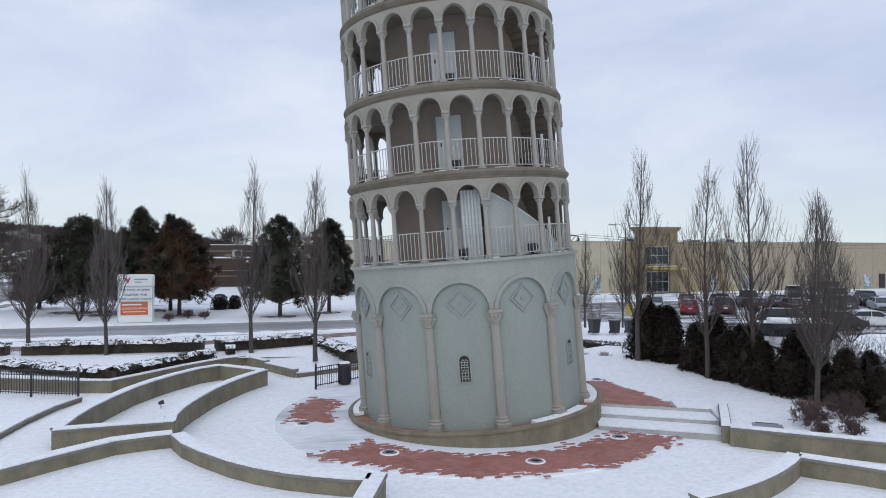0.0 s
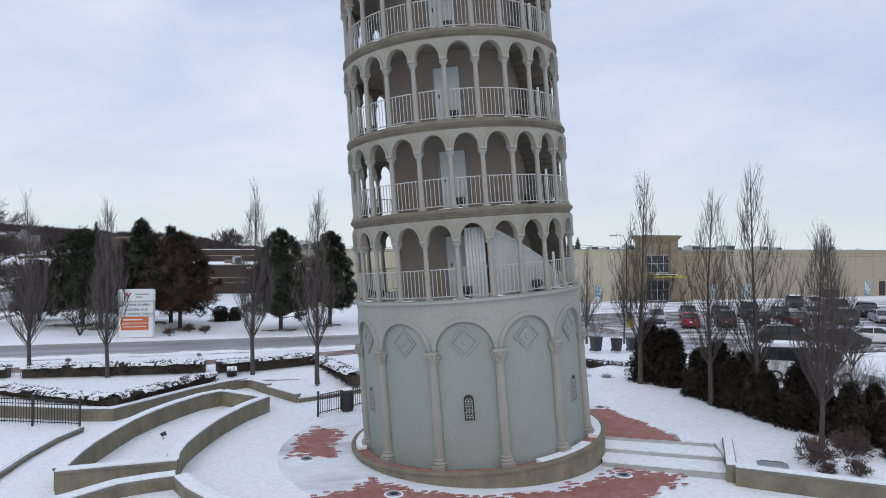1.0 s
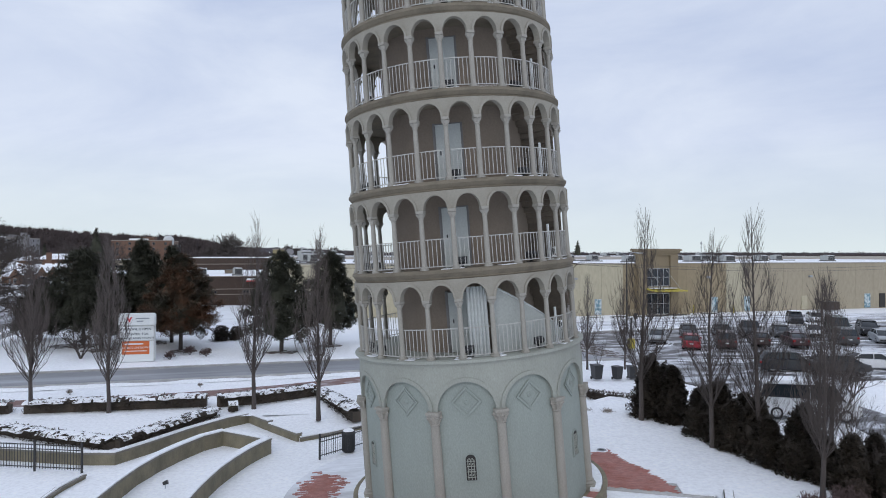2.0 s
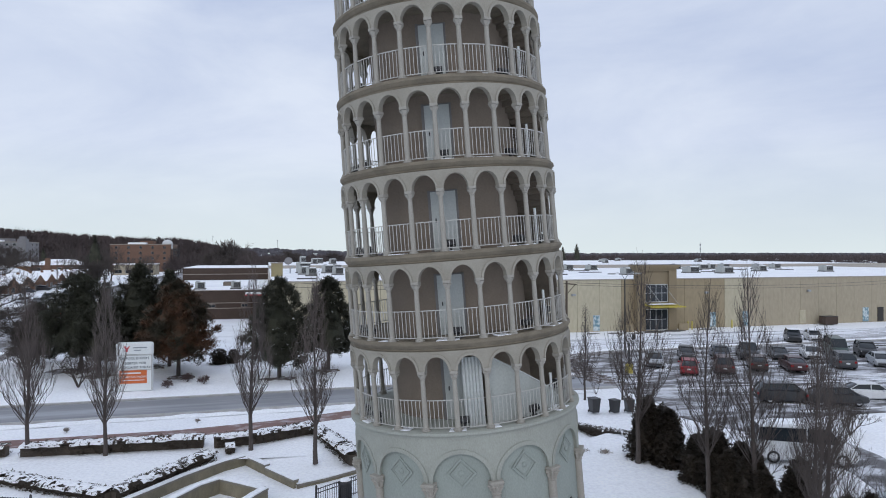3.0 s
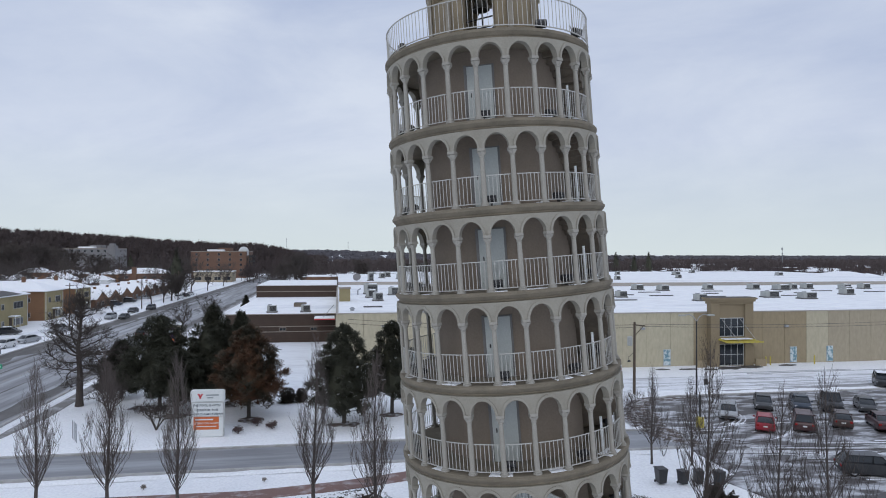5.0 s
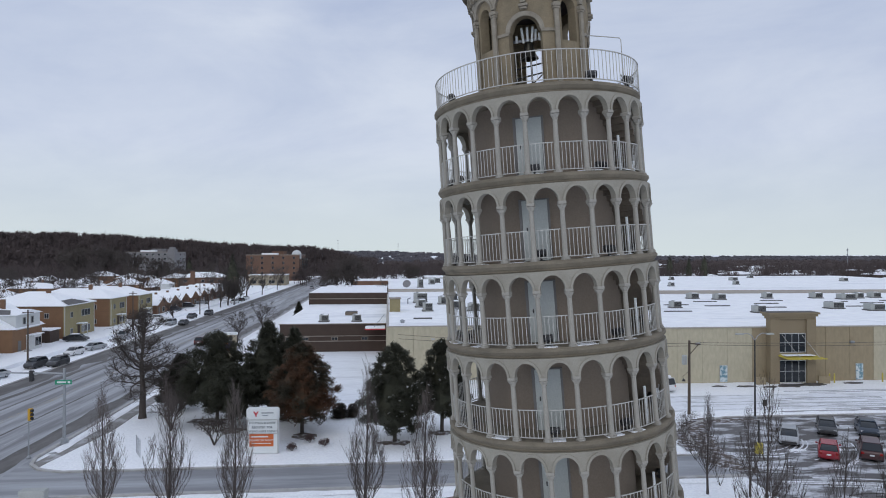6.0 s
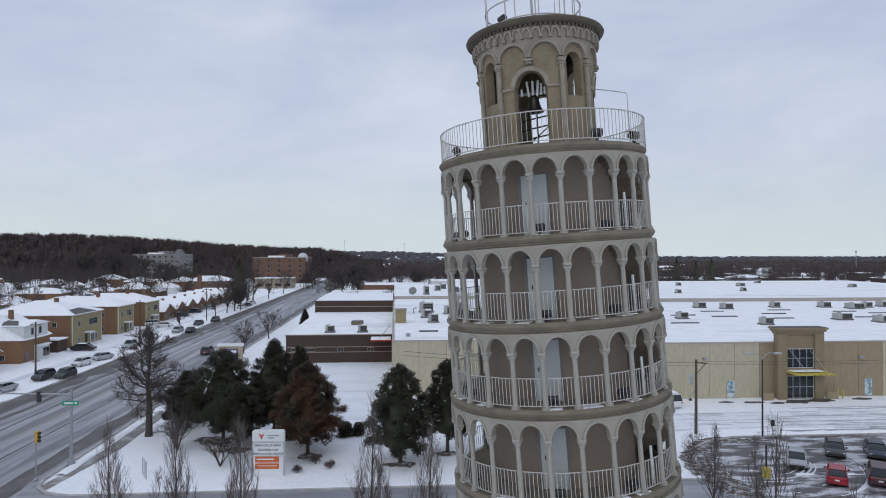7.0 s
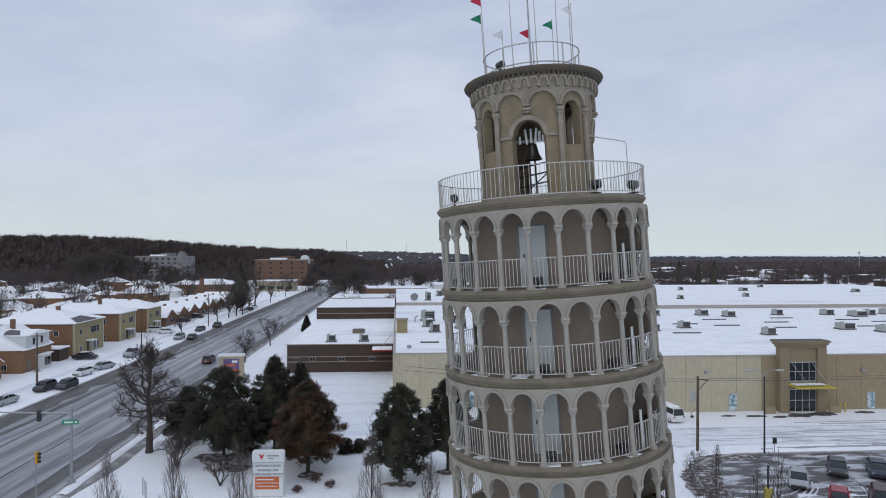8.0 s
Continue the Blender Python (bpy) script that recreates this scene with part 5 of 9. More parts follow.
def two_flat(label, x, y, w, d, h, side, front, roof_h=1.5, seed=0, bare=False):
    """A brick two-storey house: south-east corner at x, y; its front looks along +x."""
    rng = random.Random(seed)
    root = thing("house", label, "house", pose(x, y, 0))
    part("wall", Geo().box(-d / 2 - 0.1, w / 2, -0.2, d - 0.2, w, h + 0.2), side, root)
    part("front_wall", Geo().box(-0.1, w / 2, -0.2, 0.24, w + 0.04, h + 0.2), front, root, "paler brick front")
    r = part("roof", hip_roof(w, d, roof_h), SNOW, root, "hipped roof under snow", at=pose(0, 0, h + 0.18))
    part("fascia", Geo().box(-d / 2, w / 2, -0.20, d + 0.94, w + 0.94, 0.12), SIDING, r)
    if bare:
        part("shingles", Geo().add([(0.40, 0.6, 0.10), (0.40, w * 0.75, 0.10), (-2.0, w * 0.55, 0.92), (-1.7, 2.2, 0.80)], [(0, 1, 2, 3)]).add([(0.40, 0.6, 0.04), (0.40, w * 0.75, 0.04), (-2.0, w * 0.55, 0.86), (-1.7, 2.2, 0.74)], [(3, 2, 1, 0)]), SHINGLE, r, "bare grey shingles where snow slid off")
    part("chimney", Geo().box(-d * 0.35, w * 0.45, 0.4, 0.75, 0.6, 2.5, bevel=0.03).box(-d * 0.35, w * 0.45, 2.9, 0.85, 0.7, 0.1), TAN_BRICK, r)
    for yy in (0.02, w - 0.02):
        part("downspout", Geo().tube([(0.08, yy, 0.0), (0.08, yy, h - 0.2)], 0.06, 6), SIDING, root)
    for q in range(int(h / 0.42)):
        part("brick_course", Geo().box(-d / 2 - 0.15, -0.012, 0.25 + q * 0.42, d - 0.3, 0.03, 0.05), TAN_BRICK, root, "darker raised brick course")
    for z in (1.0, 1.0 + h * 0.48):
        window(root, pose(0.05, w * 0.70, z), w * 0.30, 1.45, mullions=2, frame_mat=WHITE_METAL)
        window(root, pose(0.05, w * 0.22, z + 0.1), 1.1, 1.2, mullions=1, frame_mat=WHITE_METAL)
        for q in (0.2, 0.5, 0.78):
            window(root, pose(-d * q, -0.02, z + 0.2, 0, 0, -90), 0.95, 1.1, mullions=1, frame_mat=WHITE_METAL)
    window(root, pose(0.05, w * 0.25, 0.15), 1.3, 0.6, name="basement_window", mullions=1, frame_mat=WHITE_METAL)
    dr = part("door", Geo().box(0.05, w * 0.46, 0.6, 0.08, 0.95, 2.05), BROWN_BRICK, root, "dark front door")
    part("canopy", Geo().box(0.7, w * 0.46, 2.9, 1.5, 2.2, 0.12).box(1.35, w * 0.46 - 1.0, 0.6, 0.08, 0.08, 2.3).box(1.35, w * 0.46 + 1.0, 0.6, 0.08, 0.08, 2.3), SIDING, dr, "flat porch canopy")
    part("canopy_snow", Geo().box(0.7, w * 0.46, 3.02, 1.45, 2.15, 0.12, bevel=0.04), SNOW, dr)
    g = Geo()
    for q in range(4):
        g.box(0.55 + q * 0.30, w * 0.46, -0.1, 0.32, 1.6, 0.62 - q * 0.16)
    part("porch_steps", g, KERB, dr)
    return root


slab("house_lawn", "snow-covered front lawns banked above the street", "lawn", [(-150.0, 56.0), (-66.0, 56.0), (-65.0, 75.0), (-65.4, 120.0), (-65.0, 330.0), (-150.0, 330.0)], -0.2, 0.50, SNOW)
two_flat("yellow-fronted brick two-flat house with snowy hipped roof", -72.0, 113.3, 13.2, 17.0, 7.0, ORANGE_BRICK, YELLOW_BRICK, 2.5, 1, True)
two_flat("brick two-flat house with tan front and snowy roof", -72.0, 135.3, 9.2, 18.0, 7.0, ORANGE_BRICK, YELLOW_BRICK, 2.1, 2)
two_flat("orange brick two-flat house beside its twin", -72.0, 152.6, 9.6, 18.0, 6.7, ORANGE_BRICK, YELLOW_BRICK, 2.1, 3)
shed = thing("garage", "low brown brick garage with a snowy flat roof", "garage", pose(-75.5, 109.0, 0))
part("wall", Geo().box(0, 0, -0.2, 7.5, 3.6, 3.0), BROWN_BRICK, shed)
part("roof", Geo().box(0, 0, 2.8, 7.9, 4.0, 0.25, bevel=0.05), SNOW, shed)


def cape(label, x, y, w, d, h, roof_h, wall_mat, along="x", dormer=False):
    root = thing("house", label, "house", pose(x, y, 0))
    part("wall", Geo().box(-d / 2, w / 2, -0.2, d, w, h + 0.2), wall_mat, root)
    r = part("roof", gable_roof(w, d, roof_h, along=along), SNOW, root, "steep roof under snow", at=pose(0, 0, h))
    if along == "x":
        g = Geo().add([(0.06, 0.05, h), (0.06, w - 0.05, h), (0.06, w / 2, h + roof_h * 0.9), (-0.1, 0.05, h), (-0.1, w - 0.05, h), (-0.1, w / 2, h + roof_h * 0.9)], [(0, 1, 2), (5, 4, 3), (0, 3, 4, 1), (1, 4, 5, 2), (2, 5, 3, 0)])
        for v in range(len(g.v)):
            px, py, pz = g.v[v]
            g.v[v] = (px + 0.42, py, pz)
        part("gable", g, wall_mat, root)
    window(root, pose(0.05, w * 0.62, 0.9), 2.0, 1.4, mullions=2, frame_mat=WHITE_METAL)
    dr = part("door", Geo().box(0.03, w * 0.22, 0.3, 0.08, 0.95, 2.05), JAMB, root)
    part("stoop", Geo().box(0.6, w * 0.22, -0.1, 1.2, 1.5, 0.4), KERB, dr)
    for q in (0.25, 0.6):
        window(root, pose(-d * q, -0.03, 1.0, 0, 0, -90), 0.9, 1.1, mullions=1, frame_mat=WHITE_METAL)
    part("chimney", Geo().box(-d * 0.4, w * 0.6, roof_h * 0.35, 0.7, 0.6, roof_h * 0.9, bevel=0.02), TAN_BRICK, r)
    if dormer:
        dm = part("dormer", Geo().box(-3.0, w / 2, h - 0.2, 6.2, w * 0.8, 2.6), SIDING, root, "white sided upper storey")
        part("dormer_roof", gable_roof(w * 0.8, 6.2, 0.8, along="x"), SNOW, dm, at=pose(0.1, w * 0.1, h + 2.4))
        window(dm, pose(0.15, w * 0.35, h + 0.6), 0.9, 1.3, mullions=0, frame_mat=WHITE_METAL)
        window(dm, pose(0.15, w * 0.62, h + 0.6), 0.9, 1.3, mullions=0, frame_mat=WHITE_METAL)
        for q in range(9):
            part("siding_board", Geo().box(-2.9, w * 0.1 - 0.02, h + 0.1 + q * 0.27, 6.0, 0.05, 0.24), SIDING, dm)
        part("shingles", Geo().add([(-1.0, w * 0.12, h + 2.50), (-4.6, w * 0.12, h + 2.50), (-4.2, w * 0.40, h + 3.1), (-2.2, w * 0.36, h + 3.02), (-1.0, w * 0.12, h + 2.56), (-4.6, w * 0.12, h + 2.56), (-4.2, w * 0.40, h + 3.17), (-2.2, w * 0.36, h + 3.08)], [(0, 1, 2, 3), (7, 6, 5, 4), (0, 4, 5, 1), (1, 5, 6, 2), (2, 6, 7, 3), (3, 7, 4, 0)]), SHINGLE, dm, "bare dark shingles")
        by = part("bay", Geo().add([(0.0, w * 0.45, 0.5), (1.0, w * 0.52, 0.5), (1.0, w * 0.78, 0.5), (0.0, w * 0.85, 0.5), (0.0, w * 0.45, 3.0), (1.0, w * 0.52, 3.0), (1.0, w * 0.78, 3.0), (0.0, w * 0.85, 3.0)], [(3, 2, 1, 0), (4, 5, 6, 7), (0, 1, 5, 4), (1, 2, 6, 5), (2, 3, 7, 6), (3, 0, 4, 7)]), SIDING, root, "white bay window front")
        window(by, pose(1.03, w * 0.65, 1.0), w * 0.22, 1.6, mullions=1, frame_mat=WHITE_METAL)
        part("bay_snow", Geo().box(0.5, w * 0.65, 3.0, 1.3, w * 0.42, 0.14, bevel=0.05), SNOW, by)
        for q in range(5):
            part("front_step", Geo().box(1.3 + q * 0.32, w * 0.22, -0.1, 0.34, 1.5, 0.95 - q * 0.18), KERB, dr)
    return root


cape("white-sided cape house over a brick ground floor", -71.5, 94.2, 9.6, 12.0, 4.5, 3.9, ORANGE_BRICK, "y", True)
cape("small brick house with bay window and snowy roof", -72.5, 82.0, 8.0, 12.0, 3.2, 2.6, ORANGE_BRICK, "x")
cape("small brick house beside the street, roof under snow", -72.5, 70.0, 8.5, 12.0, 3.2, 2.6, ORANGE_BRICK, "x")
for i in range(9):
    cape(("small brick house in a row, gable to the street" if i % 2 else "small tan brick house in a row with snowy gable"), -72.0, 166.0 + i * 10.5, 8.6, 14.0, 3.0, 2.2, TAN_BRICK, "x")
rng = random.Random(5)
for row, x in enumerate((-104.0, -126.0, -152.0, -182.0, -216.0)):
    for i in range(11):
        y = 100 + i * 23.0 + rng.uniform(-4, 4)
        w, d, h = rng.uniform(8, 13), rng.uniform(9, 15), rng.choice((3.2, 3.4, 5.6))
        xx = x + rng.uniform(-4, 4)
        hb = thing("house", rng.choice(("distant brick house under a snowy roof", "distant small house with pale walls and snowy roof")), "house", pose(xx, y, 0), group="houses behind the street")
        part("wall", Geo().box(-d / 2, w / 2, -0.2, d, w, h + 0.2), rng.choice((ORANGE_BRICK, TAN_BRICK, SIDING, GREY_RENDER)), hb)
        r = part("roof", (hip_roof(w, d, rng.uniform(1.5, 2.4)) if i % 2 else gable_roof(w, d, 2.4, along="y")), SNOW, hb, at=pose(0, 0, h + 0.1))
        part("chimney", Geo().box(-d * 0.4, w * 0.5, 0.8, 0.6, 0.5, 1.9), TAN_BRICK, r)
        window(hb, pose(0.05, w * 0.6, 1.0), 1.8, 1.3, mullions=1, frame_mat=WHITE_METAL)
        window(hb, pose(-d * 0.5, -0.03, 1.0, 0, 0, -90), 1.2, 1.2, mullions=1, frame_mat=WHITE_METAL)


# the long store with its entrance
MY = 62.0
store = thing("store", "long flat-roofed store with cream and tan panel walls under snow", "store")
part("wall", Geo().box(85.0, MY + 40.2, -0.2, 142.0, 79.6, 7.4), MALL_CREAM, store)
panel_w = 3.55
x = 14.2
while x < 150.0:
    zone = MALL_CREAM if x < 42.0 else MALL_TAN if x < 59.0 else MALL_CREAM if x < 63.0 else MALL_GREY
    wdt = panel_w - 0.03
    part("wall_panel", Geo().box(x + panel_w / 2, MY + 0.2, -0.2, wdt, 0.4, 7.62, bevel=0.01), zone, store)
    x += panel_w
part("parapet_cap", Geo().box(85.0, MY + 0.2, 7.43, 142.4, 0.6, 0.12), ROOF_TRIM, store)
part("roof", Geo().box(85.0, MY + 37.9, 7.05, 142.0, 75.0, 0.25), ROOF_SNOW, store, "broad flat roof under snow")
part("upper_roof", Geo().box(100.2, 190.0, 6.0, 169.6, 104.0, 2.0), ROOF_SNOW, store, "higher roof section behind, under snow")
part("upper_wall", Geo().box(100.2, 137.8, 6.8, 169.8, 0.5, 1.35), ROOF_TRIM, store)
ent = part("entrance", Geo().box(47.7, MY - 0.55, -0.2, 6.2, 1.1, 9.1), PYLON_TAN, store, "tall tan entrance block with stepped cornice")
part("entrance_cornice", Geo().box(47.7, MY - 0.6, 8.7, 6.5, 1.5, 0.35).box(47.7, MY - 0.6, 9.05, 6.9, 1.9, 0.3).box(47.7, MY - 0.6, 9.35, 7.3, 2.2, 0.25), PYLON_TAN, ent)
part("cornice_snow", Geo().box(47.7, MY - 0.5, 9.6, 7.1, 1.8, 0.06), SHINGLE, ent)
for sx in (45.05, 50.25):
    part("pier", Geo().box(sx, MY - 1.2, -0.2, 1.3, 0.5, 8.9, bevel=0.03), PYLON_TAN, ent)
for zz, hh, bars in ((0.05, 3.05, 1), (4.15, 2.6, 1)):
    window(ent, pose(47.6, MY - 1.14, zz, 0, 0, -90), 3.9, hh, name="shop_window", mullions=3, frame_mat=SIDING, bars=bars)
cn = part("canopy", Geo().add([(45.4, MY - 1.15, 3.75), (50.3, MY - 1.15, 3.75), (51.3, MY - 2.9, 3.45), (45.9, MY - 2.9, 3.45), (45.4, MY - 1.15, 3.95), (50.3, MY - 1.15, 3.95), (51.3, MY - 2.9, 3.55), (45.9, MY - 2.9, 3.55)], [(3, 2, 1, 0), (4, 5, 6, 7), (0, 1, 5, 4), (1, 2, 6, 5), (2, 3, 7, 6), (3, 0, 4, 7)]), SAFETY_YELLOW, ent, "yellow-edged entrance canopy capped with snow")
part("canopy_snow", Geo().box(48.0, MY - 1.9, 3.86, 4.2, 1.2, 0.08, bevel=0.03), SNOW, cn)
g = Geo()
for sx in (46.2, 49.0):
    g.tube([(sx, MY - 1.12, 6.6), (sx + 1.6, MY - 2.7, 3.6)], 0.03, 6)
part("stay_rod", g, WHITE_METAL, cn)
g = Geo()
for q in range(7):
    g.box(46.7 + q * 0.75, MY - 2.94, 3.42, 0.5, 0.05, 0.2)
part("canopy_lettering", g, SAFETY_YELLOW, cn)
part("cart_wall", Geo().box(51.9, MY - 1.6, -0.2, 1.6, 0.2, 1.1).box(42.9, MY - 1.6, -0.2, 1.4, 0.2, 1.1), MALL_TAN, ent)
for dx in (38.5, 58.2, 64.1):
    d = part("poster_door", Geo().box(dx, MY - 0.03, 0.1, 1.0, 0.14, 2.2), BLUE_POSTER, store, "blue and white printed panel on the wall")
    part("poster_frame", Geo().box(dx, MY + 0.0, 0.05, 1.12, 0.1, 2.3), FRAME_GREY, d)
part("service_door", Geo().box(74.9, MY - 0.03, 0.1, 1.1, 0.12, 2.15), MALL_CREAM, store)
# solid slab on the wall, coloured as the shade of an open doorway
part("service_door", Geo().box(90.6, MY - 0.03, 0.1, 1.2, 0.14, 2.3), DARK, store, "open service doorway, its shade painted as a dark slab")
part("poster_door", Geo().box(87.5, MY - 0.03, 0.1, 1.15, 0.14, 2.3), BLUE_POSTER, store)
for dx in (34.8, 57.0, 76.0, 100.0):
    part("wall_light", Geo().box(dx, MY - 0.2, 5.2, 0.6, 0.4, 0.3, bevel=0.05), GREY_METAL, store)
for dx in (52.9, 53.6, 60.6):
    b = thing("bollard", "yellow steel bollard by the store wall", "bollard", pose(dx, MY - 1.3, 0), group="store bollards")
    part("post", Geo().tube([(0, 0, -0.1), (0, 0, 1.15)], 0.1, 10), SAFETY_YELLOW, b)
    part("post_cap", Geo().lathe([(0.10, 1.15), (0.07, 1.21), (0.0, 1.23)], 10), SAFETY_YELLOW, b)
box = thing("dumpster", "dark grey steel dumpster beside the store wall", "dumpster", pose(78.4, MY - 1.6, 0) @ Matrix.Diagonal((0.75, 0.75, 0.85, 1)))
part("bin_body", Geo().box(0, 0, 0.1, 3.2, 1.8, 1.4, bevel=0.05), BROWN_BRICK, box)
part("lid", Geo().box(0, 0, 1.5, 3.25, 1.85, 0.08), BLACK_METAL, box)


def roof_unit(x, y, z, w, d, h, turn=0):
    u = thing("roof_unit", "grey metal air handling unit on a snowy roof", "air conditioner", pose(x, y, z, 0, 0, turn), group="roof units")
    key = (w, d, h)
    if key not in CACHE:
        g = Geo()
        # black slats that put the shade of the unit's near side into colour
        for q in range(5):
            g.box(w * 0.12, -d / 2 - 0.01, 0.3 + q * h * 0.165, w * 0.7, 0.05, h * 0.13)
        CACHE[key] = (Geo().box(0, 0, 0.2, w, d, h, bevel=0.04).mesh("casing", AC_GREY), Geo().box(0, 0, -0.1, w + 0.3, d + 0.3, 0.3).mesh("curb", SHINGLE), g.mesh("louvre", BLACK_METAL, weld=False), Geo().lathe([(0.35, h + 0.2), (0.35, h + 0.35), (0.0, h + 0.35)], 12, -w * 0.2).mesh("fan_cowl", GREY_METAL), Geo().box(w * 0.15, 0, h + 0.2, w * 0.6, d * 0.9, 0.07, bevel=0.02).mesh("unit_snow", SNOW))
    for n, m in zip(("casing", "curb", "louvre", "fan_cowl", "unit_snow"), CACHE[key]):
        part(n, m, None, u)


for x, y, s in ((57.2, 85.1, 1), (39.5, 92.0, 1), (47.1, 96.1, 1), (51.2, 120.5, 1), (62.0, 120.0, 1.2), (66.5, 116.5, 1.2), (79.5, 119.5, 1), (91.0, 119.0, 1.2), (95.5, 115.2, 1.6), (106.0, 120.0, 1.2), (76.0, 92.0, 1.4), (80.5, 87.5, 1.4), (98.0, 98.0, 1.2), (110.0, 92.0, 1.2), (120.0, 118.0, 1.2), (100.5, 118.0, 1), (113.0, 116.0, 1.2), (104.0, 105.0, 1), (36.0, 116.0, 1)):
    roof_unit(x, y, 7.3, 1.95 * s, 1.4 * s, 1.05)
for x, y, s in ((75.4, 161.2, 1), (95.0, 205.0, 1), (115.3, 199.5, 1.6), (134.6, 222.0, 1.2), (60.0, 190.0, 1), (150.0, 190.0, 1.4), (100.0, 170.0, 1)):
    roof_unit(x, y, 8.0, 1.5 * s, 1.2 * s, 0.9)
roof = thing("roof_hatch", "low snowy roof curb with tarred edge", "roof hatch", pose(58.5, 77.0, 7.3), group="roof curbs")
part("curb", Geo().box(0, 0, -0.05, 5.0, 0.5, 0.22), SHINGLE, roof)
for x, y in ((50.0, 102.0), (70.0, 104.0), (88.0, 108.0), (66.0, 95.0), (102.0, 110.0), (44.0, 88.0), (60.0, 110.0), (76.0, 112.0), (84.0, 96.0), (57.0, 99.0), (93.0, 104.0), (112.0, 106.0)):
    copy_thing(roof, pose(x, y, 7.3))

# cream wing and the dark brick hall beyond the pines
wing = thing("store_wing", "cream-walled low wing with a snowy flat roof", "building")
part("wall", Geo().box(4.0, 109.1, -0.2, 22.8, 84.0, 7.4), MALL_CREAM, wing)
for k in range(6):
    part("wall_panel", Geo().box(-7.5 + 3.8 * (k + 0.5), 66.98, -0.2, 3.77, 0.3, 7.62, bevel=0.01), MALL_CREAM, wing)
part("parapet_cap", Geo().box(4.0, 67.0, 7.43, 23.0, 0.5, 0.13).box(-7.3, 109.0, 7.3, 0.35, 83.6, 0.12), ROOF_TRIM, wing)
part("roof", Geo().box(4.1, 109.3, 7.2, 22.4, 83.4, 0.17), ROOF_SNOW, wing)
part("rear_roof", Geo().box(4.1, 184.0, 6.0, 22.4, 66.0, 2.1), ROOF_SNOW, wing, "slightly higher roof section behind, under snow")
part("rear_trim", Geo().box(4.1, 150.9, 7.3, 22.5, 0.3, 0.86), ROOF_TRIM, wing)
part("wall_light", Geo().box(-1.0, 66.7, 5.6, 0.5, 0.3, 0.25, bevel=0.04), WHITE_METAL, wing)
part("chimney", Geo().box(-6.0, 92.6, 7.3, 1.9, 2.6, 2.3, bevel=0.03), YELLOW_BRICK, wing)
part("chimney_cap", Geo().box(-6.0, 92.6, 9.6, 2.15, 2.85, 0.14).box(-5.5, 92.6, 9.7, 0.9, 1.6, 0.10), FASCIA, wing)
part("wall_door", Geo().box(3.2, 66.8, 0.0, 1.1, 0.1, 2.1), BLUE_POSTER, wing)
part("roof_curb", Geo().box(-1.8, 78.4, 7.35, 2.9, 0.5, 0.22), SHINGLE, wing)
part("vent_cap", Geo().lathe([(0.3, 7.35), (0.3, 7.6), (0.45, 7.65), (0.2, 7.85), (0.0, 7.9)], 12, -5.1, 72.9), GREY_METAL, wing)
part("vent_pipe", Geo().tube([(-3.2, 109.5, 7.3), (-3.2, 109.5, 8.3), (-2.6, 109.5, 8.6)], 0.14, 8), GREY_METAL, wing)
for x, y, w, d, h in ((-1.0, 101.0, 1.9, 1.7, 1.3), (-0.2, 92.4, 1.7, 1.6, 1.3), (-0.5, 112.3, 2.8, 2.0, 1.9), (5.0, 98.0, 1.9, 1.7, 1.2), (4.0, 108.0, 2.2, 1.7, 1.4), (8.0, 92.0, 2.0, 1.6, 1.2), (7.0, 120.0, 2.0, 1.6, 1.3)):
    roof_unit(x, y, 7.35, w, d, h)
for x, y, w, d, h in ((1.8, 159.0, 1.6, 1.4, 2.2), (8.5, 188.0, 2.2, 1.7, 1.4), (6.2, 178.0, 1.8, 1.5, 1.4), (11.0, 170.0, 2.0, 1.6, 1.4)):
    roof_unit(x, y, 8.08, w, d, h)
dish = thing("satellite_dish", "large pale satellite dish on the snowy roof", "satellite dish", pose(-2.0, 157.5, 8.1) @ Matrix.Diagonal((0.62, 0.62, 0.62, 1)))
part("dish_foot", Geo().tube([(0, 0, -0.1), (0, 0, 1.2)], 0.16, 8), GREY_METAL, dish)
part("reflector", Geo().lathe([(0.0, 0.0), (0.8, 0.10), (1.4, 0.32), (1.75, 0.55), (1.80, 0.55), (1.42, 0.26), (0.8, 0.03), (0.0, -0.06)], 24), GREY_RENDER, dish, at=pose(0, -0.2, 1.6, 62, 0, -12))
hall = thing("brick_hall", "long dark brown brick hall with a snow-covered flat roof", "building")
part("wall", Geo().box(-16.9, 117.5, -0.2, 19.2, 45.0, 5.1), BROWN_BRICK, hall)
for z in (2.72, 1.80):
    part("fascia", Geo().box(-16.9, 94.95, z, 19.3, 0.2, 0.12), FASCIA, hall)
part("parapet_cap", Geo().box(-16.9, 94.98, 4.88, 19.5, 0.3, 0.14), FASCIA, hall)
part("roof", Geo().box(-16.9, 117.6, 4.8, 19.0, 44.6, 0.2), ROOF_SNOW, hall)
part("upper_block", Geo().box(-17.0, 155.0, -0.2, 19.4, 30.0, 8.0), BROWN_BRICK, hall, "taller brick block behind")
part("upper_fascia", Geo().box(-17.0, 139.9, 6.3, 19.5, 0.2, 0.16), FASCIA, hall)
part("upper_snow", Geo().box(-17.0, 155.0, 7.8, 19.1, 29.6, 0.14), SNOW, hall)
for wx in (-24.9, -22.0, -16.8, -11.4):
    window(hall, pose(wx, 94.86, 2.0, 0, 0, -90), 1.15, 0.62, mullions=1, frame_mat=FASCIA)
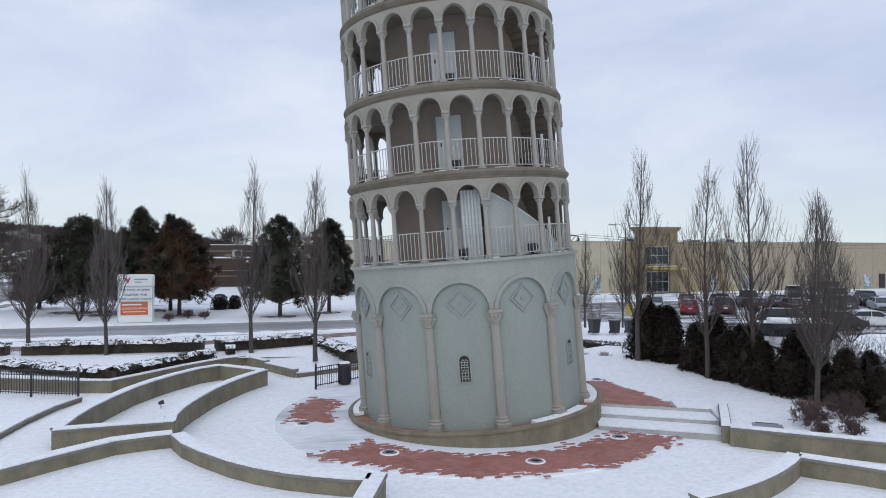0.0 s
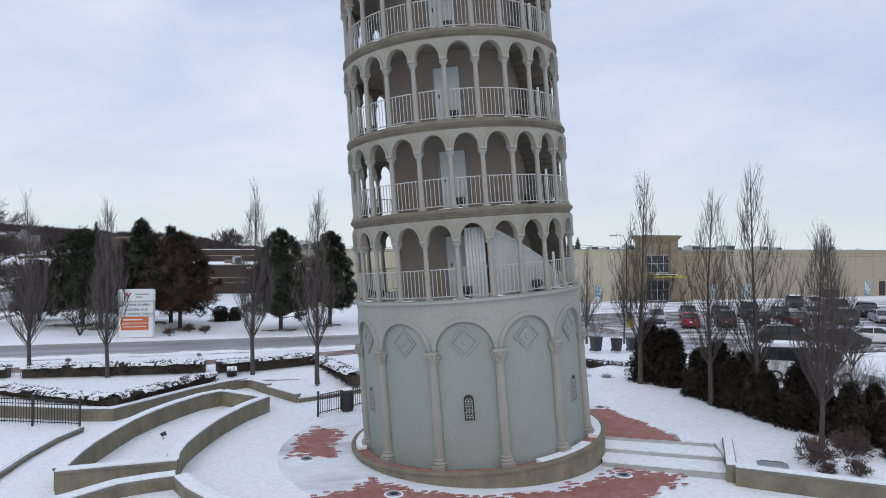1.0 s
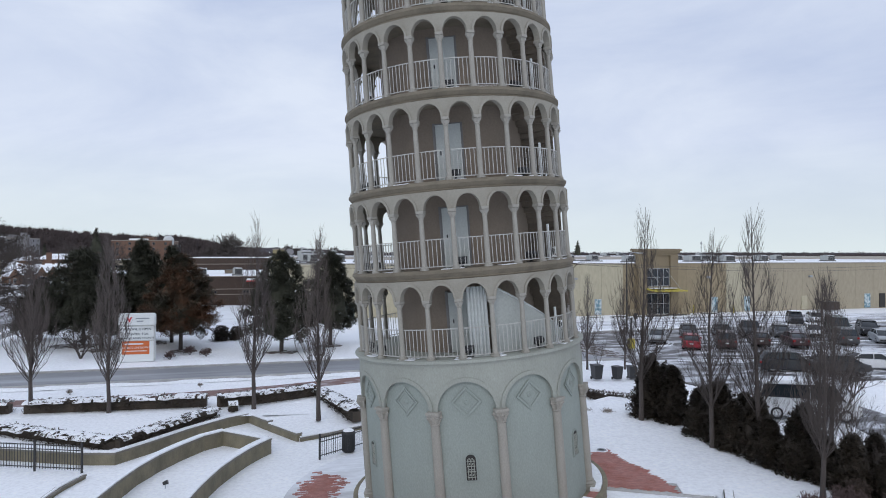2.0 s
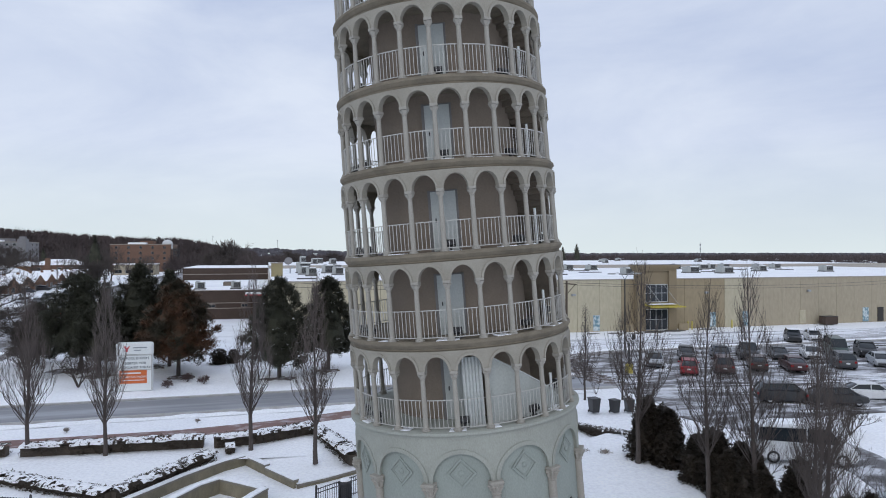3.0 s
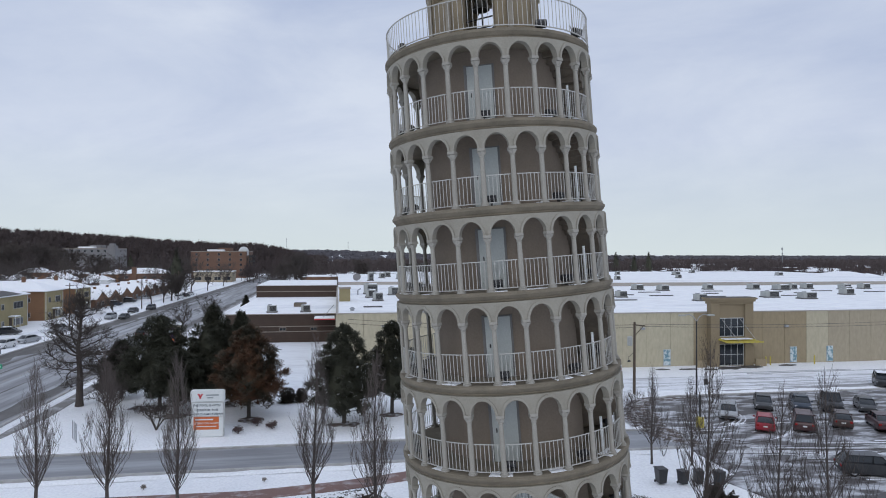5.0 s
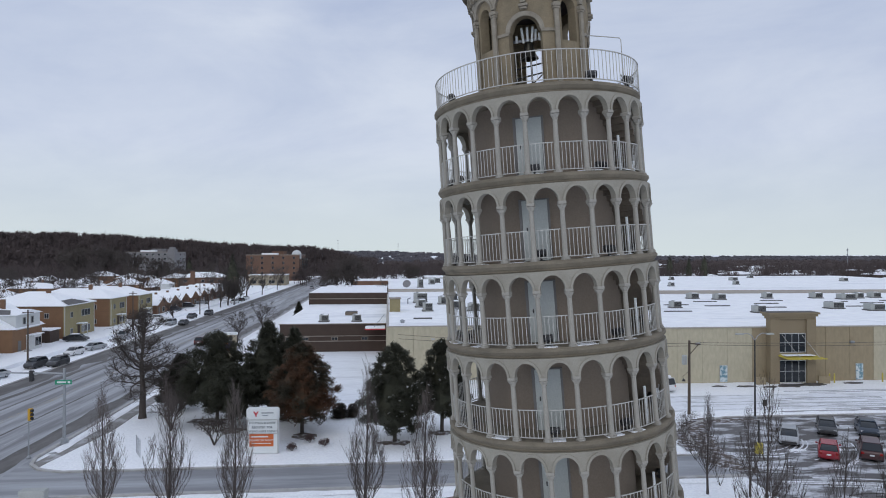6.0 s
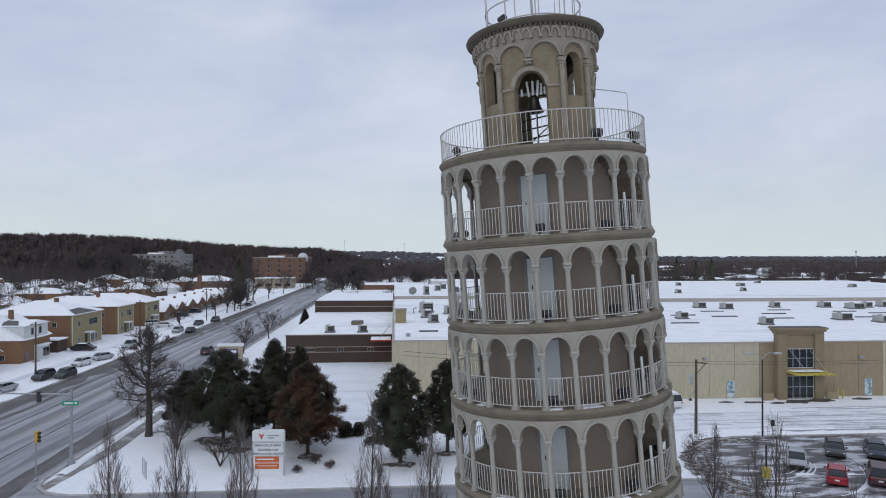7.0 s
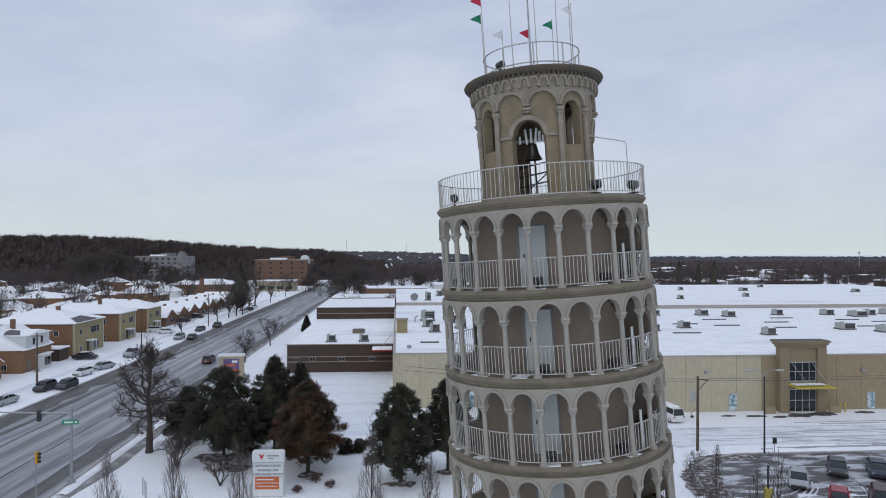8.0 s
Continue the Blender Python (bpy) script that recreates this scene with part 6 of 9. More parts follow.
part("entry_canopy", Geo().box(-9.5, 93.4, 4.15, 3.6, 3.2, 0.22, bevel=0.05), LOGO_RED, hall, "red-edged entry canopy under snow")
part("canopy_snow", Geo().box(-9.5, 93.3, 4.38, 3.5, 3.2, 0.22, bevel=0.06), SNOW, hall)
part("stay_rod", Geo().tube([(-9.8, 92.4, 4.5), (-7.9, 96.5, 6.4)], 0.05, 6), GREY_METAL, hall)
for x, y in ((-19.0, 98.5), (-13.0, 98.5)):
    roof_unit(x, y, 5.0, 1.6, 1.5, 1.1)
sk = thing("skylight", "low brown skylight box on the hall roof", "skylight", pose(-14.7, 111.5, 5.0))
part("curb", Geo().box(0, 0, -0.05, 2.4, 2.2, 0.75), STAIR, sk)
part("skylight_pane", Geo().box(0, 0, 0.70, 2.1, 1.9, 0.06), SHINGLE, sk)

for lab, x, y, w, d, h, m in (("distant low brown building with snowy roof", -18.0, 232.0, 26, 18, 4.5, BROWN_BRICK), ("distant low pale building with snowy roof", 10.0, 236.0, 22, 20, 5, GREY_RENDER), ("distant low brick shop with snowy roof", -8.0, 286.0, 30, 18, 5, TAN_BRICK), ("distant shop with white roof sign", 24.0, 300.0, 26, 18, 6, SIDING), ("distant shop with pale canopy by the street", -74.0, 352.0, 20, 14, 5.5, MALL_GREY)):
    b = thing("low_building", lab, "building", pose(x, y, 0))
    part("wall", Geo().box(0, 0, -0.2, w, d, h + 0.2), m, b)
    part("roof", Geo().box(0, 0, h, w + 0.4, d + 0.4, 0.35, bevel=0.05), SNOW, b)
    for q in range(4):
        window(b, pose(-w / 2 + w * (q + 0.5) / 4, -d / 2 - 0.03, 1.0, 0, 0, -90), w / 6, 1.8, mullions=1)
rng = random.Random(8)
for i in range(46):
    x, y = rng.uniform(70, 520), rng.uniform(270, 620)
    w, d, h = rng.uniform(10, 30), rng.uniform(9, 16), rng.uniform(3.2, 6)
    b = thing("low_building", rng.choice(("far building with a snowy roof among bare trees", "far low house with a white roof")), "building", pose(x, y, 0, 0, 0, rng.uniform(-15, 15)), group="far buildings")
    part("wall", Geo().box(0, 0, -0.2, w, d, h + 0.2), rng.choice((TAN_BRICK, GREY_RENDER, BROWN_BRICK, SIDING)), b)
    part("roof", hip_roof(d, w, 1.6) if i % 2 else Geo().box(0, 0, 0, w + 0.4, d + 0.4, 0.35), SNOW, b, at=pose(w / 2, -d / 2, h) if i % 2 else pose(0, 0, h))
    window(b, pose(0, -d / 2 - 0.03, 1.0, 0, 0, -90), w / 3, 1.5, mullions=2)


def block(label, x0, x1, y, d, h, material, floors, bays, frame_m, share=0.42):
    b = thing("apartment_block", label, "apartment building")
    w = x1 - x0
    part("wall", Geo().box((x0 + x1) / 2, y + d / 2, -0.2, w, d, h + 0.2), material, b)
    part("roof", Geo().box((x0 + x1) / 2, y + d / 2, h, w + 0.3, d + 0.3, 0.4), FASCIA, b)
    part("roof_house", Geo().box(x0 + w * 0.55, y + d * 0.5, h + 0.4, w * 0.22, d * 0.4, 2.2), material, b)
    part("roof_snow", Geo().box(x0 + w * 0.42, y + d * 0.3, h + 0.4, w * 0.3, d * 0.4, 1.1, bevel=0.2), SNOW, b)
    for f in range(floors):
        for q in range(bays):
            window(b, pose(x0 + w * (q + 0.5) / bays, y - 0.04, h * (f + 0.28) / floors, 0, 0, -90), w / bays * share, h / floors * 0.46, mullions=1, frame_mat=frame_m)
        for q in range(3):
            window(b, pose(x1 + 0.04, y + d * (q + 0.5) / 3, h * (f + 0.28) / floors), 2.0, h / floors * 0.5, mullions=1, frame_mat=frame_m)
    return b


apt = block("distant brown brick apartment block with a domed stair tower", -98.0, -64.5, 405.0, 32.0, 16.4, APT_BRICK, 5, 5, GREY_RENDER, 0.2)
part("stair_tower", Geo().lathe([(3.1, 14.2), (3.1, 17.0), (3.25, 17.2), (3.05, 17.6), (2.5, 18.7), (1.4, 19.5), (0.0, 19.8)], 20, -66.8, 410.0), SIDING, apt, "round stair tower with a pale dome", 40)
for k in range(4):
    y = 408.0 + 8.2 * k
    for f in range(1, 5):
        bal = part("balcony", Geo().box(-63.6, y, 3.28 * f, 1.8, 4.6, 0.2), BLACK_METAL, apt, "dark iron balcony")
        g = Geo().box(-62.76, y, 3.28 * f + 0.95, 0.12, 4.6, 0.12)
        for q in range(9):
            g.box(-62.76, y - 2.2 + 0.55 * q, 3.28 * f + 0.2, 0.09, 0.09, 0.8)
        part("railing", g, BLACK_METAL, bal)
    for dy in (-2.3, 2.3):
        part("post", Geo().box(-62.8, y + dy, -0.2, 0.25, 0.25, 14.6), BLACK_METAL, apt)
grey = block("distant grey rendered apartment block among bare trees", -190.0, -157.0, 450.0, 26.0, 18.4, GREY_RENDER, 6, 8, WHITE_METAL)
part("corner_tower", Geo().box(-159.2, 453.0, 0.0, 4.8, 6.4, 20.6).box(-159.2, 453.0, 20.6, 3.0, 4.2, 1.5), GREY_RENDER, grey, "raised end pier")
long_house = thing("brick_house", "long brown brick house with a snowy roof behind the row houses", "house", pose(-95.5, 300.0, 0, 0, 0, 3))
part("wall", Geo().box(0, 0, -0.2, 20.0, 11.0, 6.6), APT_BRICK, long_house)
part("roof", hip_roof(11.6, 20.6, 2.3), SNOW, long_house, at=pose(10.3, -5.8, 6.4))
part("chimney", Geo().box(-4.0, -5.9, 0.0, 2.0, 0.9, 9.2), APT_BRICK, long_house)
for x in (-7.5, 0.5, 4.5, 8.0):
    window(long_house, pose(x, -5.54, 3.9, 0, 0, -90), 1.5, 1.3, mullions=1)
ps = thing("pylon_sign", "purple and orange roadside shop sign with white cap", "sign", pose(-35.1, 90.5, 0))
part("sign_post", Geo().box(0, 0.05, -0.2, 4.1, 0.6, 3.97), MALL_GREY, ps)
part("cap", Geo().box(0, 0, 3.75, 4.4, 1.0, 0.4, bevel=0.05), SIGN_WHITE, ps)
fc = part("face", Geo().box(0, -0.28, 1.0, 2.6, 0.12, 2.3), PURPLE, ps)
part("orange_panel", Geo().box(0, -0.36, 1.1, 2.4, 0.06, 0.5), SIGN_ORANGE, fc)
part("lettering_bar", Geo().box(-0.2, -0.36, 2.1, 1.8, 0.05, 0.3), SIGN_ORANGE, fc)
part("small_print", Geo().box(0.6, -0.36, 2.65, 0.9, 0.05, 0.4), SIGN_WHITE, fc)

# ---- trees, hedges, shrubs ----
def twig(g, p, d, length, rad, rng, bend=0.12, n=3, segs=2, tip=0.35):
    """A tapering branch that wanders a little; returns points along it."""
    pts, rads = [Vector(p)], [rad]
    v = Vector(d).normalized()
    for i in range(segs):
        v = (v + Vector((rng.uniform(-bend, bend), rng.uniform(-bend, bend), rng.uniform(-bend * 0.5, bend)))).normalized()
        pts.append(pts[-1] + v * (length / segs))
        rads.append(rad * (1 - (1 - tip) * (i + 1) / segs))
    g.tube(pts, rads, n, caps=False)
    return pts, v


def columnar_tree(label, height, radius, seed, bark, n=54, fine=1.0):
    """An upright bare street tree: one leader, steep branches that fill a slim spindle."""
    rng = random.Random(seed)
    root = thing("tree", label, "tree", group="bare street trees")
    tr, cr = Geo(), Geo()
    k = height / 10.0
    sway = [(0.0, 0.0), (0.02, 0.0), (0.05 * rng.uniform(-1, 1), 0.04), (0.12 * rng.uniform(-1, 1), 0.12 * rng.uniform(-1, 1)), (0.2 * rng.uniform(-1, 1), 0.2 * rng.uniform(-1, 1))]
    zs = [-0.1, 0.6, 2.0 * k, height * 0.55, height]
    tr.tube([(x, y, z) for (x, y), z in zip(sway, zs)], [0.135 * k, 0.115 * k, 0.095 * k, 0.042 * k, 0.006], 8)
    low = height * 0.17

    def reach(z):
        u = (z - low) / (height - low)
        return radius * (0.30 + 2.8 * u if u < 0.25 else max(0.06, (1 - (u - 0.25) / 0.75) ** 1.35))

    def axis(z):
        for i in range(4):
            if z <= zs[i + 1] or i == 3:
                f = (z - zs[i]) / (zs[i + 1] - zs[i])
                return Vector((sway[i][0] + (sway[i + 1][0] - sway[i][0]) * f, sway[i][1] + (sway[i + 1][1] - sway[i][1]) * f, z))

    for i in range(n):
        u = (i + rng.random()) / n
        z = low + (height * 0.88 - low) * u ** 1.7
        ang = i * 2.399 + rng.uniform(-0.5, 0.5)
        share = rng.uniform(0.35, 1.08)
        ln = min(height * rng.uniform(0.84, 0.98) - z, rng.uniform(0.20, 0.46) * height * (1.05 - 0.5 * u))
        ln = max(0.5, ln)
        steep = math.tan(radians(rng.uniform(22, 36)))
        pts, rads = [axis(z)], [(0.021 if n > 49 else 0.026) * k * (1.15 - 0.6 * u)]
        segs = 6
        for j in range(1, segs + 1):
            zz = z + ln * j / segs
            r = min(steep * (zz - z), reach(zz) * share) * (1 + rng.uniform(-0.08, 0.08))
            a2 = ang + 0.10 * math.sin(j * 1.7 + i)
            pts.append(axis(min(zz, height)) + Vector((math.cos(a2) * r, math.sin(a2) * r, zz - min(zz, height))))
            rads.append(rads[0] * (1 - 0.80 * j / segs))
        (tr if ln > 2.6 else cr).tube(pts, rads, 4 if ln > 2.6 else 3, caps=False)
        for q in range(int((5 + ln * 4.0) * fine * (1.1 - 0.65 * u))):
            s = rng.uniform(0.12, 1.0) * segs
            j = min(segs - 1, int(s))
            p = pts[j].lerp(pts[j + 1], s - j)
            a2 = ang + rng.uniform(-1.5, 1.5)
            o2 = rng.uniform(0.12, 0.5)
            l2 = rng.uniform(0.3, 0.95)
            bp2, _ = twig(cr, p, Vector((math.cos(a2) * o2, math.sin(a2) * o2, 1.0)), l2, 0.0075, rng, 0.12, 3, 2, 0.4)
            if q % 2:
                twig(cr, bp2[1], Vector((math.cos(a2 + 1.3) * o2, math.sin(a2 + 1.3) * o2, 0.9)), l2 * 0.6, 0.0058, rng, 0.15, 3, 1, 0.5)
    part("trunk", tr.raw("trunk", BARK), None, root)
    part("crown", cr.raw("crown", bark), None, root, "dense upright bare twigs")
    return root


def spreading_tree(label, height, width, seed, bark, trunk_r=0.35, fork=0.25, dense=1.0, levels=4, name="tree", stems=1, thin=0.011, lead=1):
    """A bare tree with wide forking limbs, or a many-stemmed shrub."""
    rng = random.Random(seed)
    root = thing(name, label, "tree" if name == "tree" else "shrub")
    tr, cr = Geo(), Geo()

    def grow(p, d, ln, rad, lev):
        g = tr if lev >= levels - 1 else cr
        segs = 3 if lev > 1 else 2
        pts, v = twig(g, p, d, ln, rad, rng, 0.05 if lev == levels and stems == 1 else 0.2, 7 if lev == levels else (4 if lev >= levels - 1 else 3), segs, 0.55)
        if lev == 0:
            return
        kids = int((3 + rng.random() * 2.2) * dense) if lev < levels else int(7 * dense)
        for i in range(kids):
            s = rng.uniform(0.35, 1.0) if lev < levels else rng.uniform(0.55, 1.0)
            j = min(segs - 1, int(s * segs))
            q = pts[j].lerp(pts[j + 1], s * segs - j)
            ang = rng.uniform(0, 6.28)
            sp = rng.uniform(0.55, 1.15)
            u = v.cross(Vector((math.cos(ang), math.sin(ang), 0.1))).normalized()
            dd = (v * 1.0 + u * sp + Vector((0, 0, 0.12))).normalized()
            dd.x *= width
            dd.y *= width
            grow(q, dd, ln * rng.uniform(0.55, 0.78), max(thin, rad * rng.uniform(0.38, 0.6)), lev - 1)
        if stems == 1 and lead > 0 and lev == levels:
            q, vv, l2, r2 = pts[-1], v, ln * 0.62, rad * 0.52
            for i in range(3):
                tp, vv = twig(tr, q, vv * 0.5 + Vector((rng.uniform(-0.16, 0.16), rng.uniform(-0.16, 0.16), 0.9)), l2, r2, rng, 0.08, 6, 2, 0.65)
                for b in range(int(8 * dense)):
                    a = rng.uniform(0, 6.28)
                    w = tp[0].lerp(tp[-1], rng.random())
                    grow(w, Vector((math.cos(a) * width, math.sin(a) * width, rng.uniform(0.15, 0.7))), ln * rng.uniform(0.75, 1.05) * (1 - 0.22 * i), r2 * 0.5, lev - 1 if i < 2 else lev - 2)
                q, l2, r2 = tp[-1], l2 * 0.85, r2 * 0.6
        elif lev == levels or lev == levels - 1:
            grow(pts[-1], (v + Vector((rng.uniform(-0.2, 0.2), rng.uniform(-0.2, 0.2), 0.3))), ln * 0.7, rad * 0.55, lev - 1)
    for sidx in range(stems):
        a = sidx * 6.28 / stems + rng.uniform(-0.3, 0.3)
        d = (0.0, 0.0, 1.0) if stems == 1 else (math.cos(a) * 0.55, math.sin(a) * 0.55, 1.0)
        grow((0, 0, -0.1), d, height * (fork if stems == 1 else 0.4), trunk_r, levels)
    part("trunk", tr.raw("trunk", bark), None, root)
    part("crown", cr.raw("crown", bark), None, root, "forking bare branches")
    return root


def leader_tree(label, height, spread_r, seed, bark, limbs=30, thin=0.014):
    """A bare oak: one stout trunk, level crooked limbs that zigzag and fork, filling a broad round crown."""
    rng = random.Random(seed)
    root = thing("tree", label, "tree")
    tr, cr = Geo(), Geo()
    tops = [(0.0, 0.0, -0.1), (0.02, 0.0, 0.5), (0.06, 0.05, height * 0.3), (-0.10, 0.14, height * 0.52), (0.12, 0.02, height * 0.72), (-0.08, -0.1, height * 0.88), (0.1, 0.0, height)]
    tr.tube(tops, [0.46, 0.37, 0.28, 0.20, 0.12, 0.06, 0.012], 9)
    for i in range(limbs):
        u = (i + rng.random() * 0.9) / limbs
        z = height * (0.28 + 0.66 * u ** 1.1)
        ln = spread_r * (0.62 + 0.38 * math.sin(min(1.0, u * 3.2) * 1.57)) * math.sqrt(max(0.04, 1 - u ** 1.7)) * rng.uniform(0.55, 1.1)
        a = i * 2.399 + rng.uniform(-0.7, 0.7)
        climb = rng.uniform(-0.10, 0.45) + 0.9 * u * u
        pts, p, v = [], Vector((0.03, 0.05, z)), Vector((math.cos(a), math.sin(a), climb)).normalized()
        segs = 9
        for j in range(segs + 1):
            pts.append(p.copy())
            v = (v + Vector((rng.uniform(-0.42, 0.42), rng.uniform(-0.42, 0.42), rng.uniform(-0.24, 0.32)))).normalized()
            p = p + v * ln * 1.12 / segs
        rad = 0.026 + 0.018 * ln
        tr.tube(pts, [rad * (1 - 0.82 * j / segs) for j in range(segs + 1)], 5, caps=False)
        for b in range(int(6 + ln * 3.6)):
            f = rng.uniform(0.25, 1.0) * segs
            j = min(segs - 1, int(f))
            q = pts[j].lerp(pts[j + 1], f - j)
            out = (pts[j + 1] - pts[j]).normalized()
            side = Vector((rng.uniform(-1, 1), rng.uniform(-1, 1), rng.uniform(-0.6, 0.9)))
            l2 = (0.35 + ln * rng.uniform(0.12, 0.36)) * (1.15 - 0.5 * f / segs)
            bp, bv = twig(cr, q, out * 0.6 + side, l2, max(thin, rad * 0.34), rng, 0.40, 3, 3, 0.5)
            for t2 in range(6):
                k = rng.uniform(0.25, 1.0) * 3
                kk = min(2, int(k))
                w = Vector((rng.uniform(-1, 1), rng.uniform(-1, 1), rng.uniform(-0.5, 0.8)))
                tp, tv = twig(cr, bp[kk].lerp(bp[kk + 1], k - kk), bv * 0.5 + w, l2 * rng.uniform(0.3, 0.6), thin * 0.8, rng, 0.35, 3, 2, 0.5)
                twig(cr, tp[1], tv + Vector((rng.uniform(-1, 1), rng.uniform(-1, 1), 0.2)), l2 * 0.28, thin * 0.65, rng, 0.3, 3, 1, 0.5)
    part("trunk", tr.raw("trunk", bark), None, root)
    part("crown", cr.raw("crown", bark), None, root, "level crooked limbs and fine twigs")
    return root


def tuft(g, c, size, rng, n=12, flat=0.6, slim=0.20):
    """A clump of short needle blades round a point."""
    for i in range(n):
        a, b = rng.uniform(0, 6.28), rng.uniform(-0.5, 1.0)
        d = Vector((math.cos(a), math.sin(a), b * flat)).normalized() * size * rng.uniform(0.6, 1.15)
        w = Vector((-d.y, d.x, rng.uniform(-0.3, 0.3) * size)).normalized() * size * slim
        o = c + Vector((rng.uniform(-1, 1), rng.uniform(-1, 1), rng.uniform(-1, 1))) * size * 0.35
        k = len(g.v)
        g.v += [tuple(o - w * 0.6), tuple(o + w * 0.6), tuple(o + d * 0.6 + w), tuple(o + d), tuple(o + d * 0.6 - w)]
        g.f.append((k, k + 1, k + 2, k + 3, k + 4))


def conifer(label, height, radius, seed, needles, first=0.10, snow=0.0, ragged=0.3, tufts=2300, taper=0.62):
    """An evergreen: trunk, boughs, and a lobed crown of needle tufts that open to gaps between the boughs."""
    rng = random.Random(seed)
    root = thing("pine_tree", label, "tree")
    tr, cr, sn = Geo(), Geo(), Geo()
    tr.tube([(0, 0, -0.1), (0.05, 0.0, height * 0.5), (0, 0, height * 0.95)], [0.20, 0.13, 0.02], 8)
    lobes = []
    count = 84
    for i in range(count):
        u = ((i + 0.5) / count) ** 0.85
        a = i * 2.399 + rng.uniform(-0.4, 0.4)
        low = min(1.0, 0.55 + u / 0.14)
        reach = radius * low * max(0.0, 1 - u ** 1.5) ** taper * (1 - ragged * rng.random())
        z = height * (first + (0.97 - first) * u)
        size = (0.28 + 0.30 * (1 - u)) * radius * 0.36 * rng.uniform(0.8, 1.25)
        r = max(0.0, reach - size * 0.6)
        rise = 0.16 * r
        c = Vector((math.cos(a) * r, math.sin(a) * r, min(height - size * 0.5, z + rise)))
        lobes.append((c, size, u))
        tr.tube([(0, 0, z), tuple(c)], [0.05 * (1.1 - u) + 0.008, 0.01], 3, caps=False)
    weight = [sz ** 1.6 for _, sz, _ in lobes]
    total = sum(weight)
    for (c, size, u), w in zip(lobes, weight):
        for q in range(max(8, int(tufts * w / total))):
            d = Vector((rng.gauss(0, 1), rng.gauss(0, 1), rng.gauss(0, 0.75))).normalized() * size * rng.uniform(0.35, 1.05)
            d.z = d.z * 0.8
            p = c + d
            tuft(cr, p, rng.uniform(0.26, 0.44), rng, 15, 1.0, 0.085)
            if snow and d.z > 0 and rng.random() < snow * (1.1 - u):
                tuft(sn, p + Vector((0, 0, 0.10)), 0.20, rng, 5, 0.15)
    heart = Geo().lathe([(0.15, height * (first + 0.03)), (radius * 0.38, height * (first + 0.09)), (radius * 0.46, height * 0.32), (radius * 0.36, height * 0.6), (radius * 0.16, height * 0.8), (0.02, height * 0.9)], 14)
    heart.v = [(x * (1 + 0.35 * lump(x, z, 0.9, seed)), y * (1 + 0.35 * lump(y, z, 0.9, seed)), z) for x, y, z in heart.v]
    part("trunk", tr.raw("trunk", BARK_DARK), None, root)
    part("inner_foliage", heart, needles, root)
    part("crown", cr.raw("crown", needles), None, root, "dense needle tufts with gaps")
    if snow:
        part("crown_snow", sn.raw("crown_snow", SNOW), None, root, "snow caught in the boughs")
    return root


def bush(label, w, d, h, seed, foliage, snow=0.0, name="bush", size=0.17, density=60, taper=0.35):
    """A dense evergreen bush: clipped or loose, built of small tufts round a dark heart."""
    rng = random.Random(seed)
    root = thing(name, label, "bush")
    g, core_g, sn = Geo(), Geo(), Geo()
    core_g.lathe([(0.30, -0.1), (0.34, h * 0.3), (0.30, h * 0.6), (0.12, h * 0.88), (0.0, h * 0.92)], 10)
    core_g.v = [(x * w * 0.75, y * d * 0.75, z * 0.9) for x, y, z in core_g.v]
    n = int(density * (w + d) * h)
    for i in range(n):
        u = rng.random()
        a = rng.uniform(0, 6.283)
        k = (1 - taper * u) * (1.0 if u < 0.75 else math.sqrt(max(0.0, 1 - ((u - 0.75) / 0.27) ** 2))) * (0.76 + 0.34 * lump(math.cos(a) * 2 + u * 3, math.sin(a) * 2 + u * 2, 1.7, seed)) * rng.uniform(0.7, 1.08)
        c = Vector((math.cos(a) * w / 2 * k, math.sin(a) * d / 2 * k, u * h * (0.94 + 0.12 * lump(math.cos(a) * 3, math.sin(a) * 3, 1.0, seed))))
        tuft(g, c, size * rng.uniform(0.8, 1.4), rng, 7, 1.0)
        if snow and rng.random() < snow and u > 0.2:
            tuft(sn, c + Vector((0, 0, 0.08)), size * 0.8, rng, 4, 0.15)
    part("heart", core_g, foliage, root)
    part("foliage", g.raw("foliage", foliage), None, root)
    if snow:
        part("bush_snow", sn.raw("bush_snow", SNOW), None, root, "snow caught on the bush")
    return root


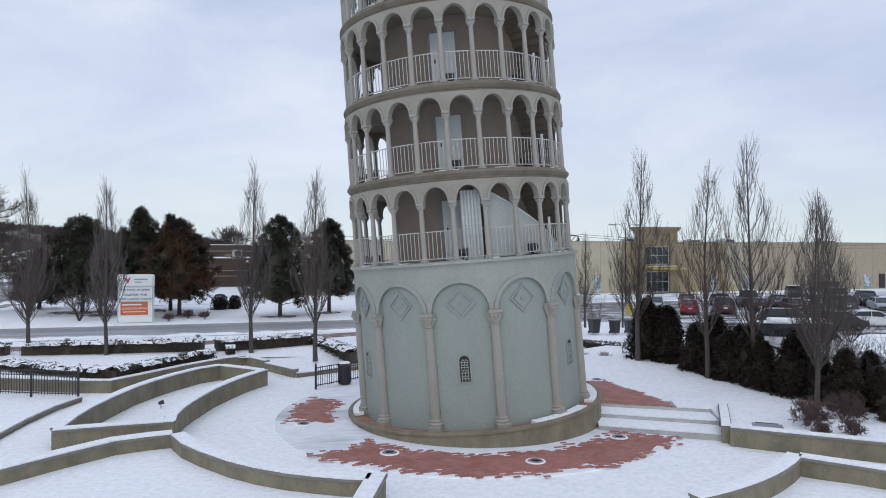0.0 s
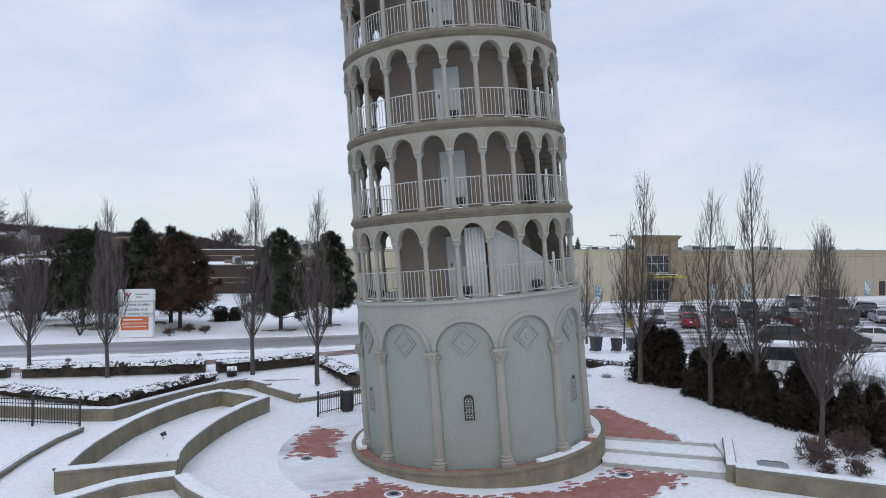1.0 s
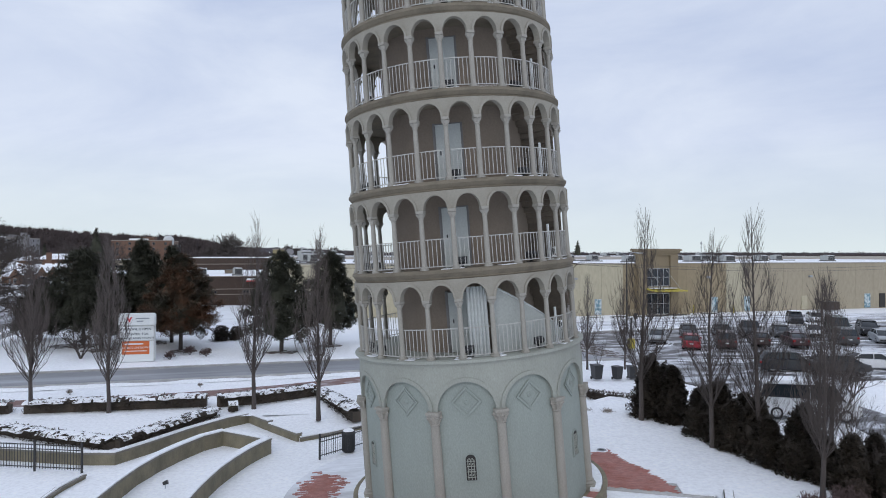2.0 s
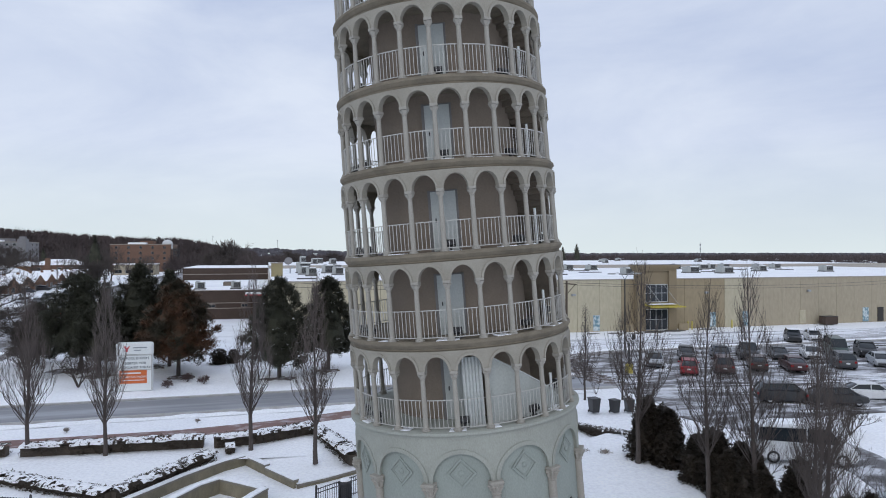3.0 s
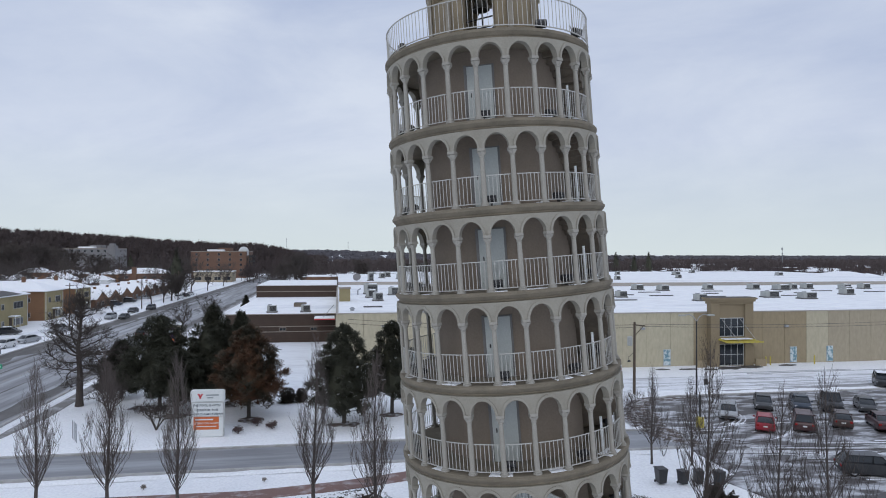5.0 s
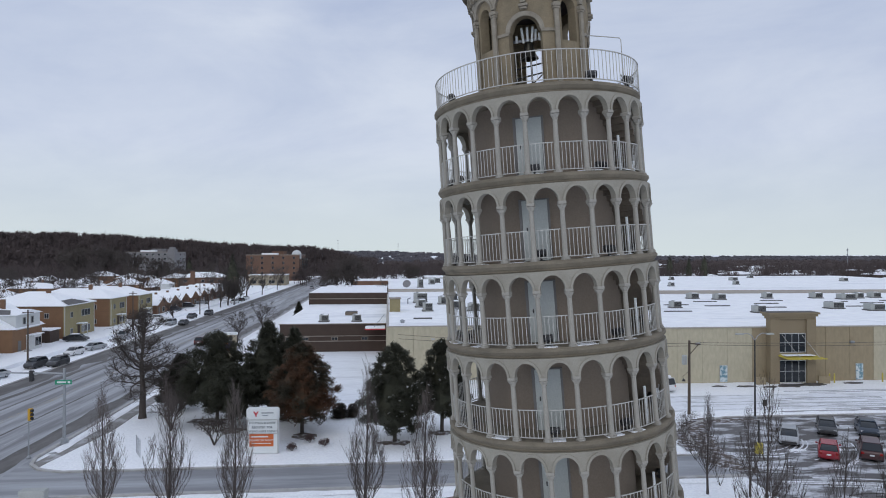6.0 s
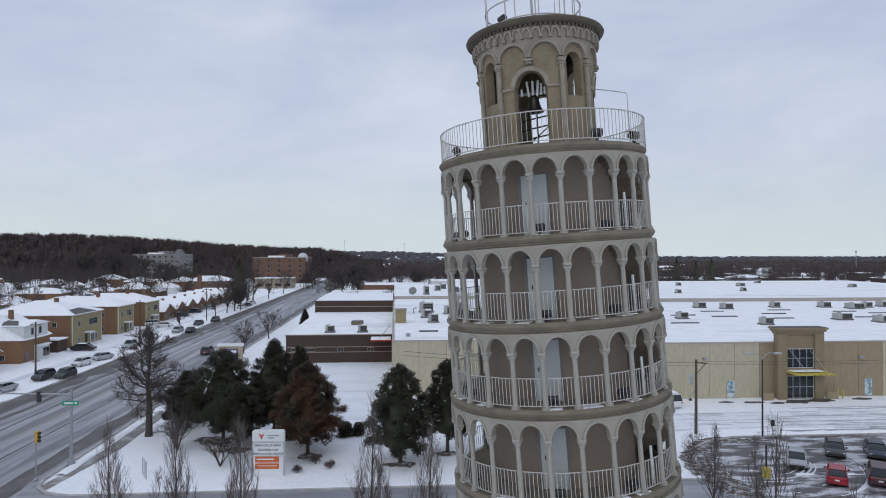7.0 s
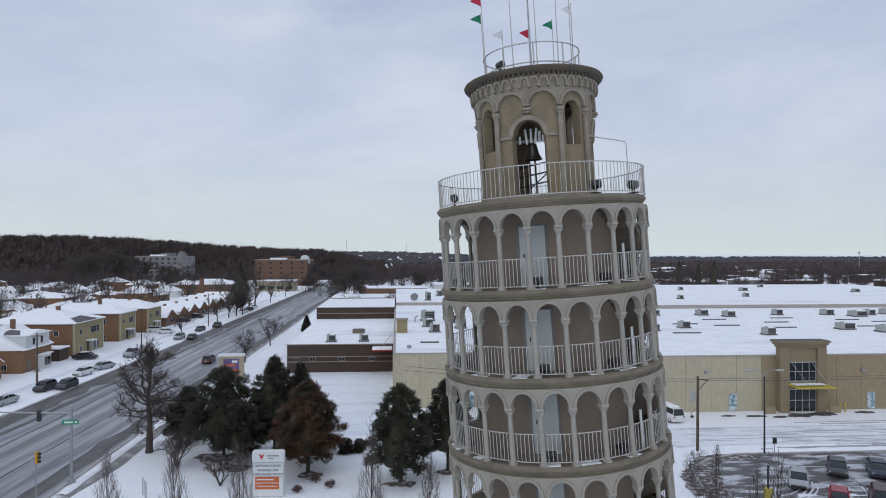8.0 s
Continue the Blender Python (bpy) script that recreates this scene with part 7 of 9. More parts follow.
def hedge(label, pts, width, height, seed, snow=0.8):
    """A clipped hedge along a line, its top laden with snow."""
    rng = random.Random(seed)
    root = thing("hedge", label, "hedge")
    part("heart", Geo().strip(pts, width * 0.46, -0.1, height * 0.74), HEDGE, root)
    g, sn = Geo(), Geo()
    for (x0, y0), (x1, y1) in zip(pts, pts[1:]):
        ln = math.hypot(x1 - x0, y1 - y0)
        tx, ty = (x1 - x0) / ln, (y1 - y0) / ln
        for i in range(int(ln * 120)):
            s, side = rng.random() * ln, rng.choice((-1, 1, 0))
            off = side * width * rng.uniform(0.34, 0.50) if side else rng.uniform(-0.45, 0.45) * width
            z = rng.random() * height if side else height * rng.uniform(0.85, 1.0)
            tuft(g, Vector((x0 + tx * s - ty * off, y0 + ty * s + tx * off, z)), 0.12, rng, 5, 1.0)
        m = int(ln / 0.12) + 1
        vs, keep = [], []
        for i in range(m + 1):
            s = ln * i / m
            for j in range(9):
                off = (j / 8 - 0.5) * width * 1.0
                x, y = x0 + tx * s - ty * off, y0 + ty * s + tx * off
                edge = 1 - abs(j / 4 - 1) ** 2 - 0.8 * (j in (0, 8))
                vs.append((x, y, height * 0.95 + 0.0 + 0.09 * edge + 0.06 * lump(x, y, 2.0, seed) + 0.03 * lump(x, y, 6.0, seed)))
        fs = []
        for i in range(m):
            for j in range(8):
                x, y, _ = vs[i * 9 + j]
                if lump(x, y, 1.3, seed + 3) + 0.8 * lump(x, y, 4.5, seed) + 0.5 * lump(x, y, 9.0, seed) > -0.45 + (1 - snow) * 0.9:
                    fs.append((i * 9 + j, i * 9 + j + 1, i * 9 + j + 10, i * 9 + j + 9))
        sn.add(vs, fs)
    part("foliage", g.raw("foliage", HEDGE), None, root)
    part("hedge_snow", sn.mesh("hedge_snow", SNOW, 60), None, root, "snow on the hedge top")
    return root


# street trees along the plaza and along the car park
cols = [columnar_tree("tall bare columnar tree with upright grey twigs in snow", 10.0, r, s, b, n, f) for s, b, r, n, f in ((21, BARK_PALE, 1.75, 66, 1.5), (22, BARK_PALE, 1.65, 62, 1.5), (23, BARK, 2.15, 56, 1.3), (24, BARK, 2.2, 54, 1.3))]
used = []
place = [(-16.15, 15.2, 0.98, 10), (-8.55, 14.3, 1.07, 80), (-5.2, 11.4, 1.04, 150), (-20.15, 16.1, 0.93, 200), (-24.4, 17.2, 0.95, 260), (11.3, 6.9, 1.13, 30), (11.7, 1.7, 1.0, 100), (12.5, -0.2, 0.96, 190), (11.4, -4.7, 0.80, 250), (12.9, -3.0, 0.73, 330), (24.6, 38.6, 0.28, 10), (19.0, 21.6, 0.6, 210), (17.2, 0.6, 0.84, 300), (16.2, 22.4, 0.66, 75)]
for i, (x, y, s, a) in enumerate(place):
    src = cols[(0, 1)[i % 2] if x < -3 else (2, 3)[i % 2]]
    m = pose(x, y, 0.38 if 10 < x < 15.2 and y < 11 else 0.45 if x < 0 else 0.0, 0, 0, a) @ Matrix.Diagonal((s, s, s, 1))
    if src not in used:
        used.append(src)
        src.matrix_basis = m
    else:
        copy_thing(src, m)

t = leader_tree("big bare oak with wide dark branches on the street corner", 11.2, 5.2, 31, BARK_DARK, 44, 0.017)
t.matrix_basis = pose(-33.5, 48.8, 0, 0, 0, 40)
sm = spreading_tree("small bare spreading tree in snow", 4.6, 1.1, 32, BARK_DARK, 0.10, 0.3, 0.85, 4, stems=4, thin=0.015)
sm.matrix_basis = pose(-28.8, 43.4, 0)
for x, y, s, a in ((-23.2, 38.0, 0.72, 70), (-31.0, 51.0, 0.9, 200), (27.5, 9.0, 0.5, 30)):
    copy_thing(sm, pose(x, y, 0, 0, 0, a) @ Matrix.Diagonal((s, s, s, 1)))
md = spreading_tree("bare street tree beside the main road", 8.0, 1.0, 33, BARK_DARK, 0.17, 0.27, 0.75, 4, thin=0.026)
md.matrix_basis = pose(-36.4, 106.0, 0)
rng = random.Random(3)
for x, y, s in ((-36.0, 129.5, 1.0), (-62.4, 150.0, 1.0), (-62.0, 196.0, 1.3), (-59.5, 204.0, 1.3), (-63.0, 186.0, 1.2), (-62.6, 228.0, 1.2), (-34.0, 262.0, 1.4), (-33.0, 245.0, 1.3), (-61.0, 262.0, 1.4), (-8.0, 205.0, 1.2), (-22.0, 198.0, 1.2), (-61.0, 300.0, 1.3), (-34.0, 330.0, 1.3), (-88.0, 206.0, 1.7), (-100.0, 178.0, 1.6), (-97.0, 132.0, 1.6), (-93.0, 112.0, 1.3), (-112.0, 150.0, 1.7), (-140.0, 190.0, 1.8), (-118.0, 235.0, 1.8), (-92.0, 250.0, 1.7), (-165.0, 240.0, 1.9), (-130.0, 300.0, 2.0), (-160.0, 330.0, 2.0), (-100.0, 330.0, 2.0), (-190.0, 290.0, 2.0), (-92.0, 372.0, 2.2), (-140.0, 405.0, 2.4), (-175.0, 420.0, 2.4), (-64.0, 245.0, 1.9), (-66.0, 340.0, 1.8), (-28.0, 300.0, 2.0)):
    copy_thing(md, pose(x, y, 0, 0, 0, rng.uniform(0, 360)) @ Matrix.Diagonal((s, s, s * rng.uniform(0.9, 1.1), 1)))

old = spreading_tree("tall old bare tree with a broad crown above the roofs", 19.0, 0.9, 34, BARK_DARK, 0.5, 0.26, 1.0, 4, thin=0.07)
old.matrix_basis = pose(-124.0, 320.4, 0)
for x, y, s in ((-21.4, 242.8, 1.08), (-184.5, 407.0, 1.45), (-66.0, 228.0, 0.72), (-61.5, 204.0, 0.6), (-150.0, 352.0, 1.25), (-196.0, 392.0, 1.4), (-30.0, 270.0, 0.8), (4.0, 300.0, 0.85), (26.0, 320.0, 0.8), (-212.0, 420.0, 1.5)):
    copy_thing(old, pose(x, y, 0, 0, 0, rng.uniform(0, 360)) @ Matrix.Diagonal((s, s, s, 1)))
for i in range(52):
    x, y = rng.uniform(-250, -84), rng.uniform(150, 400)
    s = rng.uniform(1.1, 1.9)
    copy_thing(md, pose(x, y, 0, 0, 0, rng.uniform(0, 360)) @ Matrix.Diagonal((s, s, s, 1)))
for lab, x, y, h, r, mt, s, sn, rag, first, taper in (
        ("broad dark green pine on the corner lawn", -25.2, 47.0, 9.4, 4.7, NEEDLE, 41, 0.0, 0.28, 0.16, 0.5),
        ("tall dark green spruce on the corner lawn", -20.0, 47.6, 10.4, 4.3, NEEDLE, 42, 0.0, 0.28, 0.10, 0.70),
        ("rusty brown winter-burnt pine", -15.6, 41.0, 9.0, 4.2, NEEDLE_BROWN, 43, 0.0, 0.32, 0.14, 0.62),
        ("slim dark spruce behind the rusty pine", -17.2, 47.2, 9.8, 3.3, NEEDLE, 44, 0.0, 0.25, 0.10, 0.85),
        ("dense dark pine flecked with snow", -6.6, 37.6, 9.2, 3.8, NEEDLE, 45, 0.10, 0.22, 0.10, 0.55),
        ("dark pine beside its larger neighbour, flecked with snow", -1.9, 40.6, 9.2, 3.3, NEEDLE, 46, 0.14, 0.3, 0.16, 0.6),
        ("low broad dark pine at the lawn's edge", -30.6, 52.5, 6.2, 3.0, NEEDLE, 47, 0.03, 0.35, 0.08, 0.6),
        ("dark pine in front of the corner spruce", -22.8, 43.4, 6.6, 3.2, NEEDLE, 48, 0.0, 0.3, 0.20, 0.55),
        ("small dark spruce by the brick hall", -30.5, 150.0, 5.0, 1.6, NEEDLE, 49, 0.0, 0.2, 0.06, 0.9)):
    c = conifer(lab, h, r, s, mt, first, sn, rag, 2500 if r > 2 else 700, taper)
    c.matrix_basis = pose(x, y, 0)
rng = random.Random(57)
for x, y, r in ((-25.9, 46.4, 2.4), (-19.5, 47.0, 2.2), (-15.3, 40.2, 1.5), (-6.6, 37.2, 1.5), (-1.9, 40.2, 1.3), (-22.8, 42.8, 1.6)):
    poly = [(x + r * rng.uniform(0.55, 1.2) * math.cos(a * 0.314), y + 0.7 * r * rng.uniform(0.55, 1.2) * math.sin(a * 0.314)) for a in range(20)]
    thing("needle_litter", "bare brown needle litter under a pine", "ground", kind="stuff", data=Geo().prism(poly, -0.1, 0.028).mesh("needle_litter", LITTER))
far = conifer("far dark spruce among bare trees", 17.0, 4.4, 50, NEEDLE, 0.05, 0.0, 0.3, 800, 0.85)
far.matrix_basis = pose(150.0, 330.0, 0)
for x, y, s in ((162.0, 332.0, 0.9), (172.0, 334.0, 1.0), (64.0, 300.0, 0.8), (-150.0, 400.0, 0.7), (-145.0, 444.0, 0.9), (-136.0, 372.0, 0.7), (-63.2, 217.7, 1.05)):
    copy_thing(far, pose(x, y, 0) @ Matrix.Diagonal((s, s, s, 1)))

b = bush("round dark evergreen shrub dusted with snow", 2.6, 2.2, 1.5, 61, YEW, 0.03, size=0.2, density=38)
b.matrix_basis = pose(-12.4, 47.2, 0)
copy_thing(b, pose(-11.0, 47.5, 0, 0, 0, 60) @ Matrix.Diagonal((0.8, 0.8, 0.9, 1)))
thuja = [bush("dark winter arborvitae in a dense clump by the car park", 2.7, 2.5, 3.0, 62 + i, YEW, 0.0, "arborvitae", 0.17, 75, 0.66) for i in range(2)]
for i, (x, y, s) in enumerate(((12.3, 7.7, 1.12), (12.8, 6.3, 1.0), (13.2, 7.6, 0.85), (12.5, 3.7, 0.80), (12.7, 2.5, 0.86), (12.4, 1.2, 0.76), (12.7, 0.1, 0.80), (12.4, -1.0, 0.70), (12.7, -2.2, 0.74), (12.9, -3.4, 0.62), (13.0, -4.4, 0.66), (13.6, -5.3, 0.55), (13.8, -1.4, 0.78), (13.7, 2.0, 0.8), (14.6, -4.0, 0.6), (14.4, -6.4, 0.52), (13.6, 4.2, 0.72))):
    m = pose(x, y, 0.36, 0, 0, i * 67) @ Matrix.Diagonal((s, s, s, 1))
    if i < 2:
        thuja[i].matrix_basis = m
    else:
        copy_thing(thuja[i % 2], m)
loose = [bush("loose brown winter shrub on the raised lawn", 2.4, 2.0, 1.6, 65 + i, SHRUB_BROWN, 0.0, "shrub", 0.12, 60, 0.3) for i in range(2)]
for i, (x, y, s) in enumerate(((12.3, -5.3, 0.55), (12.7, -6.6, 0.6), (14.0, -7.4, 0.9), (12.6, 5.6, 0.5))):
    m = pose(x, y, 0.36 if x < 15.1 else 0.0, 0, 0, i * 83) @ Matrix.Diagonal((s, s, s, 1))
    if i < 2:
        loose[i].matrix_basis = m
    else:
        copy_thing(loose[i % 2], m)
sap = spreading_tree("thicket of thin bare brown stems by the car park", 3.4, 0.55, 85, BARK, 0.016, 0.4, 0.8, 2, "shrub", 6, 0.006)
sap.matrix_basis = pose(16.9, 1.4, 0.0)
for x, y, s in ((16.2, -1.2, 0.9), (16.0, 3.2, 0.9), (18.6, 0.8, 1.0), (17.2, 5.4, 0.9), (15.2, -2.8, 0.8), (13.9, -5.0, 0.7), (16.2, 7.2, 0.9), (18.2, 8.6, 0.9), (16.6, -3.2, 1.0), (19.0, 2.4, 0.9), (20.0, 34.6, 0.75), (20.6, 36.0, 0.8), (21.4, 37.4, 0.7), (22.2, 39.2, 0.7), (19.6, 32.2, 0.8), (23.4, 40.6, 0.6), (19.0, 30.0, 0.8), (18.6, 27.4, 0.9), (18.0, 24.0, 0.9), (20.0, 19.6, 0.8), (24.6, 41.8, 0.5)):
    copy_thing(sap, pose(x, y, 0.36 if x < 15.4 else 0.0, 0, 0, x * 70) @ Matrix.Diagonal((s, s, s, 1)))

hedge("low clipped dark hedge heaped with snow beside the walk", [(-21.0, 17.9), (-15.9, 17.5), (-11.3, 17.2)], 1.15, 0.62, 71)
hedge("low clipped hedge curving round the lawn, heaped with snow", [(-10.7, 16.9), (-8.2, 17.2), (-6.4, 17.9), (-4.9, 18.5)], 1.1, 0.62, 72)
hedge("low clipped hedge running to the tower, heaped with snow", [(-4.75, 16.6), (-4.2, 14.9), (-3.7, 13.0), (-3.2, 11.0)], 1.05, 0.6, 73).location.z = 0.34
hedge("low hedge in the raised bed, half covered by snow", [(-20.6, 12.7), (-17.3, 10.35), (-14.55, 8.5)], 1.0, 0.42, 74, 0.8).location.z = 0.42
hedge("low hedge along the bed wall, half covered by snow", [(-14.4, 8.55), (-12.6, 10.8), (-10.6, 13.5)], 0.95, 0.45, 75, 0.7).location.z = 0.42
hedge("low clipped hedge end block under snow", [(-9.9, 14.15), (-9.4, 14.2)], 0.9, 0.5, 76).location.z = 0.45
hedge("low clipped hedge by the main walk, heaped with snow", [(-28.0, 18.6), (-24.5, 18.3), (-21.8, 18.1)], 1.1, 0.6, 77)
hedge("low dark hedge between lawn and waste bins", [(7.5, 18.5), (10.5, 15.8), (13.2, 12.4), (15.0, 10.6)], 0.8, 0.55, 78, 0.1)
tw = spreading_tree("small bare reddish shrub poking through snow", 0.9, 1.2, 81, TWIG_RED, 0.02, 0.3, 1.0, 3, "shrub", 7, 0.008)
tw.matrix_basis = pose(-15.8, 35.7, 0)
for x, y, s in ((-14.5, 38.2, 1.1), (-13.0, 36.8, 1.05), (9.1, -7.2, 0.65), (9.95, -7.5, 0.8), (9.6, -6.2, 1.35), (11.3, -5.9, 1.3)):
    copy_thing(tw, pose(x, y, 0.38 if x > 9 and y < 8 else 0.0, 0, 0, x * 50) @ Matrix.Diagonal((s, s, s, 1)))

pale = spreading_tree("small pale leafless tuft poking through snow", 0.6, 1.0, 82, PALE_TWIG, 0.012, 0.3, 1.0, 3, "shrub", 7, 0.005)
pale.matrix_basis = pose(-16.5, 18.9, 0)
for x, y, s in ((-18.5, 16.3, 0.8), (-7.2, 12.6, 0.8), (-6.2, 15.2, 0.9), (-7.9, 15.3, 0.8), (-5.4, 11.5, 0.7), (-13.0, 15.4, 0.8), (-16.0, 14.0, 0.8), (-19.5, 13.6, 0.7), (-14.6, 13.2, 0.9), (-11.6, 14.4, 0.7), (-9.0, 16.2, 0.7), (10.5, 9.0, 1.4), (9.6, 9.6, 1.2), (-20.0, 22.6, 0.7), (-12.2, 22.9, 0.6)):
    copy_thing(pale, pose(x, y, 0.38 if x > 9 and y < 8 else 0.0, 0, 0, x * 50) @ Matrix.Diagonal((s, s, s, 1)))


def woods(name, label, spots, material, seed, spikes=20, body=0.6):
    """A far wood of bare crowns: lumpy rounded crowns, fringed all over with thin twigs, on short trunks."""
    rng = random.Random(seed)
    g = Geo()
    for x, y, z, h, r in spots:
        n = 6
        prof = [(0.45, 0.12), (0.85, 0.32), (0.92, 0.52), (0.70, 0.70), (0.32, 0.82)]
        if body:
            o = len(g.v)
            for f, u in prof:
                for k in range(n):
                    a = k * 6.283 / n + rng.uniform(-0.4, 0.4)
                    q = r * f * body * rng.uniform(0.6, 1.25)
                    g.v.append((x + math.cos(a) * q, y + math.sin(a) * q, z + h * u * rng.uniform(0.9, 1.08)))
            for i in range(len(prof) - 1):
                g.f += [(o + i * n + k, o + i * n + (k + 1) % n, o + (i + 1) * n + (k + 1) % n, o + (i + 1) * n + k) for k in range(n)]
        for s in range(spikes):
            a = rng.uniform(0, 6.283)
            up = rng.uniform(-0.4, 1.0)
            lvl = math.sqrt(max(0.0, 1 - up * up))
            q = r * (lvl * 1.02 + 0.10) * rng.uniform(0.8, 1.1)
            zt = z + h * (0.60 + 0.40 * up * rng.uniform(0.82, 1.05))
            start = rng.uniform(0.15, 0.7)
            px, py = x + math.cos(a) * q * start, y + math.sin(a) * q * start
            zz = z + h * 0.40 + (zt - z - h * 0.40) * start
            w = r * rng.uniform(0.025, 0.055)
            b = rng.uniform(0, 3.14)
            o = len(g.v)
            g.v += [(px - w * math.cos(b), py - w * math.sin(b), zz), (px + w * math.cos(b), py + w * math.sin(b), zz + w), (x + math.cos(a) * q, y + math.sin(a) * q, zt)]
            g.f += [(o, o + 1, o + 2)]
        o, w = len(g.v), r * 0.07
        g.v += [(x - w, y, z), (x + w, y, z), (x, y + w, z), (x, y, z + h * 0.7)]
        g.f += [(o, o + 1, o + 3), (o + 1, o + 2, o + 3), (o + 2, o, o + 3)]
    return thing(name, label, "trees", kind="stuff", data=g.raw(name, material))


def hill_top(x):
    """Height of the wooded ridge at a place along it."""
    return 26.5 if x < -330 else 26.5 - 13.0 * soft(-330, -90, x)


def ridge(x, y):
    return max(0.0, min(1.0, (y - 486) / 110)) * hill_top(x)


rng = random.Random(91)
spots = []
for i in range(2700):
    x, y = rng.uniform(-700, -20), rng.uniform(486, 690)
    k = soft(-90, -20, x)
    spots.append((x, y, ridge(x, y) * (1 - 0.6 * k) - 1, rng.uniform(9.5, 15.5) * (1 - 0.25 * k), rng.uniform(3.4, 6.4)))
woods("wooded_hill", "brown winter wood of bare trees on a low hill", spots, WOODS, 92, 80, 0.5)
g = Geo()
n = 60
vs = []
for i in range(n + 1):
    x = -720 + 730 * i / n
    for j in range(9):
        y = 486 + 25 * j
        vs.append((x, y, -0.5 + ridge(x, y) * (1 - 0.6 * soft(-90, -20, x)) * (1 - soft(-20, 8, x))))
thing("hill", "leaf-brown hill under the wood", "ground", kind="structure", data=g.add(vs, [(i * 9 + j, i * 9 + j + 1, i * 9 + j + 10, i * 9 + j + 9) for i in range(n) for j in range(8)]).mesh("hill", WOODS, 60))
spots = []
for i in range(2900):
    y = 1000 + rng.random() ** 0.8 * 900
    x = y * rng.uniform(-0.40, 1.25)
    lift = 14.0 * (1 - soft(-0.02, 0.22, x / y)) * soft(1150, 1700, y)
    spots.append((x, y, lift - 0.5, rng.uniform(9, 14), rng.uniform(7.0, 12.0)))
woods("far_woods", "line of bare trees along the horizon, haze put into their colour", spots, WOODS_HAZED, 93, 26, 0.8)
spots = []
for i in range(1700):
    y = 540 + rng.random() * 560
    spots.append((y * rng.uniform(-0.02, 1.2), y, -0.5, rng.uniform(6.0, 10.0), rng.uniform(4.0, 8.0)))
woods("middle_woods", "brown bare trees over the far suburb", spots, WOODS, 95, 34, 0.7)
spots = [(rng.uniform(40, 480), rng.uniform(300, 560), -0.5, rng.uniform(7, 12), rng.uniform(2.0, 3.6)) for i in range(950)]
spots += [(rng.uniform(-60, 60), rng.uniform(330, 560), -0.5, rng.uniform(7, 13), rng.uniform(2.0, 3.6)) for i in range(340)]
spots += [(rng.uniform(-420, -195), rng.uniform(330, 480), -0.5, rng.uniform(8, 13), rng.uniform(2.4, 4.0)) for i in range(260)]
spots += [(rng.uniform(-330, -105), rng.uniform(370, 486), -0.5, rng.uniform(6, 11), rng.uniform(2.0, 3.6)) for i in range(300)]
spots += [(rng.uniform(-62, -20), rng.uniform(330, 480), -0.5, rng.uniform(6, 10), rng.uniform(2.0, 3.2)) for i in range(40) if i % 3 == 0]
woods("town_trees", "bare brown trees among far houses", spots, WOODS, 94, 100, 0.0)

# ---- vehicles ----
def section(x, hw, z0, z1, r=0.10):
    """One cross-section of a car body: a rounded box of half width hw from z0 to z1."""
    return [(x, -hw + r, z0), (x, hw - r, z0), (x, hw, z0 + r), (x, hw, (z0 + z1) / 2), (x, hw - r * 0.5, z1 - r * 0.6), (x, hw - r * 1.6, z1), (x, -hw + r * 1.6, z1), (x, -hw + r * 0.5, z1 - r * 0.6), (x, -hw, (z0 + z1) / 2), (x, -hw, z0 + r)]


def loft(secs):
    g = Geo()
    n = len(secs[0])
    vs = [p for s in secs for p in s]
    fs = [(i * n + k, i * n + (k + 1) % n, (i + 1) * n + (k + 1) % n, (i + 1) * n + k) for i in range(len(secs) - 1) for k in range(n)]
    fs += [tuple(reversed(range(n))), tuple(range((len(secs) - 1) * n, len(secs) * n))]
    return g.add(vs, fs)


PAINTS = {}
SHAPES = {
    "sedan": dict(L=4.7, W=0.90, hood=0.92, tail=1.02, roof=1.45, a=0.75, b=1.45, c=3.35, d=4.15, wheel=0.32),
    "suv": dict(L=4.7, W=0.94, hood=1.08, tail=1.12, roof=1.68, a=0.95, b=1.55, c=4.05, d=4.58, wheel=0.37),
    "van": dict(L=5.4, W=0.98, hood=1.15, tail=1.25, roof=2.05, a=0.75, b=1.25, c=5.15, d=5.34, wheel=0.37),
    "hatch": dict(L=4.1, W=0.86, hood=0.95, tail=1.05, roof=1.48, a=0.85, b=1.5, c=3.4, d=3.98, wheel=0.32),
    "pickup": dict(L=5.6, W=0.98, hood=1.15, tail=1.10, roof=1.85, a=1.30, b=1.85, c=3.25, d=3.6, wheel=0.40),
}
wheel_tyre = Geo().lathe([(0.62, -0.10), (0.92, -0.11), (1.0, -0.06), (1.0, 0.06), (0.92, 0.11), (0.62, 0.10)], 18, closed=True)
wheel_rim = Geo().lathe([(0.0, 0.05), (0.12, 0.07), (0.2, 0.045), (0.60, 0.085), (0.63, 0.10), (0.63, -0.08), (0.0, -0.08)], 10)
for gg in (wheel_tyre, wheel_rim):
    gg.v = [(x, z, y) for x, y, z in gg.v]
TYRE_MESH, RIM_MESH = wheel_tyre.mesh("tyre", RUBBER, 40), wheel_rim.mesh("rim", RIM)


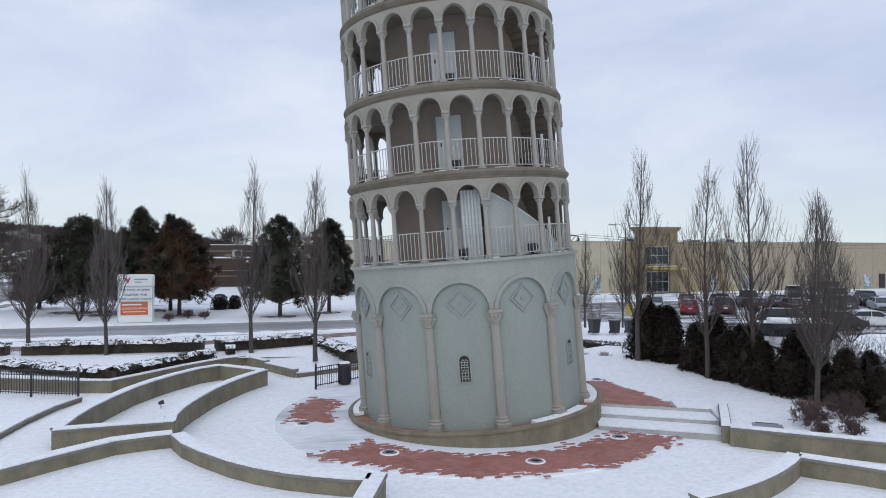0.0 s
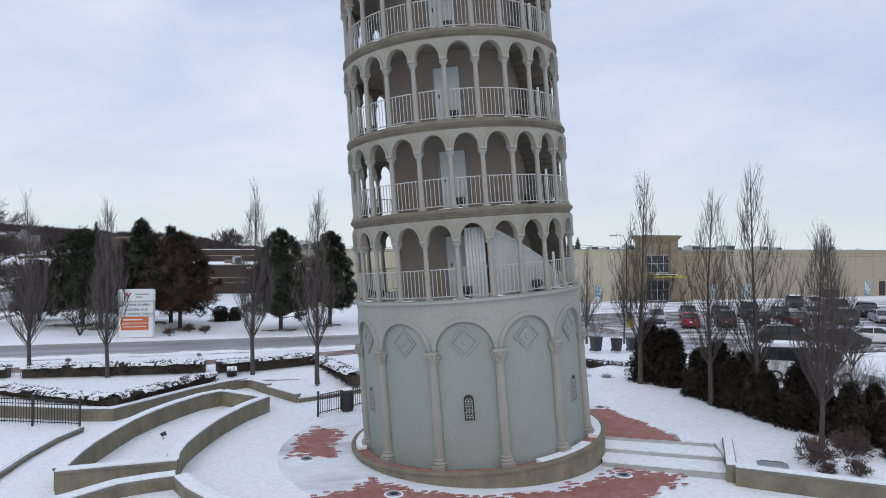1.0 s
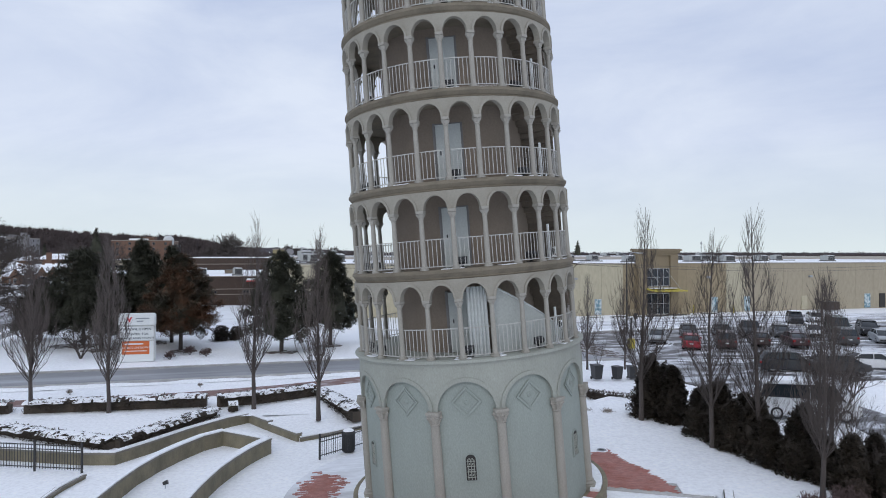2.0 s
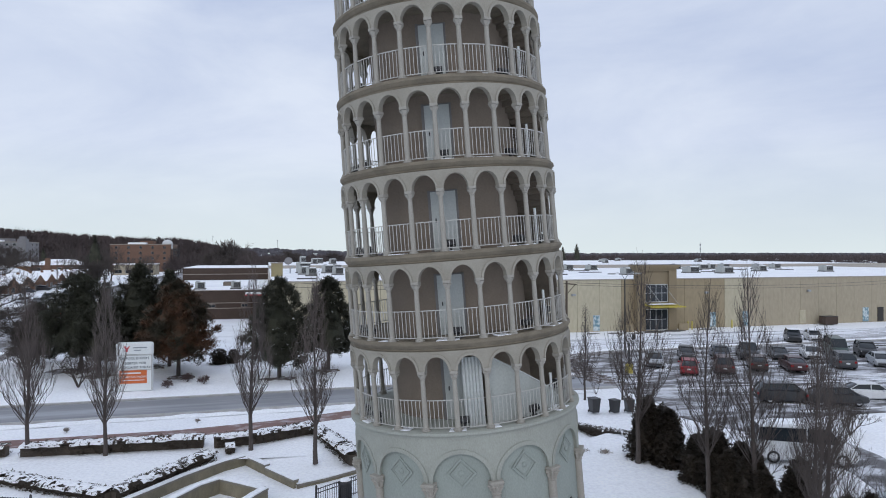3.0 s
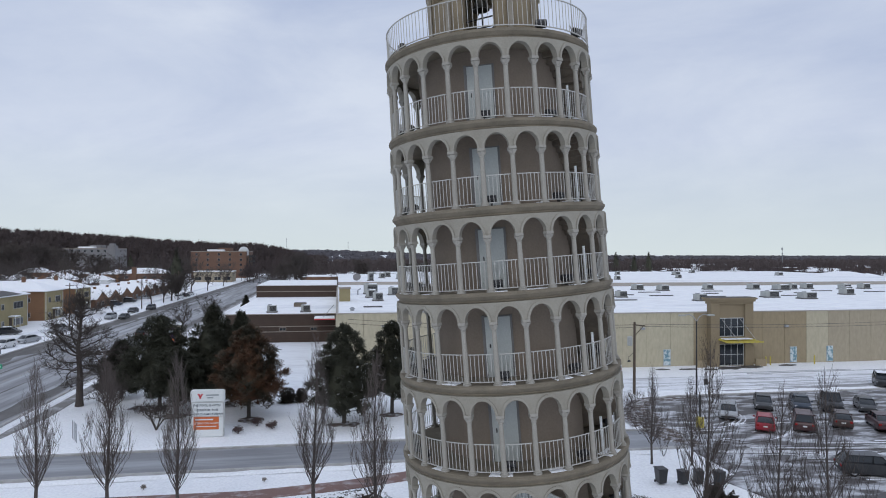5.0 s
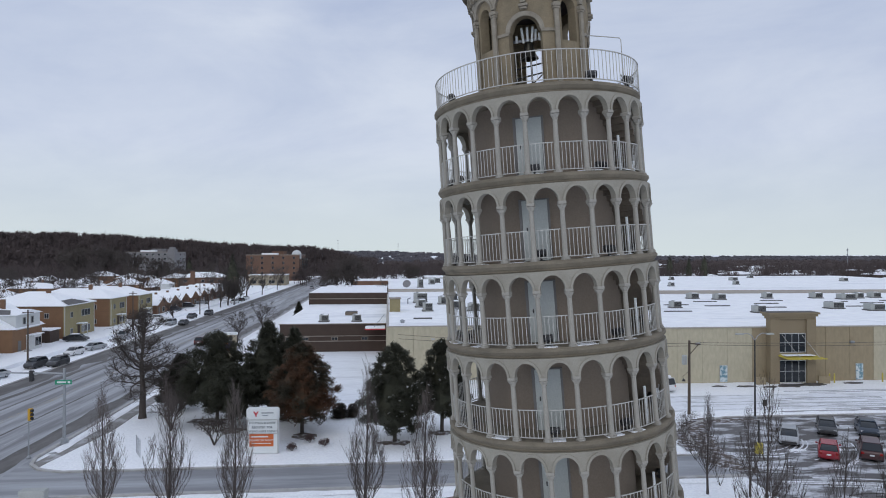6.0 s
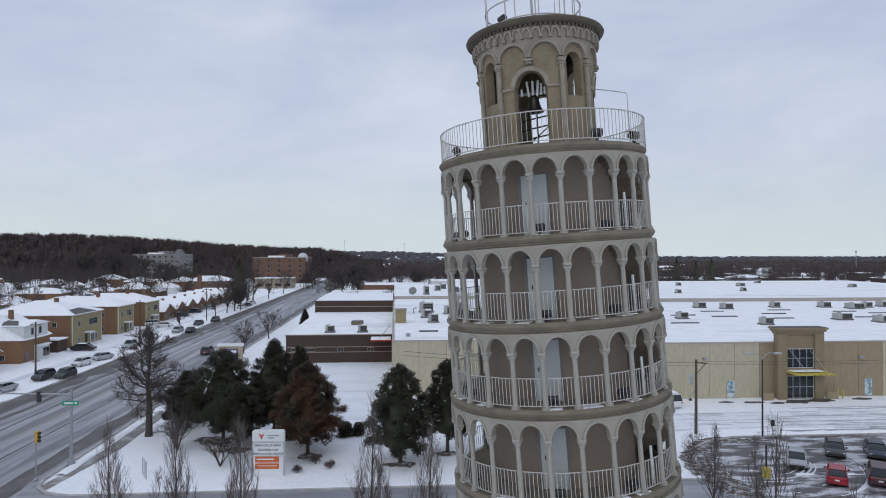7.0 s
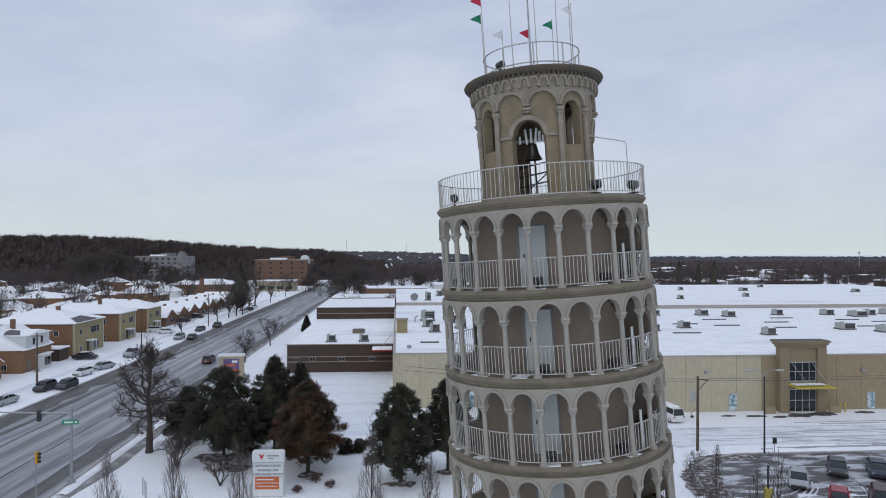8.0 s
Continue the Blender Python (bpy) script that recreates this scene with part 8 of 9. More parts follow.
def car(x, y, turn, kind, colour, label, group="parked cars", snow=0.0, z=0.02, s=1.0):
    """A car whose nose points along its turn (degrees from +x)."""
    key = (kind, colour, snow > 0)
    m = pose(x, y, z, 0, 0, turn) @ Matrix.Diagonal((s, s, s, 1))
    if key in PAINTS:
        c = copy_thing(PAINTS[key], m)
        return tagged(c, label, group=group)
    p = SHAPES[kind]
    L, W, o = p["L"], p["W"], -p["L"] / 2
    paint = CACHE.get(colour)
    if paint is None:
        paint = mat("car_paint", colour, tuple(v * 0.75 + 0.05 for v in colour), 0.28, 0.8, 9, 0.5, 0)
        CACHE[colour] = paint
    root = thing("car", label, "car", m, group=group)
    PAINTS[key] = root
    h, t = p["hood"], p["tail"]
    secs = [(L, W * 0.80, 0.42, h * 0.72), (L - 0.12, W * 0.93, 0.28, h * 0.82), (L - 0.55, W, 0.22, h * 0.92), (L - p["a"] - 0.1, W, 0.20, h), (L - p["b"], W, 0.20, h + 0.03), (L / 2, W, 0.20, (h + t) / 2 + 0.02), (L - p["c"], W, 0.20, t), (max(0.25, L - p["d"]), W, 0.22, t), (0.10, W * 0.94, 0.30, t * 0.93), (0.0, W * 0.85, 0.40, t * 0.80)]
    part("body", loft([section(a + o, b, c, d) for a, b, c, d in secs]), paint, root, smooth=32)
    hi = p["roof"]
    ws = W * 0.97
    cab = [(L - p["a"], ws * 0.94, h - 0.12, h - 0.02), (L - p["b"] - 0.12, ws * 0.78, h - 0.12, hi - 0.04), (L / 2 + 0.1, ws * 0.79, h - 0.12, hi), (L - p["c"], ws * 0.77, t - 0.12, hi - 0.05), (L - p["d"], ws * 0.90, t - 0.12, t - 0.02)]
    part("glasshouse", loft([section(a + o, b, c, d, 0.07) for a, b, c, d in cab]), GLASS, root, "dark tinted glass", smooth=30)
    rf = [(L - p["b"] - 0.10, ws * 0.74, hi - 0.05, hi + 0.005), (L / 2 + 0.1, ws * 0.76, hi - 0.04, hi + 0.03), (L - p["c"] + 0.02, ws * 0.74, hi - 0.07, hi - 0.01)]
    roof_p = part("roof", loft([section(a + o, b, c, d, 0.02) for a, b, c, d in rf]), paint, root)
    for s in (-1, 1):
        for xa, xb in ((L - p["a"] - 0.03, L - p["b"] - 0.14), (L - p["d"] + 0.03, L - p["c"] + 0.02)):
            part("pillar", Geo().tube([(xa + o, s * ws * 0.90, (h if xa > L / 2 else t) - 0.03), (xb + o, s * ws * 0.77, hi - 0.02)], 0.035, 4), paint, root)
        part("pillar", Geo().tube([(L / 2 + o, s * ws * 0.92, (h + t) / 2 - 0.05), (L / 2 + 0.05 + o, s * ws * 0.78, hi - 0.01)], 0.035, 4), paint, root)
    for s in (-1, 1):
        part("headlight", Geo().box(L - 0.12 + o, s * W * 0.68, h * 0.62, 0.14, 0.34, 0.15, bevel=0.03), LAMP_CLEAR, root)
        part("tail_light", Geo().box(0.06 + o, s * W * 0.74, t * 0.66, 0.14, 0.26, 0.2, bevel=0.03), LAMP_RED, root)
        part("mirror", Geo().box(L - p["b"] + 0.1 + o, s * (W + 0.09), h - 0.02, 0.14, 0.2, 0.14, bevel=0.03), paint, root)
        for wx in (L - 0.88, 0.95):
            w = p["wheel"]
            wm = pose(wx + o, s * (W - 0.10), w, 0, 0, 0 if s > 0 else 180) @ Matrix.Diagonal((w, 1.0, w, 1))
            ty = part("wheel", TYRE_MESH, None, root, at=wm)
            part("rim", RIM_MESH, None, ty)
    part("bumper", Geo().box(L - 0.03 + o, 0, 0.34, 0.12, W * 1.5, 0.2, bevel=0.04), BLACK_METAL, root)
    part("number_plate", Geo().box(-0.02 + o, 0, 0.62, 0.03, 0.36, 0.13), SIGN_WHITE, root)
    if snow:
        part("car_snow", Geo().box(L / 2 - 0.15 + o, 0, hi + 0.02, (p["c"] - p["b"]) * 0.82, ws * 1.45, snow, bevel=min(0.05, snow * 0.7)), SNOW, root, "snow on the roof")
    return root


BLACKISH, CHARCOAL, RED, WHITE, SILVER, NAVY, GREEN, MAROON, BROWN, PALE_BLUE = (0.012, 0.013, 0.016), (0.05, 0.053, 0.058), (0.32, 0.016, 0.03), (0.72, 0.73, 0.74), (0.40, 0.42, 0.44), (0.02, 0.035, 0.06), (0.03, 0.06, 0.05), (0.06, 0.018, 0.02), (0.06, 0.032, 0.026), (0.46, 0.53, 0.56)
for x, y, a, k, c, lab, sn in (
        (30.3, 34.6, -122, "sedan", SILVER, "silver sedan parked in slush", 0), (36.0, 37.4, -122, "sedan", CHARCOAL, "dark grey sedan parked in slush", 0), (39.6, 36.6, -120, "sedan", NAVY, "dark blue sedan in the car park", 0),
        (30.9, 29.9, 56, "hatch", RED, "bright red hatchback backed into its space", 0), (34.5, 29.6, 56, "suv", MAROON, "dark maroon wagon with its tail to the tower", 0), (38.6, 29.9, 56, "hatch", BROWN, "brown hatchback in the car park", 0), (41.6, 28.6, 62, "sedan", MAROON, "dark maroon sedan in the car park", 0), (47.6, 28.8, 60, "suv", CHARCOAL, "charcoal wagon in the car park", 0), (52.2, 28.6, -125, "sedan", SILVER, "silver sedan facing the tower", 0),
        (49.2, 34.2, -125, "sedan", WHITE, "white sedan facing the tower", 0), (45.6, 34.9, -122, "sedan", CHARCOAL, "dark sedan between its neighbours", 0), (42.6, 36.0, -122, "pickup", BLACKISH, "dark pickup with its bed heaped with snow", 0.1), (53.6, 35.2, -125, "van", GREEN, "dark green van with snow on its hood", 0), (56.2, 33.8, -128, "suv", BLACKISH, "black wagon in the car park", 0), (62.0, 34.0, -122, "sedan", WHITE, "white sedan at the row's end", 0),
        (57.4, 45.4, -127, "suv", BLACKISH, "black wagon with a snow-covered hood", 0.03), (60.4, 45.2, -122, "hatch", WHITE, "small car covered with fresh snow", 0.1),
        (30.4, 17.6, -22, "suv", BLACKISH, "black off-road wagon behind bare trees", 0), (33.4, 15.9, -20, "sedan", BLACKISH, "black sedan behind bare trees", 0), (37.2, 16.6, -20, "sedan", WHITE, "white sedan in the near row", 0), (42.4, 15.8, -20, "suv", SILVER, "silver wagon in the near row", 0), (63.8, 27.2, 64, "suv", CHARCOAL, "charcoal wagon in the far row", 0), (68.0, 32.5, 64, "sedan", SILVER, "silver sedan in the far row", 0.05),
        (20.6, 5.6, -29, "van", WHITE, "white van with a thick cap of snow behind the shrubs", 0.16),
        (18.5, -3.6, 116, "van", PALE_BLUE, "pale blue van with snow on its roof by the driveway", 0.12),
        (28.0, 58.4, 100, "van", WHITE, "white van parked by the store corner", 0.06)):
    car(x, y, a, k, c, lab, "cars in the car park", sn, s=0.94)
for x, y, a, k, c, lab, sn in (
        (-61.6, 82.4, -94, "suv", CHARCOAL, "dark grey wagon parked by the kerb", 0), (-58.9, 83.6, -93, "suv", CHARCOAL, "grey wagon beside its neighbour", 0), (-62.3, 73.0, -100, "sedan", SILVER, "silver sedan at the kerb", 0), (-61.6, 94.8, -102, "hatch", WHITE, "white hatchback at the kerb", 0), (-60.9, 101.2, -114, "sedan", SILVER, "silver sedan parked behind a white car", 0), (-68.0, 109.5, 5, "sedan", BLACKISH, "black sedan in a driveway", 0.05), (-61.4, 116.0, -97, "pickup", SILVER, "silver pickup on the snowy verge", 0.06), (-66.5, 150.2, 10, "sedan", WHITE, "white sedan in a driveway", 0), (-60.6, 142.5, -93, "suv", SILVER, "silver wagon parked at the kerb", 0), (-57.6, 142.6, -92, "sedan", CHARCOAL, "dark sedan at the kerb", 0), (-60.5, 159.5, -92, "sedan", CHARCOAL, "dark wagon at the kerb", 0.05), (-58.3, 167.9, -92, "suv", CHARCOAL, "grey wagon alone at the kerb", 0), (-70.0, 153.2, 8, "suv", WHITE, "white wagon across a driveway", 0), (-71.0, 178.0, 5, "sedan", NAVY, "dark car before the row houses", 0.06), (-70.5, 190.0, 5, "suv", BLACKISH, "black wagon before the row houses", 0.06), (-70.0, 204.0, 0, "sedan", SILVER, "silver car before the row houses", 0.06), (-61.0, 212.0, 80, "suv", WHITE, "white wagon by the far kerb", 0), (-61.5, 232.0, 80, "sedan", WHITE, "white car by the far kerb", 0), (-61.0, 222.0, 80, "sedan", BLACKISH, "black car by the far kerb", 0),
        (-72.0, 58.0, 5, "sedan", BLACKISH, "dark sedan in a driveway", 0), (-61.5, 60.0, -95, "sedan", MAROON, "maroon sedan at the kerb", 0)):
    car(x, y, a, k, c, lab, "cars along the main street", sn, 0.52 if x < -65.5 else 0.02, 0.95)
car(-43.4, 106.5, 92, "suv", MAROON, "dark maroon wagon on the main street", "cars on the main street")
car(-45.0, 306.0, 92, "suv", SILVER, "far silver car on the main street", "cars on the main street")


# ---- message sign on the corner lawn ----
def words(parent, text, x, y, z, size, material, name="lettering", centre=True, stretch=1.0):
    """Lettering as a mesh, facing -y."""
    cu = bpy.data.curves.new(name, 'FONT')
    cu.body, cu.size, cu.extrude = text, size, 0.008
    cu.align_x = 'CENTER' if centre else 'LEFT'
    cu.resolution_u = 2
    tmp = bpy.data.objects.new(name, cu)
    scene.collection.objects.link(tmp)
    bpy.context.view_layer.update()
    me = bpy.data.meshes.new_from_object(tmp.evaluated_get(bpy.context.evaluated_depsgraph_get()))
    bpy.data.objects.remove(tmp)
    me.materials.clear()
    me.materials.append(material)
    return part(name, me, None, parent, at=pose(x, y, z, 90, 0, 0) @ Matrix.Diagonal((stretch, 1, 1, 1)))


msg = thing("message_sign", "white two-post message board with an orange banner in snow", "sign", pose(-18.25, 35.2, 0, 0, 0, -3))
cab = part("cabinet", Geo().box(0, 0, 0.0, 2.75, 0.5, 3.0, bevel=0.03), SIGN_WHITE, msg)
hd = part("header", Geo().box(0, 0, 3.03, 2.85, 0.56, 0.95, bevel=0.12), SIGN_WHITE, msg)
part("cabinet_rim", Geo().box(-1.34, -0.26, 0.05, 0.06, 0.04, 2.9).box(1.34, -0.26, 0.05, 0.06, 0.04, 2.9).box(0, -0.26, 2.92, 2.7, 0.04, 0.05).box(0, -0.26, 1.72, 2.6, 0.04, 0.04), FRAME_GREY, cab)
bn = part("banner", Geo().box(-0.08, -0.265, 0.62, 2.1, 0.03, 1.08), SIGN_ORANGE, cab)
part("banner_print", Geo().box(-0.25, -0.286, 1.42, 1.5, 0.012, 0.11), SIGN_WHITE, bn, "plain pale bar of print")
words(bn, "GOING ON NOW!", -0.08, -0.284, 1.08, 0.25, SIGN_WHITE)
part("banner_small_print", Geo().box(-0.08, -0.286, 0.86, 1.7, 0.012, 0.06), SIGN_WHITE, bn)
words(cab, "THE POOL IS OPEN", -0.05, -0.27, 2.60, 0.27, SIGN_DARK)
words(cab, "REGISTER  FOR", 0.0, -0.27, 2.20, 0.27, SIGN_DARK)
words(cab, "SWIM CLASSES TODAY!", 0.0, -0.27, 1.86, 0.25, SIGN_DARK)
part("emblem", Geo().add([(-0.82, -0.29, 3.70), (-0.66, -0.29, 3.70), (-0.56, -0.29, 3.52), (-0.46, -0.29, 3.70), (-0.32, -0.29, 3.70), (-0.50, -0.29, 3.40), (-0.50, -0.29, 3.26), (-0.64, -0.29, 3.26), (-0.64, -0.29, 3.40), (-0.82, -0.27, 3.70), (-0.66, -0.27, 3.70), (-0.56, -0.27, 3.52), (-0.46, -0.27, 3.70), (-0.32, -0.27, 3.70), (-0.50, -0.27, 3.40), (-0.50, -0.27, 3.26), (-0.64, -0.27, 3.26), (-0.64, -0.27, 3.40)], [tuple(range(9)), tuple(reversed(range(9, 18)))] + [(i, (i + 1) % 9, 9 + (i + 1) % 9, 9 + i) for i in range(9)]), LOGO_RED, hd, "red angular emblem")
part("header_print", Geo().box(0.45, -0.29, 3.52, 1.05, 0.02, 0.10).box(0.25, -0.29, 3.30, 0.5, 0.02, 0.09), SIGN_GREY, hd, "plain grey bars of print")

# ---- traffic signals and street furniture ----
def signal_head(parent, at, back=False):
    h = part("signal_head", Geo().box(0, 0, 0, 0.34, 0.26, 1.0, bevel=0.03), BLACK_METAL if back else SIGNAL_YELLOW, parent, "three-light signal head", at=at)
    for i, c in enumerate((DARK, DARK, DARK)):
        part("lens", Geo().tube([(0, -0.14, 0.17 + 0.33 * i), (0, -0.28, 0.17 + 0.33 * i)], [0.13, 0.13], 12), BLACK_METAL, h)
    return h


sp = thing("traffic_signal", "galvanised signal mast with a long arm over the street", "traffic signal", pose(-37.1, 39.4, 0))
part("foundation", Geo().lathe([(0.42, -0.1), (0.42, 0.14), (0.30, 0.18), (0.30, 0.5), (0.16, 0.55)], 14), GREY_METAL, sp)
part("mast", Geo().tube([(0, 0, 0.5), (0, 0, 7.0)], [0.15, 0.11], 12), GREY_METAL, sp)
part("mast_arm", Geo().tube([(0, 0, 6.5), (-3.0, 0, 6.62), (-9.5, 0.3, 6.75)], [0.10, 0.085, 0.05], 10), GREY_METAL, sp)
signal_head(sp, pose(-2.9, 0, 5.85, 0, 0, 180), True)
signal_head(sp, pose(-8.0, 0.2, 5.9, 0, 0, 180), True)
pl = part("street_name_sign", Geo().box(0.0, -0.2, 5.55, 1.5, 0.04, 0.42, bevel=0.02), STREET_GREEN, sp, "green street name plate")
part("plate_print", Geo().box(-0.15, -0.225, 5.68, 0.8, 0.012, 0.16).box(0.5, -0.225, 5.68, 0.22, 0.012, 0.16), SIGN_WHITE, pl)
ss = thing("signal_post", "short post with a yellow side-facing signal head", "traffic signal", pose(-38.0, 35.1, 0))
part("post", Geo().tube([(0, 0, -0.1), (0, 0, 4.2)], 0.06, 10).lathe([(0.18, -0.1), (0.18, 0.15), (0.07, 0.3)], 10), GREY_METAL, ss)
signal_head(ss, pose(0.12, 0.0, 3.3, 0, 0, 70))
s3 = thing("traffic_signal", "yellow signal head on a mast arm nearer the crossing", "traffic signal", pose(-36.2, 26.0, 0))
part("mast", Geo().tube([(0, 0, -0.1), (0, 0, 7.0)], [0.15, 0.11], 12), GREY_METAL, s3)
part("mast_arm", Geo().tube([(0, 0, 6.5), (-3.2, 5.0, 6.7)], [0.10, 0.06], 10), GREY_METAL, s3)
signal_head(s3, pose(-2.6, 4.2, 5.5, 0, 0, 60))
cabn = thing("signal_cabinet", "silver control cabinet beside the crossing", "cabinet", pose(-32.0, 24.2, 0))
part("cabinet", Geo().box(0, 0, 0.25, 1.75, 0.7, 0.85, bevel=0.05), AC_GREY, cabn)
part("leg", Geo().box(-0.7, 0, -0.1, 0.1, 0.5, 0.4).box(0.7, 0, -0.1, 0.1, 0.5, 0.4), BLACK_METAL, cabn)
bl = thing("marker_post", "thin grey marker post in snow", "post", pose(-29.5, 36.3, 0), group="marker posts")
part("stake", Geo().tube([(0, 0, -0.1), (0, 0, 1.5)], 0.035, 6), GREY_METAL, bl)
for i in range(3):
    copy_thing(bl, pose(-29.2 + i * 0.28, 35.8 - i * 0.5, 0))

up = thing("utility_pole", "weathered wooden utility pole with transformer and crossarm", "utility pole", pose(25.3, 44.5, 0))
part("pole", Geo().tube([(0, 0, -0.1), (0.05, 0, 8.2)], [0.17, 0.12], 10), WOOD_POLE, up)
part("crossarm", Geo().tube([(-0.1, 0, 7.9), (1.3, 0, 7.75)], 0.07, 6).tube([(0.1, 0, 6.7), (1.1, 0, 7.75)], 0.04, 6), WOOD_POLE, up)
part("transformer", Geo().lathe([(0.0, 5.6), (0.25, 5.6), (0.28, 5.7), (0.28, 6.5), (0.25, 6.6), (0.0, 6.65)], 14, -0.5), AC_GREY, up, "grey can transformer")
part("pole_light", Geo().tube([(-0.1, 0, 4.8), (-0.7, 0, 4.3), (-0.6, 0, 4.0)], 0.025, 5).lathe([(0.0, 4.05), (0.16, 3.95), (0.20, 3.8), (0.0, 3.78)], 10, -0.6), BLACK_METAL, up)
wr = thing("overhead_wire", "thin sagging cables from the utility pole", "cable", kind="structure")
for dz, tgt in ((7.95, (96.0, 58.0, 7.4)), (7.7, (96.0, 58.0, 6.9)), (7.9, (-6.0, 54.0, 8.0)), (7.6, (-6.0, 54.0, 7.5))):
    a, b = Vector((25.3 + (1.2 if tgt[0] > 0 else 0), 44.5, dz)), Vector(tgt)
    pts = [a.lerp(b, i / 14) + Vector((0, 0, -3.0 * (i / 14) * (1 - i / 14) * (0.5 if tgt[0] < 0 else 1))) for i in range(15)]
    part("wire", Geo().tube(pts, 0.02, 4), BLACK_METAL, wr)
lp = thing("lamp_post", "dark double-armed lamp at the car park edge", "street lamp", pose(31.9, 43.0, 0))
part("foot", Geo().lathe([(0.22, -0.1), (0.22, 0.15), (0.12, 0.22), (0.0, 0.22)], 14), GREY_METAL, lp)
part("pole", Geo().tube([(0, 0, 0.1), (0, 0, 8.4)], [0.10, 0.07], 10), BLACK_METAL, lp)
for s in (-1, 1):
    arm = part("arm", Geo().tube([(0, 0, 8.3), (s * 0.35, 0, 8.85), (s * 0.85, 0, 9.1), (s * 1.4, 0, 9.05)], 0.045, 8), GREY_METAL, lp)
    part("lamp_head", Geo().box(s * 1.7, 0, 8.93, 0.85, 0.36, 0.16, bevel=0.06), AC_GREY, arm)
ft = thing("bollard", "yellow concrete lamp foot with a cut-off dark pole", "bollard", pose(25.4, 31.3, 0))
part("foot", Geo().lathe([(0.36, -0.1), (0.36, 0.85), (0.31, 0.92), (0.0, 0.92)], 14), SAFETY_YELLOW, ft)
part("pole", Geo().tube([(0, 0, 0.9), (0, 0, 2.9)], [0.09, 0.08], 10), BLACK_METAL, ft)
sg = thing("sign_post", "small square sign on a post at the lot edge", "sign", pose(32.4, 42.0, 0))
part("post", Geo().tube([(0, 0, -0.1), (0, 0, 2.2)], 0.035, 6), GREY_METAL, sg)
part("plate", Geo().box(0, -0.04, 1.55, 0.45, 0.03, 0.65), BLACK_METAL, sg)
for x, y, h, lab in ((-62.4, 81.6, 9.0, "dark street lamp pole by the parked cars"), (-61.6, 121.0, 9.5, "dark utility pole by the houses"), (-61.6, 171.0, 9.5, "dark utility pole by the row houses"), (-61.8, 215.0, 9.5, "far dark utility pole")):
    pz = thing("utility_pole", lab, "utility pole", pose(x, y, 0))
    part("pole", Geo().tube([(0, 0, -0.1), (0, 0, h)], [0.15, 0.10], 8), WOOD_POLE, pz)
    part("crossarm", Geo().box(0, 0, h - 0.5, 1.6, 0.1, 0.12), WOOD_POLE, pz)
for x, y, h in ((-108.0, 1310.0, 46.0), (16.0, 1500.0, 42.0), (500.0, 660.0, 24.0)):
    ms = thing("radio_mast", "thin far mast above the trees", "mast", pose(x, y, 0))
    part("lattice", Geo().tube([(-0.5, 0, 0), (0, 0, h)], 0.16, 4).tube([(0.5, 0, 0), (0, 0, h)], 0.16, 4), GREY_METAL, ms)
    part("antenna", Geo().box(0, 0, h - 4, 1.6, 0.6, 2.4).box(0, 0, h - 9, 1.4, 0.5, 1.8), GREY_METAL, ms)


# ---- plaza things ----
def iron_fence(label, a, b, height, z=0.0, gap=0.13, dbl=False):
    """A black picket fence from a to b with posts every couple of metres."""
    d = Vector((b[0] - a[0], b[1] - a[1]))
    ln, ang = d.length, math.degrees(math.atan2(d.y, d.x))
    root = thing("fence", label, "fence", pose(a[0], a[1], z, 0, 0, ang))
    n = max(1, round(ln / 2.2))
    post = Geo().box(0, 0, -0.1, 0.07, 0.07, height + 0.2).lathe([(0.05, height + 0.1), (0.04, height + 0.16), (0.0, height + 0.18)], 8).mesh("post", BLACK_METAL)
    pick = Geo().box(0, 0, 0.06, 0.02, 0.02, height - 0.04).mesh("picket", BLACK_METAL)
    for i in range(n + 1):
        part("post", post, None, root, at=pose(ln * i / n, 0, 0))
    for z2 in (0.12, height - 0.22, height - 0.04):
        part("rail", Geo().box(ln / 2, 0, z2, ln, 0.03, 0.035), BLACK_METAL, root)
    for i in range(1, int(ln / gap)):
        part("picket", pick, None, root, at=pose(i * gap, 0, 0))
    return root


iron_fence("black iron picket fence along the entrance walk", (-15.36, 6.72), (-19.4, 8.4), 1.1)
iron_fence("black iron picket fence continuing along the walk", (-19.4, 8.4), (-25.6, 11.0), 1.1)
iron_fence("short black iron fence beside the tower", (-5.55, 5.95), (-3.1, 7.6), 0.95)
tb = thing("litter_bin", "black ribbed metal litter bin in snow", "litter bin", pose(-4.17, 6.75, 0))
part("bin_body", Geo().lathe([(0.0, 0.0), (0.27, 0.0), (0.29, 0.1), (0.31, 0.8), (0.0, 0.8)], 20), BLACK_METAL, tb)
rb = Geo().box(0.30, 0, 0.08, 0.03, 0.035, 0.72).mesh("rib", BLACK_METAL)
for i in range(20):
    part("rib", rb, None, tb, at=pose(0, 0, 0, 0, 0, i * 18))
part("lid", Geo().lathe([(0.33, 0.80), (0.34, 0.86), (0.26, 0.95), (0.13, 0.98), (0.13, 0.90), (0.0, 0.90)], 20), BLACK_METAL, tb)
part("lid_snow", Geo().lathe([(0.27, 0.955), (0.20, 1.02), (0.0, 1.04)], 14), SNOW, tb)
wb = thing("wheelie_bin", "dark plastic wheeled waste bin by the car park", "waste bin", pose(14.8, 18.3, 0) @ Matrix.Diagonal((0.85, 0.85, 0.9, 1)), group="waste bins")
